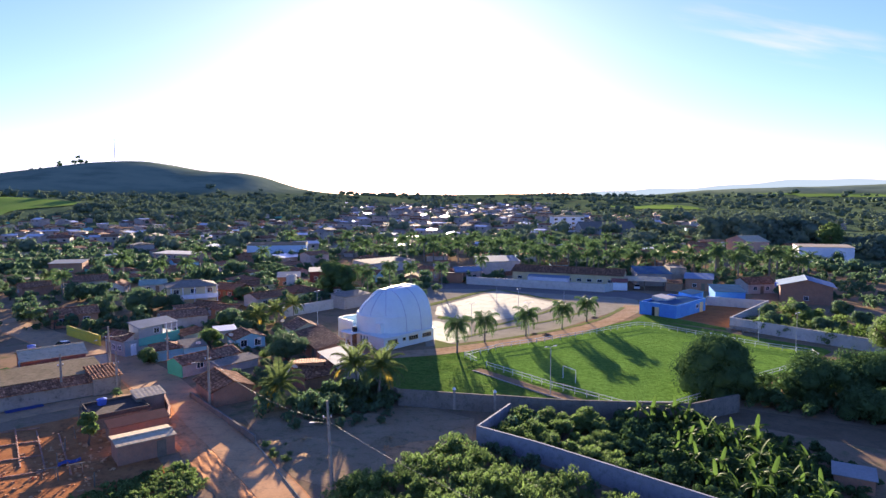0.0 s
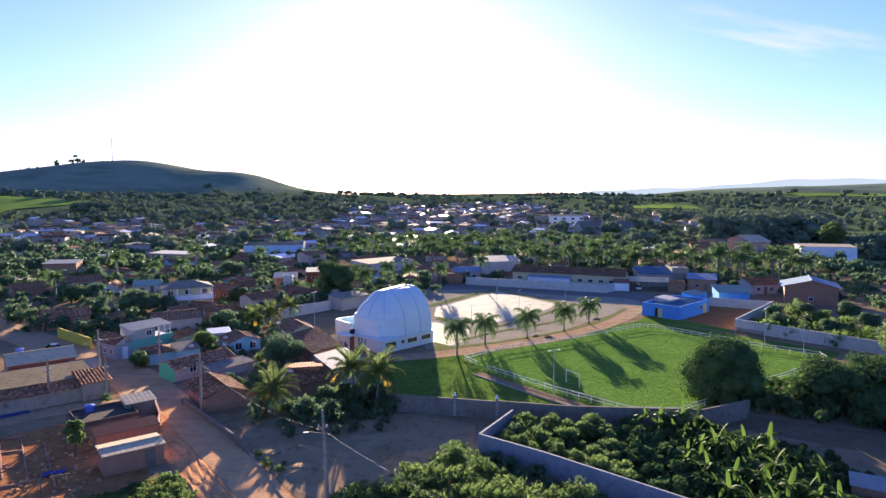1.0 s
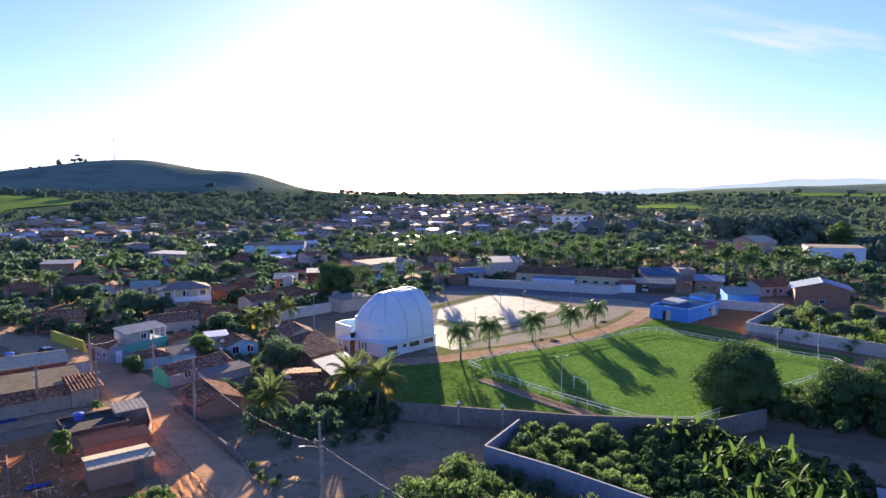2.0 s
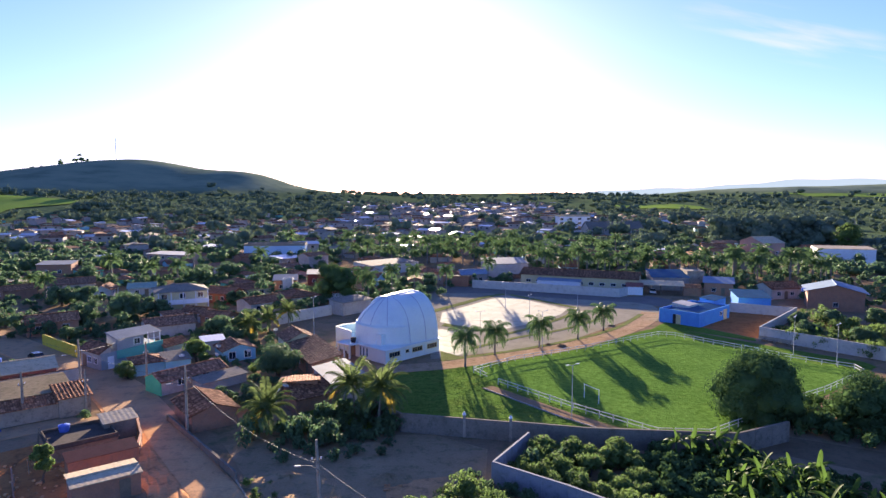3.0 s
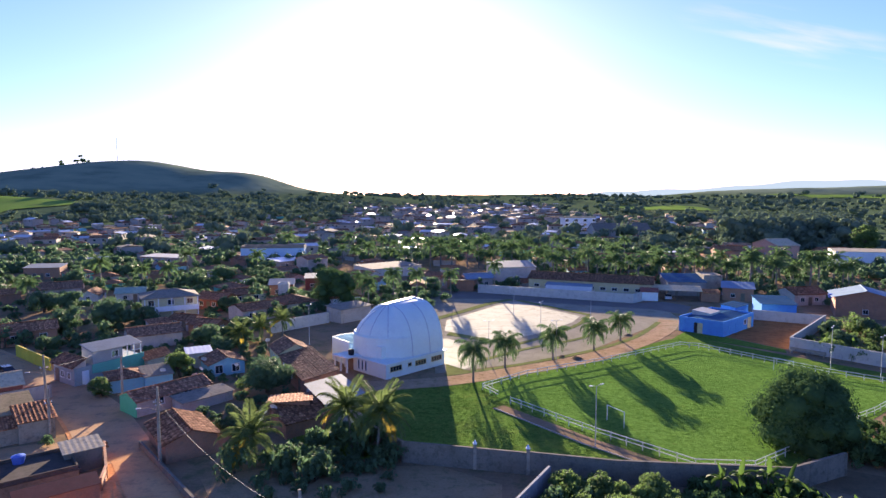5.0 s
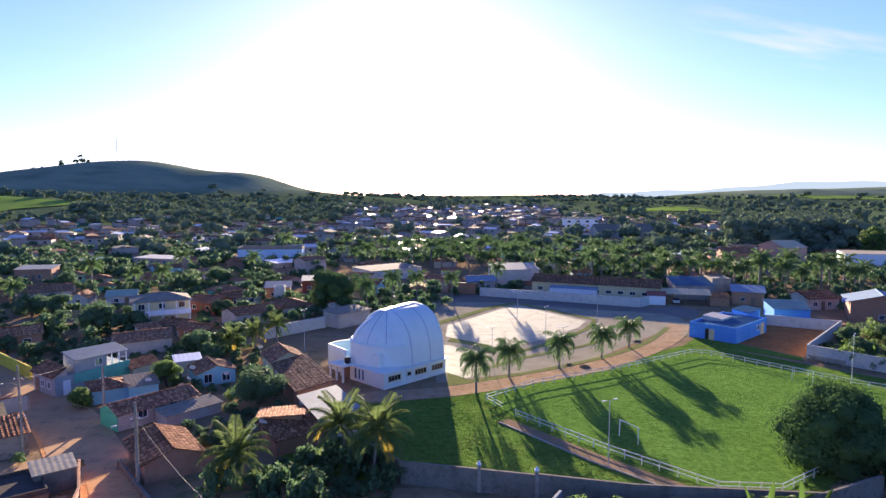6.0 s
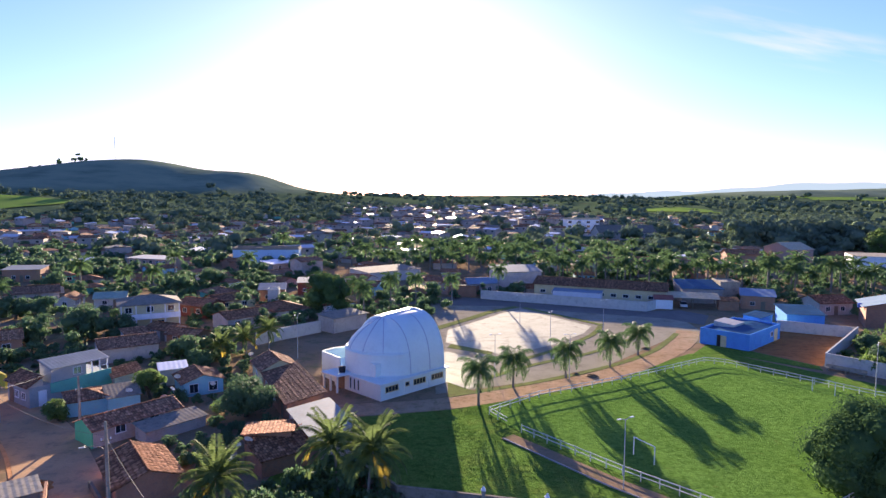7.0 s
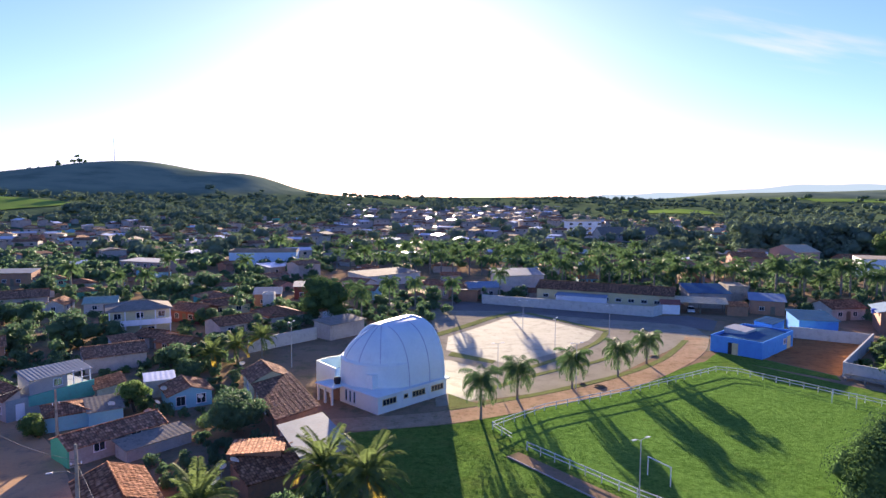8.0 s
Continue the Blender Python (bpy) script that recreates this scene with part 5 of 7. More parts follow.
def terrace_house():
    """Grey-blue street house: tall ground floor, upper room and a terrace under a zinc roof, a teal parapet."""
    e = thing("house", trs(-51.4, 111.2, 0, radians(54)), "grey-blue two-storey house with a zinc-roofed terrace and teal parapet", "house")
    FOOT.append((-48.5, 117.5, 6.0))
    part("ground_floor", Build().prism([(0, 0), (10.6, 0), (10.6, 6.4), (0, 6.4)], -0.8, 2.75), "greyblue", e)
    part("upper_room", Build().prism([(2.8, 0.1), (7.4, 0.1), (7.4, 3.4), (2.8, 3.4)], 2.75, [4.68, 4.68, 5.26, 5.26]), "greyblue", e)
    part("roof", Build().plate([(2.6, -0.25, 4.75), (10.6, -0.25, 4.75), (10.6, 3.7, 5.45), (2.6, 3.7, 5.45)], 0.05, 0.5, 0.014), "zinc", e)
    for px in (8.2, 9.3, 10.4):
        part("terrace_post", Build().box((px, 0.15, 3.8), (0.14, 0.14, 2.1)), "white", e)
    part("rail", Build().tube([(7.5, 0.15, 3.75), (10.4, 0.15, 3.75)], 0.04, 6), "white", e)
    part("parapet", Build().add([(2.6, -0.18, 1.5), (10.75, -0.18, 0.9), (10.75, 0.0, 0.9), (2.6, 0.0, 1.5), (2.6, -0.18, 2.8), (10.75, -0.18, 3.15), (10.75, 0.0, 3.15), (2.6, 0.0, 2.8)],
                                [(3, 2, 1, 0), (4, 5, 6, 7), (0, 1, 5, 4), (1, 2, 6, 5), (2, 3, 7, 6), (3, 0, 4, 7)]), "teal", e, "teal painted terrace parapet")
    part("side_roof", Build().plate([(-0.5, -0.4, 2.85), (1.75, -0.4, 4.1), (1.75, 6.6, 4.1), (-0.5, 6.6, 2.85)], 0.06, 0.26, 0.05), "oldtile", e, "old brown tiled slope at the street end")
    part("side_gable", Build().prism([(0.05, 0.05), (1.7, 0.05), (1.7, 6.3), (0.05, 6.3)], 2.75, [3.1, 4.0, 4.0, 3.1]), "plaster", e)
    window_on(e, 6.2, 0.1, 3.35, 0, 1.0, 0.9)
    for cy in (1.6, 3.6):
        window_on(e, 0, cy, 1.0, -math.pi / 2, 0.9, 0.9)
    door_on(e, 0, 5.2, 0, -math.pi / 2, 0.9, 2.05)
    door_on(e, 1.6, 0, 0, 0, 0.85, 2.05, "white")
    return e


terrace_house()
house(-43.6, 120.9, -58, 5.6, 3.2, 2.3, "shed", 0.5, "plaster", "tile", "small lean-to with orange tiles beside the terrace", 0.24)
house(-43.9, 110.9, 33, 4.6, 4.6, 2.05, "hip", 0.8, "skyblue", "oldtile", "small sky-blue house with a dark hipped roof", 0.26, 0.4, (("l", 0.9, 0.7, 0.5, 1.2), ("l", -0.9, 0.7, 0.5, 1.2), ("l", 0, 0, 0.8, 1.9)))
house(-39.9, 112.2, 33, 3.8, 4.4, 2.0, "shed", 0.5, "skyblue", "cement", "brown-roofed back part of the sky-blue house", 0.3, 0.3)
house(-34.7, 103.4, 50.5, 10.4, 4.3, 2.1, "gable", 0.8, "plaster", "oldtile", "long low house with an old tiled roof", 0.24, 0.4, W1)
b = Build().add([(0, -2.48, -0.5), (0, 2.48, -0.5), (0, 2.48, 2.1), (0, 0, 2.86), (0, -2.48, 2.1)] + [(-0.16, -2.48, -0.5), (-0.16, 2.48, -0.5), (-0.16, 2.48, 2.1), (-0.16, 0, 2.86), (-0.16, -2.48, 2.1)],
                [(0, 1, 2, 3, 4), (9, 8, 7, 6, 5), (0, 5, 6, 1), (1, 6, 7, 2), (2, 7, 8, 3), (3, 8, 9, 4), (4, 9, 5, 0)])
gw = tagged(part("gable_wall", b, "green"), "bright green painted gable end with a door", "wall", kind="structure")
gw.matrix_world = trs(-34.7, 103.4, 0, radians(50.5)) @ Matrix.Translation((-5.21, 0, 0)) @ Matrix.Diagonal((1, 0.86, 1, 1))
house(-29.7, 102.9, 50.5, 7.4, 2.6, 1.4, "shed", 0.35, "plaster", "cement", "lean-to with old brown sheets beside the long house", 0.3, 0.3)
house(-27.0, 88.5, -55, 8.0, 5.4, 2.2, "gable", 1.0, "brickwall", "tile", "house with a clay tile roof, one slope in the sun", 0.24, 0.5)
house(-16.6, 97.0, 190, 4.8, 5.6, 2.3, "shed", 0.9, "brickwall", "tile", "house with a patched clay tile roof among palms", 0.24, 0.5, W0)
house(-14.4, 93.6, 38, 6.4, 3.8, 1.9, "shed", 0.9, "brickwall", "tile", "lower back room with a mottled tile roof", 0.24, 0.4)
house(-11.5, 99.2, -64, 9.2, 4.6, 2.9, "shed", 0.6, "plaster", "zinc", "shed under a bright corrugated metal roof", 0.3, 0.35)
house(-17.6, 113.0, -65, 15.6, 4.6, 2.7, "shed", 0.8, "brickwall", "oldtile", "long house with a dark weathered roof", 0.28, 0.4, (("f", -5, 1, 1.1, 1), ("f", 0, 1, 1.1, 1), ("f", 5, 0, 0.9, 2.05)))
house(-22.2, 122.9, -63, 6.4, 5.2, 3.0, "gable", 1.2, "cream", "oldtile", "cream gabled house with small windows by the church yard", 0.28, 0.4, (("r", -1.3, 1.2, 0.9, 0.8), ("r", 1.3, 1.2, 0.9, 0.8), ("f", 0, 1, 1, 1)))
house(-32.4, 119.6, -58, 6.0, 5.4, 2.0, "gable", 0.9, "skyblue", "oldtile", "sky-blue house with arched openings and a dark roof", 0.26, 0.4, (("r", -1.3, 0.5, 1.1, 1.2), ("r", 1.3, 0.5, 1.1, 1.2)))
house(-37.4, 122.9, 26, 3.8, 3.0, 2.5, "shed", 0.3, "plaster", "white", "small house under a pale metal sheet roof", 0.4, 0.3)
# two-storey house with balconies
e = house(-58.4, 163.5, 27, 11.0, 8.0, 5.6, "hip", 1.3, "cream", "cement", "two-storey house with white balconies and a hipped roof", 0, 0.9,
          (("f", -4.2, 1.0, 1.2, 1.0), ("f", 0, 3.9, 1.2, 1.1), ("f", 4, 3.9, 1.2, 1.1), ("f", -4, 3.9, 1.2, 1.1), ("f", 2, 1.0, 1.2, 1.0), ("r", 0, 3.9, 1.2, 1.0)))
for z in (0.0, 2.9):
    part("balcony", Build().box((0, -5.15, z), (11.2, 2.4, 0.18)).box((0, -6.3, z + 0.55), (11.2, 0.12, 0.95)).box((-5.55, -5.2, z + 0.55), (0.12, 2.1, 0.95)).box((5.55, -5.2, z + 0.55), (0.12, 2.1, 0.95)), "white", e)
for k in range(5):
    part("column", Build().box((-5.4 + k * 2.7, -6.25, 2.8), (0.2, 0.2, 5.8)), "white", e)
# walled house by the lane
house(-53.6, 92.6, 38, 12.4, 7.4, 2.7, "shed", 0.35, "plaster", "moss", "broad house with a mossy weathered roof", 0, 0.5)
house(-51.0, 87.6, 38, 13.0, 2.6, 2.0, "shed", 0.5, "concrete", "tile", "tiled awning along the walled house", 0.24, 0.4)
house(-46.0, 92.6, 38, 3.6, 5.4, 2.5, "shed", 0.5, "concrete", "tile", "tiled lean-to at the corner of the walled house", 0.24, 0.4)
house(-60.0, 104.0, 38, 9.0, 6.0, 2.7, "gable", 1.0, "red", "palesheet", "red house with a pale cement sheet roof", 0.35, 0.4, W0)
wall_run("wall_corner", [(-61, 98.5), (-52.0, 106.2)], 2.0, 0.18, "plaster", "old street wall with a tiled cap", 3, 0, "tile")
# dug lot: roofless walls, sheds, trestles
house(-38.0, 79.6, 38, 6.6, 6.0, 1.5, "flat", 0.35, "oldwall", "slab", "half-built house with a dark flat slab and low parapet", 0, 0.2, ())
wall_run("wall_ruin", [(-35.0, 87.0), (-31.6, 80.6), (-30.6, 77.6)], 1.3, 0.16, "brickwall", "rough low wall beside the half-built house", 2.4)
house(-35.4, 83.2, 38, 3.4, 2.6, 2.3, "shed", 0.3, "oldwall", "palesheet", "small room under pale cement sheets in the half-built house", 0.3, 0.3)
house(-33.0, 74.6, 38, 6.6, 2.0, 1.7, "shed", 0.3, "brickwall", "maroon", "low outhouse with a dull red sheet roof", 0, 0.2)
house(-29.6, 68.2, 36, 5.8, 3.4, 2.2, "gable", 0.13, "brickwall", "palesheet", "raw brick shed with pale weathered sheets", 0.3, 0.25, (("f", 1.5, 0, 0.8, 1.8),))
tank(-40.2, 80.6, 1.63, 0.6, 0.7)
for k, (tx, ty) in enumerate(((-36.8, 62.8), (-34.6, 63.8))):
    e = thing("trestle", trs(tx, ty, 0.01, 0.5), "rough timber trestle in the dug lot", "trestle", "timber trestles")
    for sx in (-0.6, 0.6):
        for sy in (-0.3, 0.3):
            part("leg", Build().tube([(sx, sy, -0.1), (sx * 0.9, sy * 0.3, 0.9)], 0.05, 5), "wood", e)
    part("beam", Build().box((0, 0, 0.93), (1.7, 0.12, 0.12), 0, 0.02), "wood", e)
e = thing("tarpaulin", trs(-36.6, 66.2, 0.02, 0.6), "crumpled blue plastic sheet on the ground", "tarpaulin")
rng = np.random.default_rng(3)
gx, gy = np.meshgrid(np.linspace(-1.1, 1.1, 13), np.linspace(-0.5, 0.5, 7))
gz = 0.12 + 0.1 * np.sin(gx * 4) * np.cos(gy * 5) + rng.uniform(0, 0.07, gx.shape)
q = [(j * 13 + i, j * 13 + i + 1, j * 13 + i + 14, j * 13 + i + 13) for j in range(6) for i in range(12)]
part("sheet", Build().add(np.stack([gx, gy, gz], -1).reshape(-1, 3).tolist(), q), "tarp", e)
for k in range(4):
    for cross in (0, 1):
        x0, y0 = (-52.0 + 3.2 * k, 77.5 - 1.0 * k) if not cross else (-42.0 - 2.6 * k, 62.5 + 4.2 * k)
        e = thing("foundation", trs(x0, y0, 0, radians(-56 if not cross else 22)), "low brick foundation course in red soil", "foundation", "foundation courses")
        for i in range(34 if not cross else 22):
            br = part("brick", shared("footing_brick", lambda: Build().box((0, 0, 0.06), (0.39, 0.15, 0.17), 0, 0.015), "brickwall"), None, e)
            br.location = (i * 0.41 - (0 if not cross else 4.6), 0.02 * (i % 3), 0.01 * (i % 2))
for k, (fx, fy, fh, lean) in enumerate(((-42.6, 79.4, 2.6, 0.35), (-38.6, 69.0, 1.8, 0.1), (-37.4, 65.4, 1.5, -0.1), (-39.6, 73.0, 1.6, 0.1), (-35.4, 62.0, 1.4, 0.1), (-31.0, 60.4, 1.5, 0.0), (-41.0, 61.4, 2.2, 0.2))):
    e = thing("fence_post", trs(fx, fy, 0, k), "leaning weathered timber post in the dug lot", "post", "posts in the lot")
    part("shaft", Build().tube([(0, 0, -0.2), (lean * 0.4, 0, fh * 0.5), (lean, 0.03, fh)], [0.08, 0.075, 0.06], 6), "wood", e)
rng = np.random.default_rng(8)
b = Build()
for k in range(200):
    x, y = (rng.uniform(-44, -31), rng.uniform(58, 76)) if k < 160 else (rng.normal(-2.4, 0.8), rng.normal(70.2, 0.7))
    w = rng.uniform(0.08, 0.3)
    b.box((x, y, w * 0.3), (w * rng.uniform(0.8, 2.5), w, w * 0.7), rng.uniform(0, 3.1), w * 0.1)
tagged(part("rubble", b, "dirt"), "scattered stones and broken bricks on bare earth", "rubble", kind="stuff")

# ---- poles and cables along the road ----
utility_pole(-7.4, 58.6, 9.0, (-0.35, 0.25), 10)
utility_pole(-27.2, 82.9, 8.6, (0, 0), 30)
utility_pole(-46.8, 96.6, 8.6, (-0.1, 0), 30)
utility_pole(-43.2, 91.0, 6.0, (0, 0), 60, False)
utility_pole(-49.8, 88.6, 6.4, (0, 0), 60, False)
utility_pole(-41.0, 104.0, 6.5, (0, 0), 60, False)
cable((-27.2, 82.9, 7.2), (-7.7, 58.8, 7.0), 1.3)
cable((-7.7, 58.8, 7.0), (18.0, 32.0, 7.0), 1.4)
cable((-46.8, 96.6, 7.2), (-27.2, 82.9, 7.3), 0.9)
cable((-46.8, 96.6, 7.0), (-48.4, 113.5, 5.0), 0.4)
cable((-46.8, 96.6, 7.0), (-70.0, 117.0, 7.0), 0.9)

# ---- the blue building and its neighbours ----
e = thing("blue_building", trs(59.8, 141.2, 0, radians(42)), "bright blue single-storey building with a parapet", "building")
L, D, H = 15.6, 9.2, 3.1
for cx, cy, sx, sy in ((L / 2, 0.1, L, 0.2), (L / 2, D - 0.1, L, 0.2), (0.1, D / 2, 0.2, D - 0.4), (L - 0.1, D / 2, 0.2, D - 0.4)):
    part("wall", Build().box((cx, cy, H / 2 - 0.25), (sx, sy, H + 0.5)), "blue", e)
part("roof", Build().plate([(0.2, 0.2, 2.6), (L - 0.2, 0.2, 2.6), (L - 0.2, D / 2, 2.95), (0.2, D / 2, 2.95)], 0.06, 0.5, 0.03).plate(
    [(L - 0.2, D - 0.2, 2.6), (0.2, D - 0.2, 2.6), (0.2, D / 2, 2.95), (L - 0.2, D / 2, 2.95)], 0.06, 0.5, 0.03), "tealsheet", e, "faded blue-green sheets between the parapets")
part("raised_roof", Build().prism([(5.5, 5.0), (10.5, 5.0), (10.5, 9.0), (5.5, 9.0)], 2.7, [3.35, 3.35, 3.75, 3.75]), "oldwhite", e, "pale raised flat roof")
door_on(e, 0, 4.7, 0, -math.pi / 2, 0.9, 2.1, "cream")
door_on(e, 0, 5.6, 0, -math.pi / 2, 0.5, 2.1, "dark")
for cx in (3.0, 6.6):
    door_on(e, cx, 0, 0, 0, 0.9, 2.1, "blue")
door_on(e, 13.2, 0, 0, 0, 1.6, 2.3, "cream")
window_on(e, 11, 0, 1.2, 0, 1.2, 0.9)
house(83.2, 165.0, -14, 7.4, 8.6, 3.2, "shed", 0.6, "blue", "tealsheet", "blue house with a faded blue-green metal roof", 0.45, 0.5)
house(71.4, 160.2, 42, 7.0, 3.4, 3.2, "shed", 0.3, "blue", "tealsheet", "small blue lean-to between the blue buildings", 0.4, 0.2)
house(85.4, 187.0, -25, 7.6, 6.6, 3.5, "shed", 0.8, "brickwall", "bluetin", "raw brick house under a blue metal roof", 0.45, 0.6, W0)
house(74.6, 198.0, -8, 10.5, 10.0, 3.9, "shed", 1.2, "plaster", "tealsheet", "large hall with a faded blue-green metal roof", 0.5, 0.3)
house(82.6, 198.6, -8, 5.0, 8.0, 5.2, "flat", 0.3, "concrete", "concrete", "grey concrete block beside the hall", 0, 0.1)
e = thing("carport", trs(68.8, 187.4, 0, radians(-18)), "open shelter with a pale sheet roof on posts", "carport")
for px in (-5.5, 0, 5.5):
    for py in (-2.2, 2.2):
        part("post", Build().box((px, py, 1.3), (0.16, 0.16, 3.0)), "wood", e)
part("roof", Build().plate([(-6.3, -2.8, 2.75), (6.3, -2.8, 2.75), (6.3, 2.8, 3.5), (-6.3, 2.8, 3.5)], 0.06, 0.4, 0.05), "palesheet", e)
car(66.6, 187.6, 72, "carwhite", "white hatchback parked under the shelter", 0.0)
house(60.9, 186.6, -15, 4.4, 3.6, 2.5, "gable", 0.7, "white", "red", "tiny white house with a red roof", 0.3, 0.3)
house(76.4, 184.0, -18, 4.6, 3.6, 2.4, "shed", 0.5, "brickwall", "tile", "lean-to with red tiles by the shelter", 0.26, 0.3)
house(99.0, 180.5, 8, 9.0, 7.0, 3.0, "gable", 1.3, "plaster", "tile", "house with a red tiled roof by the gardens", 0.3, 0.6, W1)
house(104.0, 164.0, 62, 10.5, 12.0, 4.8, "gable", 1.6, "brickwall", "bluetin", "two-storey raw brick house under a shiny pale blue metal roof", 0.5, 0.9, W1)
tank(97.2, 165.6, 3.9)
tank(98.8, 166.4, 3.9)
house(48.6, 200.4, -25, 35.0, 8.5, 3.9, "gable", 1.5, "cream", "oldtile", "long cream school-like building with a brown tiled roof", 0.3, 0.6,
      tuple(("f", -15 + 3.2 * k, 1.5, 1.4, 0.8) for k in range(10)))
house(41.5, 197.2, -25, 13.0, 2.4, 2.6, "shed", 0.4, "white", "bluetin", "lean-to of pale metal sheets behind the white wall", 0.5, 0.2)
house(16.5, 211.5, 12, 9.0, 6.0, 3.2, "gable", 1.1, "plaster", "bluetin", "house with pale blue sheets by the street", 0.45, 0.4, W1)
house(8.4, 210.0, 30, 6.0, 4.0, 2.8, "gable", 0.9, "pink", "tile", "small salmon house by the street", 0.3, 0.4, W0)
house(28.0, 222.0, 8, 14.0, 9.0, 5.5, "shed", 1.0, "plaster", "zinc", "two-storey building with a bright metal roof", 0.5, 0.5, W1)
house(-17.0, 161.5, 48, 9.0, 5.0, 3.1, "shed", 0.35, "plaster", "cement", "plastered outbuilding at the end of the pale wall", 0.45, 0.5)
house(-40.4, 197.6, 10, 6.6, 5.6, 3.4, "shed", 0.8, "brickwall", "zinc", "house with a shining metal roof", 0.5, 0.5, W0)
house(-32.8, 210.0, 8, 6.4, 6.0, 3.6, "shed", 0.6, "maroon", "zinc", "dull red house with a bright metal roof", 0.5, 0.5, W0)
house(-36.8, 184.0, 5, 2.6, 2.6, 5.0, "flat", 0.3, "oldwhite", "oldwhite", "slim whitewashed water tower block", 0, 0.1)
house(-64.5, 290.0, 5, 26.0, 10.0, 6.0, "flat", 0.8, "chblue", "cement", "large pale blue hall among the houses", 0, 0.1)
house(-12.9, 240.6, 40, 21.0, 11.0, 3.5, "shed", 0.5, "oldwhite", "cement", "long low hall with pale walls and a grey cement roof", 0, 0.4, W1)
house(-19.6, 222.6, -30, 8.5, 5.0, 3.0, "gable", 0.9, "plaster", "oldtile", "low house under an old tiled roof", 0, 0.4, W0)
house(-52.0, 177.0, -25, 8.4, 6.0, 3.0, "gable", 1.0, "red", "oldtile", "red-walled house with a dark tiled roof", 0.0, 0.9, W1)
house(-88.0, 187.0, 100, 7.0, 4.6, 2.4, "gable", 1.1, "oldwhite", "oldtile", "small whitewashed house showing its gable", 0.0, 0.4, W0)
house(-78.6, 188.6, 20, 7.0, 6.0, 2.6, "gable", 1.0, "oldwhite", "palegreen", "house under a pale green painted roof", 0.0, 0.5, W0)
house(-101.0, 193.0, 30, 12.0, 8.0, 3.2, "gable", 1.3, "plaster", "oldtile", "broad house with an old brown roof", 0.0, 0.6, W1)
house(-129.0, 236.0, 10, 11.0, 7.0, 4.0, "shed", 0.6, "brickwall", "zinc", "brick house under a pale metal roof", 0.0, 0.5, W1)
house(-101.0, 268.0, -20, 19.0, 8.0, 4.4, "shed", 0.4, "pink", "oldwhite", "long salmon two-storey building with a pale roof edge", 0.0, 0.5, tuple(("f", -7.5 + 3 * k, 2.6, 1.2, 1.0) for k in range(6)))
house(-50.4, 152.6, -22, 6.0, 4.4, 2.3, "gable", 0.8, "plaster", "tile", "low house with a worn red tile roof", 0.0, 0.5, W0)
house(-44.0, 147.4, -22, 6.4, 4.6, 2.3, "gable", 0.8, "brickwall", "tile", "low brick house with sunlit tile edges", 0.0, 0.5, W0)
house(-54.6, 148.4, 40, 4.0, 3.4, 2.2, "shed", 0.5, "plaster", "tile", "small tiled outhouse among the bushes", 0.0, 0.4)
car(-65.4, 117.6, 140, "carpaint", "dark car parked in the village street", 0.05)


def earth_heap(x, y, r, h, seed, material, label):
    """A low uneven heap of earth."""
    rng = np.random.default_rng(seed)
    b, rings, n = Build(), 9, 30
    wob = [1 + 0.25 * math.sin(2 * a * math.tau / n + seed) + 0.12 * math.sin(5 * a * math.tau / n + 2 * seed) for a in range(n)]
    vs = []
    for j in range(rings + 1):
        s = j / rings
        for a in range(n):
            t = a * math.tau / n
            z = h * (1 - s * s) ** 1.5 * (1 + 0.25 * math.sin(3 * t + 4 * s)) + (rng.uniform(-0.06, 0.06) if 0 < j < rings else 0) - 0.05
            vs.append((r * s * wob[a] * math.cos(t), r * s * wob[a] * math.sin(t) * 0.8, z))
    fs = [(j * n + a, j * n + (a + 1) % n, (j + 1) * n + (a + 1) % n, (j + 1) * n + a)[::-1] for j in range(rings) for a in range(n)]
    ob = part("soil_mound", smooth(b.add(vs, fs).mesh("soil_mound")), material)
    ob.location = (x, y, 0)
    return tagged(ob, label, "earth heap", "heaps of earth")


earth_heap(-2.6, 70.4, 2.1, 0.7, 1, "rough_grass", "small heap of earth and rubble in the lot")
earth_heap(-12.6, 70.6, 4.2, 0.6, 2, "rough_grass", "weedy earth bank beside the road")
earth_heap(-11.2, 65.8, 3.0, 0.4, 3, "rough_grass", "bare earth bank by the utility pole")
earth_heap(-36.5, 88.6, 1.6, 0.6, 4, "soil", "heap of red earth at the road corner")
e = thing("kerb", Matrix(), "worn concrete kerb beside the dirt road", "kerb", kind="structure")
for k in range(14):
    p, q = Vector((-18.0, 71.0, 0)), Vector((-9.4, 55.6, 0))
    c = p.lerp(q, (k + 0.5) / 14)
    part("kerb_stone", Build().box((c.x, c.y, 0.0), (1.22, 0.16, 0.3), math.atan2(q.y - p.y, q.x - p.x), 0.025), "cobble", e)

for x, y, z, turn in ((-38.6, 111.6, 2.2, 15), (-32.8, 108.4, 2.3, 30), (-34.6, 117.6, 2.3, 10)):
    satellite_dish(x, y, z, turn)
for x, y, z, turn, size in ((-18.9, 92.4, 2.4, 20, 0.8), (-17.7, 92.9, 2.8, -15, 0.75), (-18.8, 90.0, 2.0, 60, 0.85), (-28.4, 113.9, 2.4, 10, 0.6), (-33.0, 112.0, 2.3, -20, 0.6), (-27.6, 129.6, 2.5, 25, 0.7)):
    satellite_dish(x, y, z, turn, size)
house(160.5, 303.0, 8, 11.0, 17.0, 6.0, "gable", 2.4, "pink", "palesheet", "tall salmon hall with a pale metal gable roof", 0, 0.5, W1)
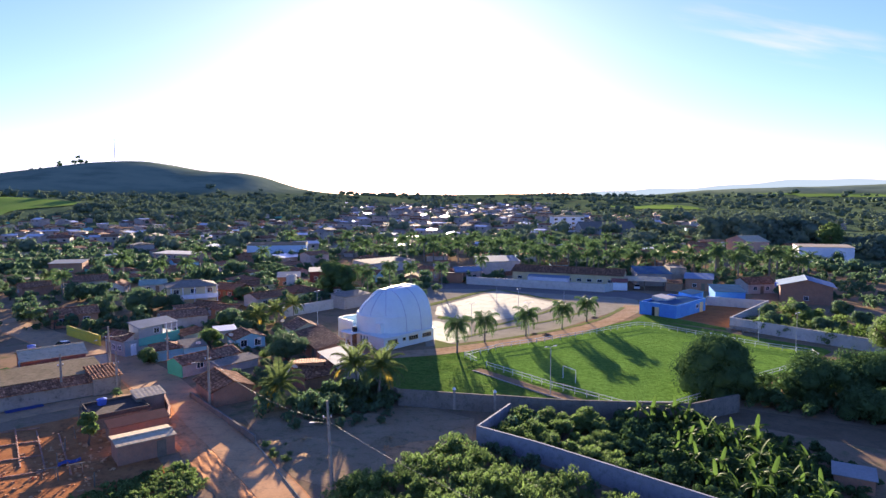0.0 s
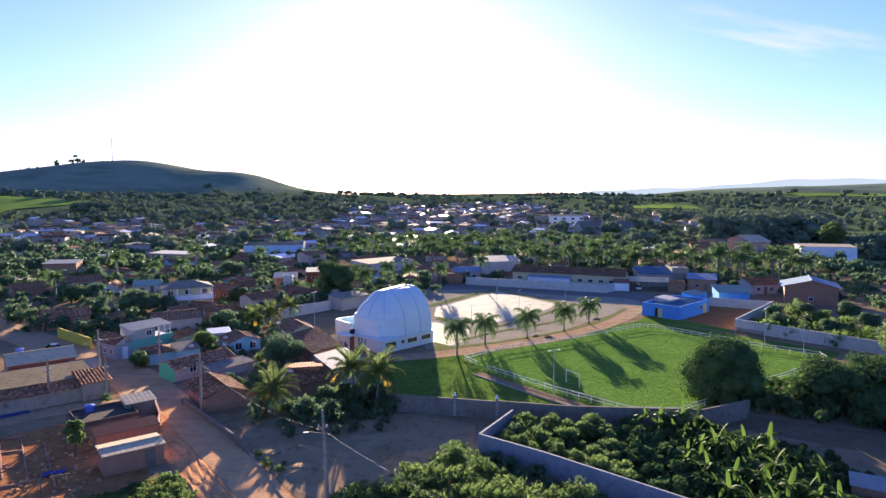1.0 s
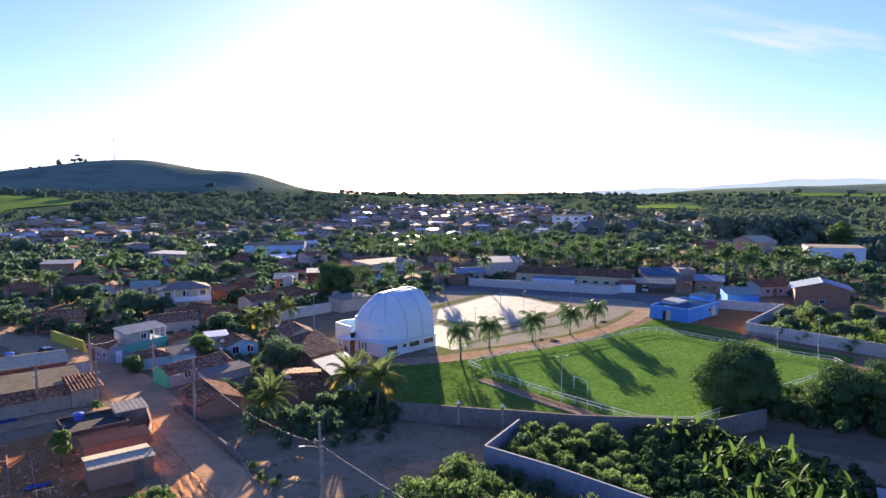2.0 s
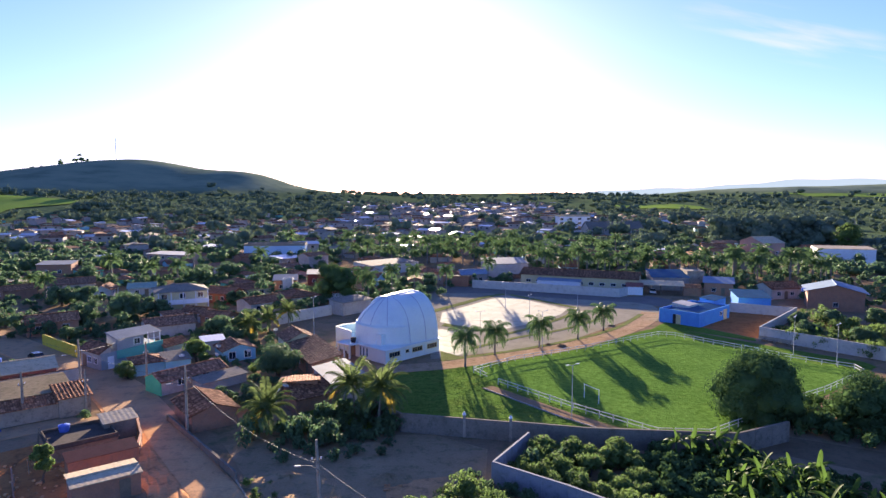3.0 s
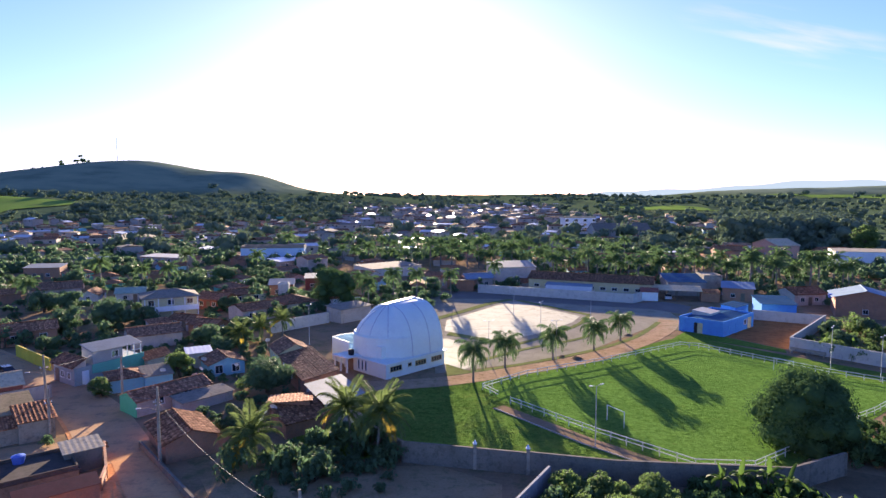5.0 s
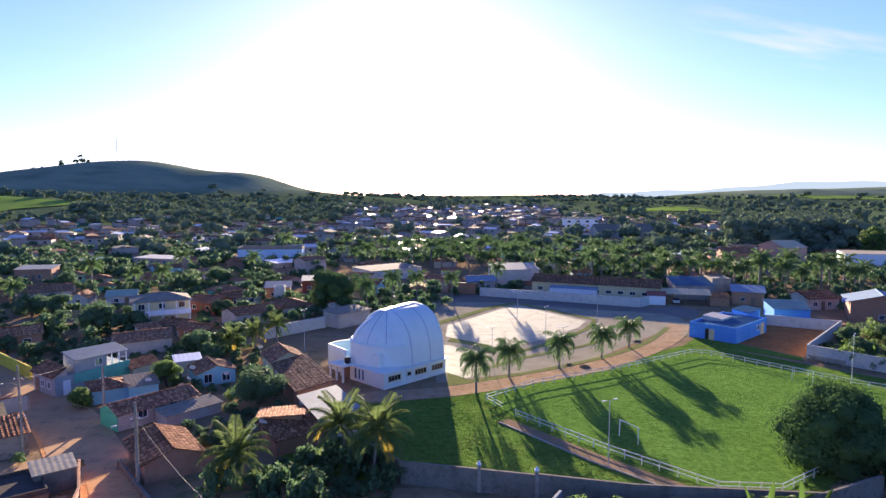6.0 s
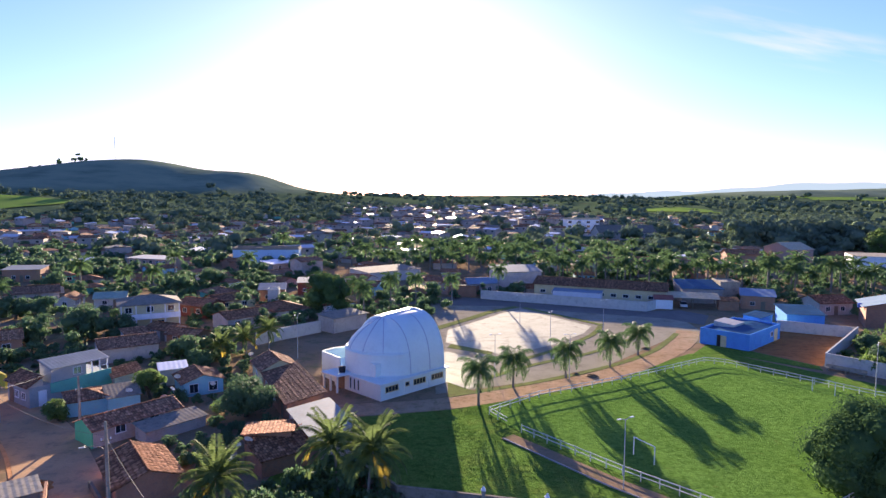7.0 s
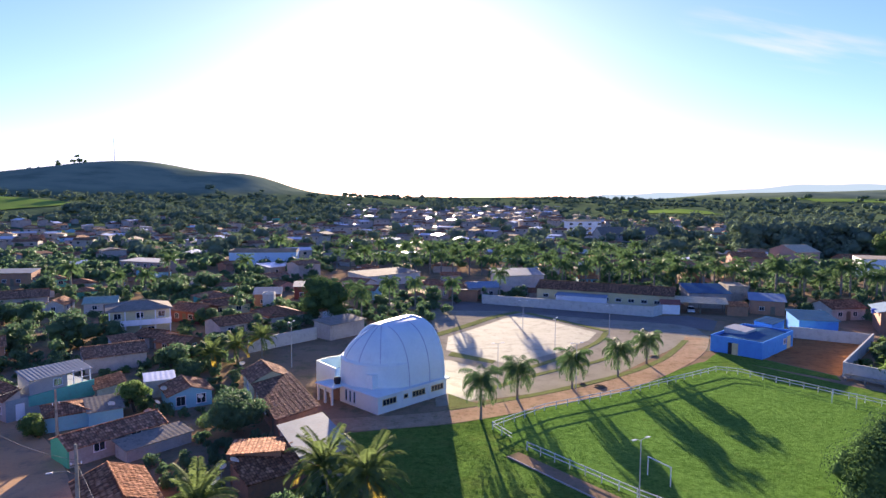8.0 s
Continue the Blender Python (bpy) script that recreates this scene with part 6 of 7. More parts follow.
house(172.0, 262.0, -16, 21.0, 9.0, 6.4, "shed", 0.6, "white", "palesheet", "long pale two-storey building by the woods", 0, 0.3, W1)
house(130.0, 440.0, 4, 38.0, 16.0, 5.0, "gable", 4.5, "plaster", "cement", "wide hall with a rounded grey sheet roof", 0, 0.6)
house(116.0, 497.0, 5, 24.0, 12.0, 11.0, "flat", 1.0, "white", "palesheet", "white three-storey building over the roofs", 0, 0.2, tuple(("f", -10.5 + 7 * k, z, 2.4, 1.6) for k in range(4) for z in (2.0, 5.2, 8.4)))
house(182.0, 296.0, 4, 14.0, 8.0, 3.4, "gable", 1.6, "brickwall", "tile", "house with a red tiled roof before the woods", 0, 0.5, W1)
house(136.0, 296.0, -10, 14.0, 9.0, 4.0, "gable", 1.8, "brickwall", "tile", "raw brick house with a tiled roof behind the palms", 0, 0.5, W1)
house(146.0, 310.0, 6, 10.0, 7.0, 5.0, "flat", 0.8, "white", "cement", "white two-storey house behind the palms", 0, 0.3, W1)
house(72.0, 262.0, -12, 22.0, 9.0, 4.0, "gable", 1.6, "cream", "oldtile", "cream building with a tiled roof behind the palms", 0, 0.5, W1)

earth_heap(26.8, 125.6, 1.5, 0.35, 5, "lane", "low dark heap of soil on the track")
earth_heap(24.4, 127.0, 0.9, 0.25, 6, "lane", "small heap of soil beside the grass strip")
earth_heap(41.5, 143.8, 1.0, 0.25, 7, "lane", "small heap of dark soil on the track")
tank(-64.6, 106.4, 2.6, 0.6, 0.8)
e = thing("tarpaulin", trs(-52.4, 84.2, 0.05, 0.7), "flat blue plastic sheet spread beside the lane", "tarpaulin")
gx, gy = np.meshgrid(np.linspace(-2.2, 2.2, 15), np.linspace(-1.0, 1.0, 9))
gz = 0.03 + 0.04 * np.sin(gx * 3) * np.cos(gy * 4) + rng.uniform(0, 0.03, gx.shape)
q = [(j * 15 + i, j * 15 + i + 1, j * 15 + i + 16, j * 15 + i + 15) for j in range(8) for i in range(14)]
part("sheet", Build().add(np.stack([gx, gy, gz], -1).reshape(-1, 3).tolist(), q), "tarp", e)


# ---- trees and plants near the camera ----
tree(43.4, 86.6, 8.8, 5.9, 5, 26000, 0.17, "leaf_deep", "large round dense dark green tree by the pitch", low=-0.14, lumps=130, name="round_tree", loose=0.25, shell=(0.86, 1.0))
tree(55.4, 82.6, 6.4, 4.9, 6, 11000, 0.18, "leaf_deep", "broad dark tree beside the shaded lane", low=-0.08, lumps=34)
tree(64.5, 85.0, 6.2, 5.2, 7, 11000, 0.18, "leaf_deep", "broad dark tree above the lane", low=-0.08, lumps=34)
tree(72.0, 88.5, 5.0, 4.8, 8, 9500, 0.18, "leaf_deep", "dark spreading tree by the pitch corner", low=-0.08, lumps=30)
tree(78.5, 84.0, 5.2, 5.2, 18, 8000, 0.2, "leaf_deep", "dark spreading tree over the lane end", low=-0.05, lumps=30)
tree(70.5, 78.5, 5.0, 4.6, 19, 8000, 0.19, "leaf_deep", "low dark tree beside the lane", low=-0.08, lumps=26)
tree(58.0, 75.5, 4.2, 4.0, 20, 7500, 0.18, "leaf_deep", "low dark bushy tree beside the lane", low=-0.08, lumps=26)
tree(80.5, 100.0, 9.0, 5.0, 9, 8000, 0.2, "leaf_b", "tall leafy tree beside the garden wall", low=0.2, lumps=24)
tree(88.0, 104.0, 9.5, 5.0, 10, 7000, 0.2, "leaf_b", "tall leafy tree behind the garden wall", low=0.2, lumps=24)
tree(64.0, 70.0, 3.6, 3.6, 12, 8000, 0.18, "leaf", "low dark tree over the lane", low=-0.05, lumps=20)
tree(-22.6, 178.5, 10.2, 6.8, 13, 10000, 0.22, "leaf_deep", "large dark domed tree behind the church", low=-0.08, lumps=60, name="domed_tree")
tree(203.0, 303.0, 15.0, 7.5, 22, 6000, 0.4, "leaf_b", "tall bright leafy tree behind the long pale building", low=0.1, lumps=30)
tree(-22.4, 108.2, 5.0, 4.1, 14, 9000, 0.16, "leaf", "bushy tree beside the long dark roof", low=0.15, lumps=20)
for k, (px, py, ph) in enumerate(((-31.0, 139.0, 3.2), (-28.0, 143.0, 3.6), (-34.0, 135.5, 2.8))):
    palm(px, py, ph, 57 + k, "coconut", 20, 3.2, "low coconut palm in a garden by the pale wall", lean=0.3, group="coconut palms by the pale wall")
for k, (px, py, ps) in enumerate(((-91.8, 171.9, 4.2), (-84.9, 171.8, 4.0), (-73.9, 165.3, 4.0), (-65.7, 150.7, 5.0), (-73.2, 149.3, 4.2), (-59.4, 152.3, 3.6), (-57.1, 183.5, 3.4), (-75.5, 229.3, 3.6), (-105.9, 212.1, 4.6), (-63.4, 217.7, 4.8), (-47.3, 172.2, 3.0),
                                  (-37.0, 146.0, 3.0), (-41.0, 136.0, 3.2), (-36.5, 131.5, 2.4))):
    tree(px, py, ps * 1.25, ps, 800 + k, 2200, 0.24, "leaf", "large rounded dark garden tree before the houses", low=-0.1, lumps=16, forks=1, loose=0.35)
tree(-37.5, 115.5, 4.0, 2.4, 15, 3000, 0.17, "leaf_b", "small bushy tree in a yard", low=0.15)
tree(-37.0, 71.0, 4.2, 1.3, 16, 1600, 0.16, "leaf_b", "thin young tree in the dug lot", low=0.2, lumps=9)
tree(-45.2, 106.8, 2.6, 2.0, 17, 2400, 0.14, "leaf_b", "rounded bush by the blue house", low=0.05)
rng = np.random.default_rng(21)
KIND = [shrub(-60 - 5 * k, -60, 1.5, 1.9, 60 + k, 720, 0.2, slim=0.29) for k in range(4)]


# Shade-toned copy of the shrubs: darker leaf colour stands in for shade.
DARK = [shrub(-80 - 5 * k, -60, 1.5, 1.9, 80 + k, 480, 0.23, "leaf", "shrub with shade put into its darker leaves") for k in range(3)]


def plant_shrubs(spots, lo, hi, kinds=None):
    kinds = kinds or KIND
    for k, (x, y) in enumerate(spots):
        s = rng.uniform(lo, hi)
        copy_thing(kinds[k % len(kinds)], trs(x, y, 0, rng.uniform(0, 6.28), (s, s, s * rng.uniform(0.75, 1.15))))


def fill(poly, gap, n=4000):
    """Spots in a polygon, at least a gap apart."""
    xs, ys = [p[0] for p in poly], [p[1] for p in poly]
    out = []
    for k in range(n):
        x, y = rng.uniform(min(xs), max(xs)), rng.uniform(min(ys), max(ys))
        if inside(x, y, poly) and all((x - a) ** 2 + (y - c) ** 2 > gap * gap for a, c in out):
            out.append((x, y))
    return out


WALL_FOOT = [(7.7 + (20.2 - 7.7) * k / 20, 69.6 + (58.2 - 69.6) * k / 20) for k in range(32)]
hedge = fill([(-7, 55), (-6.4, 58.6), (-0.2, 62.4), (4.2, 68.4), (6.6, 71.8), (6.4, 69.2), (12.5, 63.4), (19, 57.0), (30, 46.4), (10, 44)], 1.6)
# Shrubs near the wall take the darker copy where its shade falls.
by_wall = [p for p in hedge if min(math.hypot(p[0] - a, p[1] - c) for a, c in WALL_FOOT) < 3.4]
plant_shrubs([p for p in hedge if p not in by_wall], 0.7, 1.25)
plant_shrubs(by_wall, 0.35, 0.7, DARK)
undergrowth("verge_weeds", fill([(-34, 55), (-22, 54.5), (-20.2, 60.0), (-22.4, 63.2), (-24.6, 65.2), (-28.0, 61.5)], 0.55), 0.28, 0.6, 50, "leaf_b", "low bright weeds and grass at the edge of the dirt road", 150, 0.13)
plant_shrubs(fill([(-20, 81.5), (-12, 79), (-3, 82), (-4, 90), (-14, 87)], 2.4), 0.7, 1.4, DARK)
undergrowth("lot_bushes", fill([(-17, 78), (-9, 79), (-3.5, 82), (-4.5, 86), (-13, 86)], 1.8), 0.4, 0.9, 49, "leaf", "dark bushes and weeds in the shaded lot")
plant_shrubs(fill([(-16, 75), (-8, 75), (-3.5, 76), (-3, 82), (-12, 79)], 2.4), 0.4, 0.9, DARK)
plant_shrubs(fill([(-17.0, 70), (-13.5, 64.5), (-12.5, 65), (-14, 71)], 1.6), 0.2, 0.45)
# Bushes in the darkest leaf colour, added for the shade beneath the trees.
undergrowth("lane_bushes", fill([(46, 80), (70, 68), (84, 66), (84, 80), (60, 92), (48, 88)], 2.4), 1.0, 1.7, 46, "leaf_deep", "bushes by the lane, leaf colour darkened for tree shade")
yard_spots = [(x, y) for x, y in fill([(-66, 96), (-34, 84), (-9, 90), (-9, 108), (-24, 134), (-40, 145), (-70, 140)], 2.3)
              if all(math.hypot(x - a, y - c) > r + 0.6 for a, c, r in FOOT) and min(math.hypot(x - a, y - c) for a, c in ROAD) > 6.2]
plant_shrubs(yard_spots[::6], 0.4, 0.9)
plant_shrubs(yard_spots[3::6], 0.4, 0.9, DARK)
undergrowth("yard_bushes", yard_spots[1::3] + yard_spots[2::3], 0.5, 1.2, 45, "leaf", "dark green bushes in the yards between the houses")
plant_shrubs(fill([(68.5, 130.8), (84.5, 109), (100, 128), (88, 150)], 3.6), 0.8, 1.6)
for k, (x, y) in enumerate(((76, 130), (84, 124), (80, 138), (90, 118), (96, 130), (88, 140), (99, 142))):
    tree(x, y, rng.uniform(2.8, 4.4), rng.uniform(2.0, 3.0), 700 + k, 4200, 0.2, "leaf", "leafy garden tree behind the white wall", low=0.05, lumps=18)
for ob in KIND + DARK:
    ob.location = (rng.uniform(12, 20), rng.uniform(71, 75), 0)
GARDEN = [(13.6, 75.6), (9.6, 70.2), (15.2, 65.4), (21.0, 60.2), (22.0, 68), (23.4, 74)]
for k, (x, y) in enumerate(fill(GARDEN, 2.2)):
    ob = tree(x, y, rng.uniform(1.6, 2.5), rng.uniform(1.3, 1.9), 300 + k, 1700, 0.155, "leaf_b", "low rounded fruit tree in the walled garden", low=0.0, lumps=20, name="fruit_tree", loose=0.8, upright=1.0, slim=0.32)
BAN = [banana(-200, -60, 400 + k) for k in range(4)]
spots = fill([(26.6, 75.2), (34.0, 74.6), (38.5, 67.5), (40.5, 60), (36.5, 50), (30.4, 53.6), (27.4, 60.5), (28.6, 69)], 1.7)
for k, (x, y) in enumerate(spots[4:]):
    s = rng.uniform(0.7, 1.3)
    copy_thing(BAN[k % 4], trs(x, y, 0, rng.uniform(0, 6.28), s))
for ob, (x, y) in zip(BAN, spots):
    ob.location = (x, y, 0)
# Darkest leaf colour stands in for shade under the bananas and by the lane.
undergrowth("grove_floor_plants", fill([(26.0, 75.4), (34, 74.6), (39, 68), (42, 60), (38, 49), (28.4, 53.0), (22.4, 60.5), (22.8, 69)], 1.5), 0.7, 1.5, 47, "leaf_deep", "low growth below the bananas, leaf colour darkened for shade")
undergrowth("lane_weeds", fill([(40, 71), (45, 66), (46, 58), (40, 52)], 1.5), 0.4, 0.9, 48, "leaf_deep", "weeds beside the lane, leaf colour darkened for shade")
for k, (x, y) in enumerate(((72.5, 128.5), (75.5, 125.6), (83.0, 115.0), (85.0, 116.5), (62.5, 76), (64.5, 74.5))):
    copy_thing(BAN[k % 4], trs(x, y, 0, k * 1.7, 1.25))
house(43.6, 57.6, -32, 3.4, 2.2, 1.5, "shed", 0.25, "brickwall", "zinc", "low shed with worn metal sheets in the shade", 0.3, 0.3)

# ---- the town beyond: houses, trees, palms ----
rng = np.random.default_rng(77)
CLEAR = [[(-33, 105), (-33, 145), (-22, 168), (0, 196), (30, 205), (66, 195), (100, 180), (110, 150), (90, 100), (60, 60), (0, 60)],
         [(-84, 96), (-30, 84), (-10, 92), (-10, 118), (-24, 132), (-60, 134), (-84, 132)], [(-110, 150), (-62, 140), (-38, 142), (-44, 184), (-72, 198), (-112, 204)], [(-138, 228), (-120, 228), (-120, 244), (-138, 244)], [(-114, 258), (-88, 258), (-88, 278), (-114, 278)], [(-46, 126), (-30, 126), (-22, 150), (-40, 158)], [(-80, 280), (-48, 280), (-48, 300), (-80, 300)],
         [(26, 214), (140, 196), (140, 222), (26, 246)], [(106, 160), (170, 190), (170, 222), (106, 200)], [(108, 240), (136, 240), (136, 262), (108, 262)], [(126, 284), (195, 280), (200, 312), (130, 322)], [(156, 252), (190, 246), (192, 274), (158, 278)], [(106, 424), (154, 424), (154, 456), (106, 456)], [(96, 484), (136, 484), (136, 508), (96, 508)], [(58, 254), (86, 254), (86, 270), (58, 270)],
         [(-48, 190), (-26, 190), (-24, 220), (-44, 216)], [(-28, 222), (-14, 214), (8, 246), (-10, 260)], [(-105, 140), (-70, 116), (-66, 122), (-100, 152)], [(12, 212), (44, 212), (44, 232), (12, 232)]]
TYPES = [(9, 7, 2.6, "gable", 1.0, "plaster", "oldtile"), (10, 7.5, 2.6, "gable", 1.0, "cream", "tile"), (8, 6.5, 2.6, "shed", 0.6, "brickwall", "cement"),
         (10, 8, 2.6, "hip", 1.3, "plaster", "tile"), (9, 7, 5.0, "gable", 1.0, "plaster", "oldtile"), (11, 8, 3.0, "shed", 0.7, "plaster", "glare"),
         (8.5, 7, 2.8, "gable", 1.2, "pink", "tile"), (9.5, 7, 2.6, "gable", 1.0, "skyblue", "oldtile"), (9, 7.5, 2.7, "hip", 1.2, "white", "oldtile"),
         (9, 6.5, 2.8, "gable", 1.1, "brickwall", "tile"), (9, 7, 2.7, "gable", 1.0, "plaster", "tile"), (8, 7, 2.7, "hip", 1.2, "teal", "oldtile")]
WORDS = {"oldtile": "dark tiled roof", "tile": "red clay tile roof", "cement": "grey cement sheet roof", "glare": "shining metal roof", "concrete": "flat concrete roof"}
COLOURS = {"plaster": "plastered", "cream": "cream", "brickwall": "raw brick", "pink": "salmon", "skyblue": "sky-blue", "white": "white", "teal": "teal"}
KINDS, spots = {}, []


def clear(x, y):
    return not any(inside(x, y, p) for p in CLEAR)


tries = 0
while len(spots) < 330 and tries < 20000:
    tries += 1
    r, a = 118 + 640 * rng.uniform(0, 1) ** 1.25, rng.uniform(-0.62, 0.45)
    x, y = r * math.sin(a), r * math.cos(a)
    if a > 0.08 and r > 330 and rng.uniform() < 0.55 or not clear(x, y):
        continue
    gap = 11.6 if r < 260 else 13.5
    if all((x - p) ** 2 + (y - q) ** 2 > gap * gap for p, q in spots):
        spots.append((x, y))
spots.sort(key=lambda p: math.hypot(*p))
FRONT = (("f", -2.4, 1.0, 1.2, 1.0), ("f", 2.2, 1.0, 1.2, 1.0))
MORE = FRONT + (("f", 0, 0, 0.9, 2.05), ("r", 0, 1.0, 1.2, 1.0))
for k, (x, y) in enumerate(spots):
    far = math.hypot(x, y) > 250
    kind = (k * 5) % 12
    if kind in (4, 5) and not far:
        kind = (0, 9)[kind - 4]
    t = TYPES[kind]
    turn = 42 + rng.choice([0, 90, 180, 270]) + rng.uniform(-9, 9)
    if x > -20:
        turn -= 50
    if (kind, far) not in KINDS:
        storeys = ("two-storey " if t[2] > 5 else "")
        KINDS[kind, far] = house(x, y, turn, *t, label=f"{storeys}{COLOURS[t[5]]} town house with a {WORDS[t[6]]}", fine=0.0, over=0.5, group="houses of the town",
                                 base=at_ground(x, y), openings=FRONT if far else MORE)
    else:
        copy_thing(KINDS[kind, far], trs(x, y, at_ground(x, y), radians(turn), rng.uniform(0.68, 0.92)))
TREES = [tree(-300 - 20 * k, -100, h, s, 500 + k, 430, 0.43, "leaf", "", low=0.04, lumps=10, forks=1, loose=0.3) for k, (h, s) in enumerate(((6, 4), (7.5, 4.4), (5, 3.4), (8.5, 5), (4, 3), (6.5, 5)))]
wood = []
tries = 0
while len(wood) < 780 and tries < 90000:
    tries += 1
    r, a = 108 + 300 * rng.uniform(0, 1) ** 1.35, rng.uniform(-0.72, 0.62) if rng.uniform() < 0.55 else rng.uniform(-0.72, -0.15)
    x, y = r * math.sin(a), r * math.cos(a)
    if clear(x, y) and all((x - p) ** 2 + (y - q) ** 2 > 22 for p, q in spots) and all((x - p) ** 2 + (y - q) ** 2 > 8 for p, q in wood):
        wood.append((x, y))
wood.sort(key=lambda p: math.hypot(*p))


def further_trees():
    """The trees between the further houses, joined."""
    rng = np.random.default_rng(31)
    vs, qs, n = [], [], 0
    for x, y in wood[270:]:
        h, s, g = rng.uniform(3.4, 6.5), rng.uniform(2.4, 4.6), at_ground(x, y)
        cs = [(x + rng.uniform(-0.55, 0.55) * s, y + rng.uniform(-0.55, 0.55) * s, g + h * rng.uniform(0.25, 0.7)) for i in range(6)]
        rs = [s * rng.uniform(0.42, 0.62) for i in cs]
        for v, q in (leaves(rng, cs, rs, 95, 0.52, loose=0.25, shell=(0.85, 1.06)), cores(rng, cs, rs)):
            vs.append(v)
            qs.append(q + n)
            n += len(v)
    me = smooth(quads_mesh("further_trees", np.concatenate(vs), np.concatenate(qs)))
    return tagged(part("further_trees", me, "leaf"), "dark garden trees between the further houses", "trees", kind="stuff")


further_trees()
for k, (x, y) in enumerate(wood[:215]):
    m = trs(x, y, at_ground(x, y), rng.uniform(0, 6.28), rng.uniform(0.5, 0.9))
    if k < 6:
        TREES[k].matrix_world = m
    else:
        copy_thing(TREES[k % 6], m)
under = [(x, y) for x, y in fill([(28, 226), (145, 192), (150, 214), (110, 236), (30, 262)], 8.0) if all(math.hypot(x - a, y - c) > r + 2 for a, c, r in FOOT)]
for k, (x, y) in enumerate(under):
    copy_thing(TREES[k % 6], trs(x, y, at_ground(x, y), rng.uniform(0, 6.28), rng.uniform(0.4, 0.75)))
town_spots = [p for p in fill([(-160, 125), (-75, 135), (-34, 132), (-24, 168), (-30, 215), (-70, 262), (-180, 225)], 6.0, 6000) if all(math.hypot(p[0] - a, p[1] - c) > r + 0.5 for a, c, r in FOOT)]
undergrowth("garden_bushes", town_spots, 0.9, 1.9, 53, "leaf", "rounded dark bushes and hedges in the town gardens", 180, 0.25)
undergrowth("street_bushes", [p for p in fill([(-30, 168), (-14, 166), (0, 172), (6, 186), (2, 204), (-24, 206), (-36, 190)], 4.2) if all(math.hypot(p[0] - a, p[1] - c) > r + 0.5 for a, c, r in FOOT)], 1.0, 2.1, 54, "leaf", "leafy bushes beside the street behind the church", 300, 0.2)
undergrowth("roadside_bushes", [p for p in fill([(95, 176), (112, 150), (182, 172), (184, 236), (60, 262), (30, 258), (28, 228)], 4.6) if all(math.hypot(p[0] - a, p[1] - c) > r + 1 for a, c, r in FOOT)], 0.9, 2.0, 52, "leaf", "dark bushes beneath the palms behind the square", 150, 0.27)
PALMS = [far_palm(-300, -140 - 10 * k, h, 600 + k, "tall palm in a row between the houses") for k, h in enumerate((7.4, 6.6, 8.2))]
line = [(30 + 5.4 * k + rng.uniform(-1, 1), 243 - 1.75 * k + rng.uniform(-2, 2)) for k in range(20)]
line += [(33 + 5.6 * k + rng.uniform(-1, 1), 252 - 1.75 * k + rng.uniform(-2, 2)) for k in range(20)]
line += [(38 + 6.6 * k + rng.uniform(-1, 1), 236 - 1.9 * k + rng.uniform(-2, 2)) for k in range(15)]
line += [(-42 + 5.5 * k, 330 - 2.5 * k + rng.uniform(-4, 4)) for k in range(12)] + [(20 + 5.5 * k, 300 + rng.uniform(-6, 6)) for k in range(14)]
line += [(-34 + 5.2 * k + rng.uniform(-1, 1), 281 + rng.uniform(-7, 7)) for k in range(15)] + [(-8 + 4.8 * k + rng.uniform(-1, 1), 262 + rng.uniform(-5, 5)) for k in range(9)]
line += [(-75, 205), (-86, 212), (-95, 205), (-98, 176), (-110, 190), (-82, 238), (-60, 246), (60, 262), (75, 270), (90, 262), (-70, 310), (-64, 316), (-58, 312)]
for k, (x, y) in enumerate(line):
    m = trs(x, y, at_ground(x, y), rng.uniform(0, 6.28), rng.uniform(0.85, 1.12))
    if k < 3:
        PALMS[k].matrix_world = m
    else:
        copy_thing(PALMS[k % 3], m)


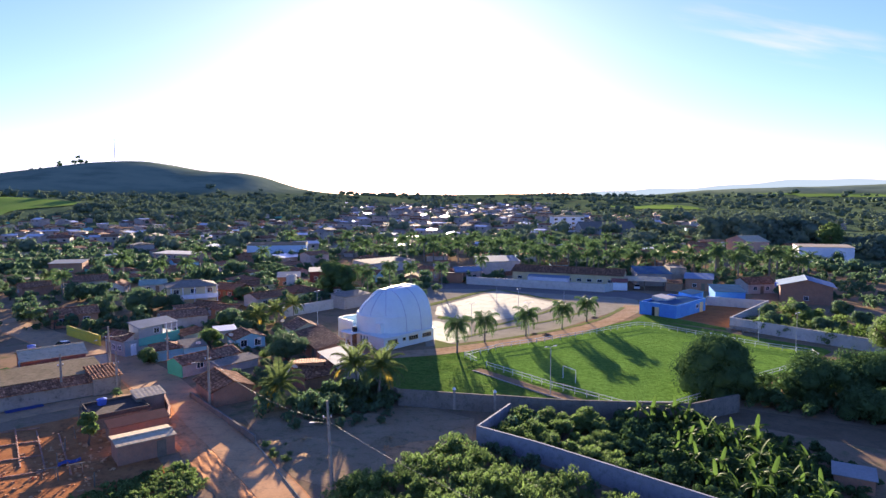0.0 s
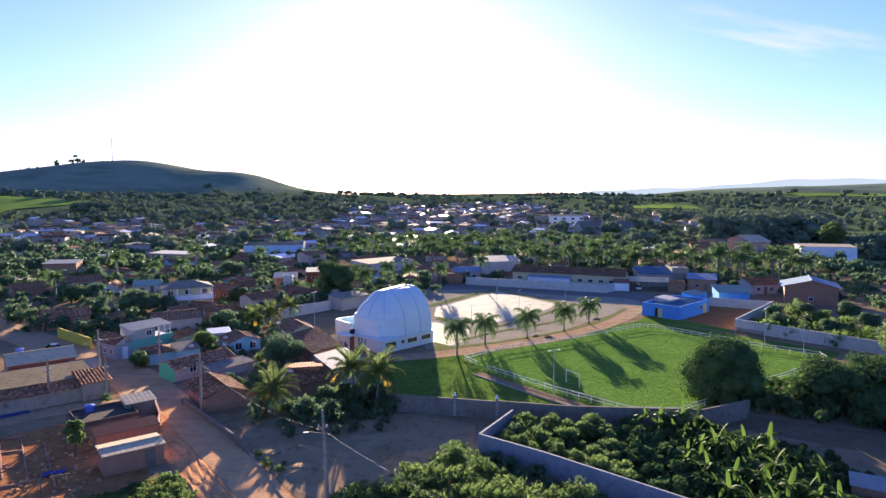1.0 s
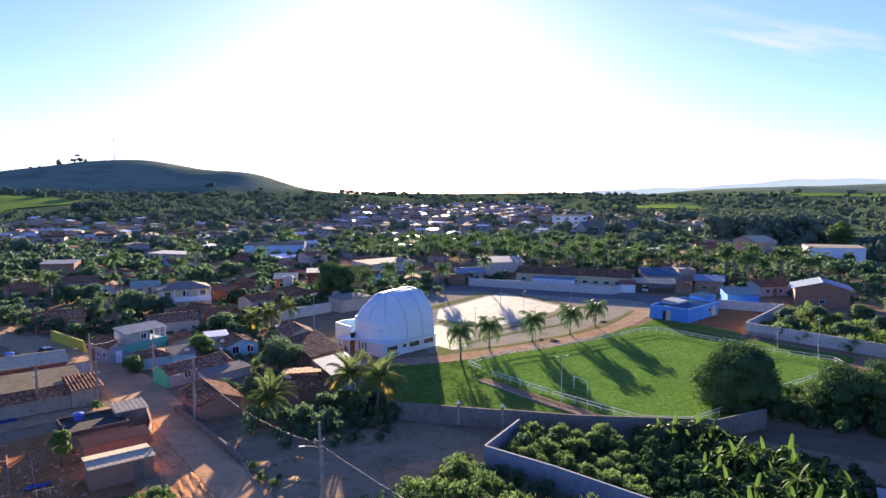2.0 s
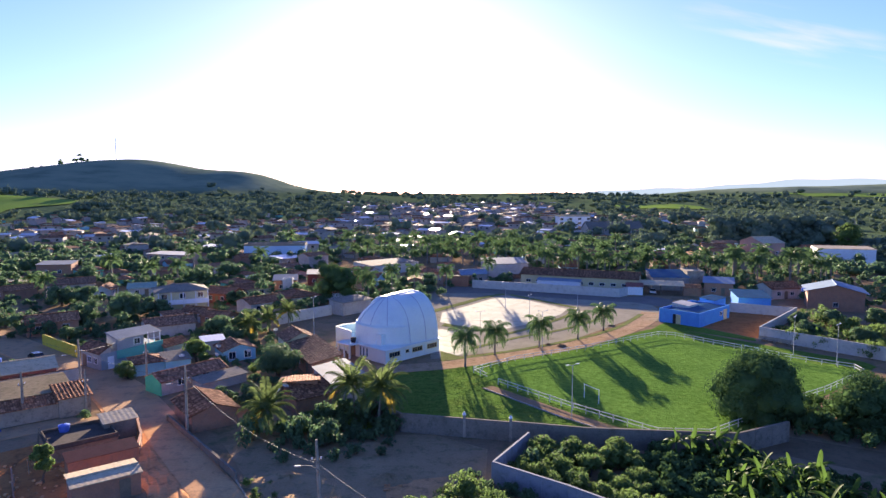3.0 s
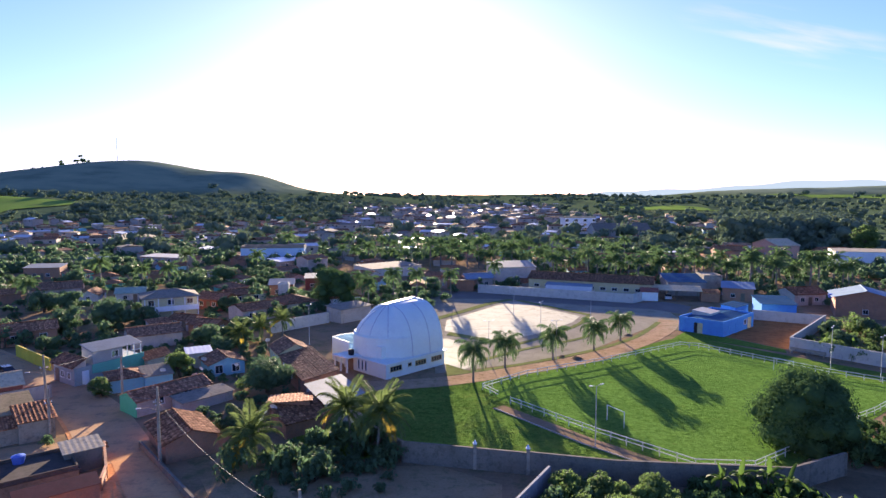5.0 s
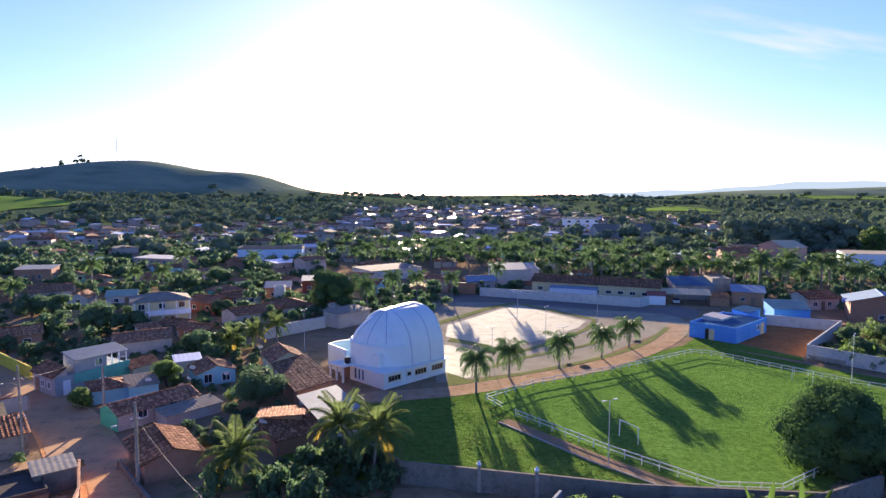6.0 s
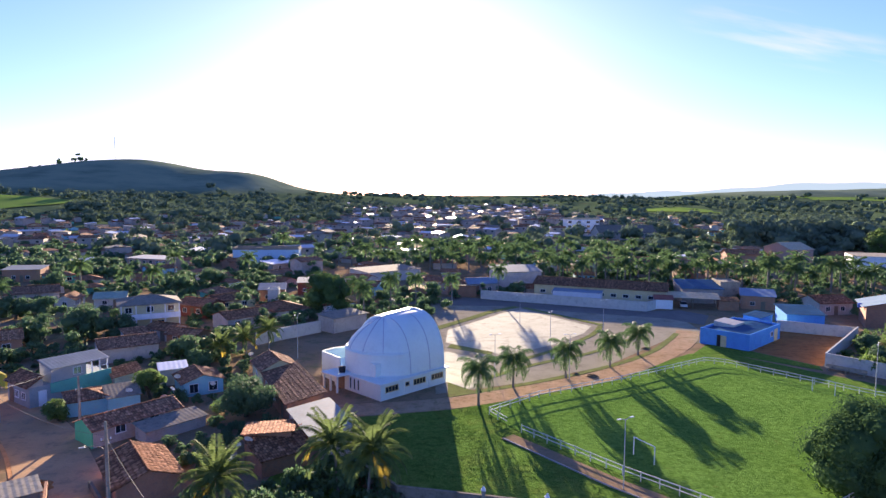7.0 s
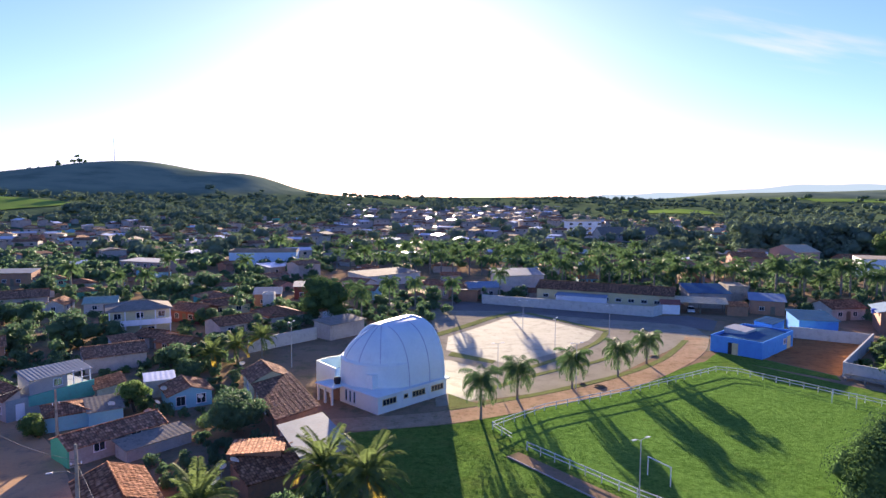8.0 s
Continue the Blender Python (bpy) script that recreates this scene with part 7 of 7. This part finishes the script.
# ---- far woods: one body of many small crowns ----
def far_woods():
    rng = np.random.default_rng(9)
    vs, qs, n = [], [], 0
    made = 0
    while made < 2300:
        belt = made % 6 == 0
        r = 330 + 1900 * rng.uniform(0, 1) ** 1.5 if not belt else rng.uniform(385, 500)
        a = rng.uniform(-0.72, 0.72) if not belt else rng.uniform(0.43, 0.585)
        slope = made % 6 == 1
        if slope:
            r, a = rng.uniform(650, 1300), rng.uniform(-0.5, -0.05)
        x, y = r * math.sin(a), r * math.cos(a)
        if not belt and not slope and (-0.64 < a < -0.1 and r < 620 or -0.1 <= a < 0.27 and r < 1000) and rng.uniform() < 0.74:
            continue
        open_land = math.sin(x / 90 + 2) * math.cos(y / 120) + 0.6 * math.sin(x / 37 + y / 61) + rng.uniform(-0.35, 0.35)
        if not belt and not slope and open_land > (0.55 if a > 0.14 or a < -0.3 else 0.3) or not clear(x, y):
            continue
        if any((x - p) ** 2 + (y - q) ** 2 < 60 for p, q in spots):
            continue
        g = at_ground(x, y)
        if g > 30 and (g > 45 or rng.uniform() < 0.95) or 0.4 < a < 0.6 and 580 < r < 740 and rng.uniform() < 0.8 or -650 < x < -390 and 600 < y < 810 or 300 < x < 460 and 800 < y < 1130 or 900 < x < 1330 and 1500 < y < 2100 and rng.uniform() < 0.8:
            continue
        big = rng.uniform() ** 2
        h, s = 4.5 + 7 * big + 5 * belt, (3.2 + 5.5 * big + 1.5 * belt) * (1 + max(0, r - 600) / 1400)
        cs = [(x + rng.uniform(-0.6, 0.6) * s, y + rng.uniform(-0.6, 0.6) * s, g + h * (rng.uniform(0.3, 0.75) if not belt else 0.15 + 0.15 * i)) for i in range(6 if belt else 4 if r < 700 else 3)]
        rs = [s * rng.uniform(0.38, 0.58) if belt else s * rng.uniform(0.45, 0.72) for i in cs]
        for v, q in (leaves(rng, cs, rs, 160 if belt else 80 if r < 700 else 30, 0.8 if r < 700 else 1.25, 0.8, 0, 0.35, 0.7, (0.78, 1.12)), cores(rng, cs, rs)):
            vs.append(v)
            qs.append(q + n)
            n += len(v)
        made += 1
    me = smooth(quads_mesh("far_woods", np.concatenate(vs), np.concatenate(qs)))
    return tagged(part("far_woods", me, "leaf_far"), "woods on the far slopes, leaves paled for haze", "trees", kind="stuff")


far_woods()


def far_town():
    """The many small houses in the distance, walls and roofs, each body one mesh."""
    rng = np.random.default_rng(4)
    got, walls, windows, roofs = [], Build(), Build(), {"oldtile": Build(), "glare": Build(), "cement": Build()}
    tries = 0
    while len(got) < 700 and tries < 40000:
        tries += 1
        r, a = 300 + 900 * rng.uniform(0, 1) ** 1.3, rng.uniform(-0.64, 0.60)
        if a > 0.2 and (rng.uniform() < 0.55 or not 590 < r < 760) or a < -0.12 and r > 640:
            continue
        x, y = r * math.sin(a), r * math.cos(a)
        if -660 < x < -380 and 600 < y < 820 or not clear(x, y) or at_ground(x, y) > 26 or any((x - p) ** 2 + (y - q) ** 2 < 196 for p, q in spots) or any((x - p) ** 2 + (y - q) ** 2 < 150 for p, q in got):
            continue
        got.append((x, y))
        L, W, h, t, g = rng.uniform(7, 14), rng.uniform(6, 9), rng.choice([2.8, 2.8, 3.2, 5.6]), rng.uniform(0, 3.14), at_ground(x, y)
        walls.box((x, y, g + h / 2 - 0.8), (L, W, h + 1.6), t)
        m = trs(x, y, g + h, t)
        for s, u in ((-1, -0.25), (-1, 0.25), (1, -0.25), (1, 0.25)):
            c = m @ Vector((u * L, s * W / 2, -1.3))
            windows.box(tuple(c), (1.2, 0.08, 1.0), t)
        k = rng.choice(["oldtile", "oldtile", "glare", "cement"])
        one = Build()
        rise = rng.uniform(0.7, 1.4)
        for s in (-1, 1):
            one.plate([(s * (L / 2 + 0.4), s * (W / 2 + 0.4), 0.02), (-s * (L / 2 + 0.4), s * (W / 2 + 0.4), 0.02), (-s * (L / 2 + 0.4), 0, rise), (s * (L / 2 + 0.4), 0, rise)], 0.1)
        roofs[k].add([m @ Vector(p) for p in one.v], one.f)
    e = thing("distant_houses", Matrix(), "hundreds of small distant town houses with mixed roofs", "houses", kind="stuff")
    part("walls", walls, "plaster", e)
    part("windows", windows, "dark", e, "small dark window openings")
    for k, b in roofs.items():
        part("roofs", b, k, e)


far_town()
# trees and mast on the hill
for k, (px, s) in enumerate(((-985, 1.4), (-940, 2.0), (-900, 2.6), (-885, 2.2), (-870, 1.8), (-1010, 1.2))):
    copy_thing(TREES[k % 6], trs(px * 0.985, 1660, at_ground(px * 0.985, 1660) - 1, k, s * 1.5))
e = thing("radio_mast", trs(-798, 1690, at_ground(-798, 1690)), "slender radio mast on the hilltop", "mast")
part("mast", Build().tube([(0, 0, -2), (0, 0, 58)], [0.95, 0.7], 6), "steel", e)
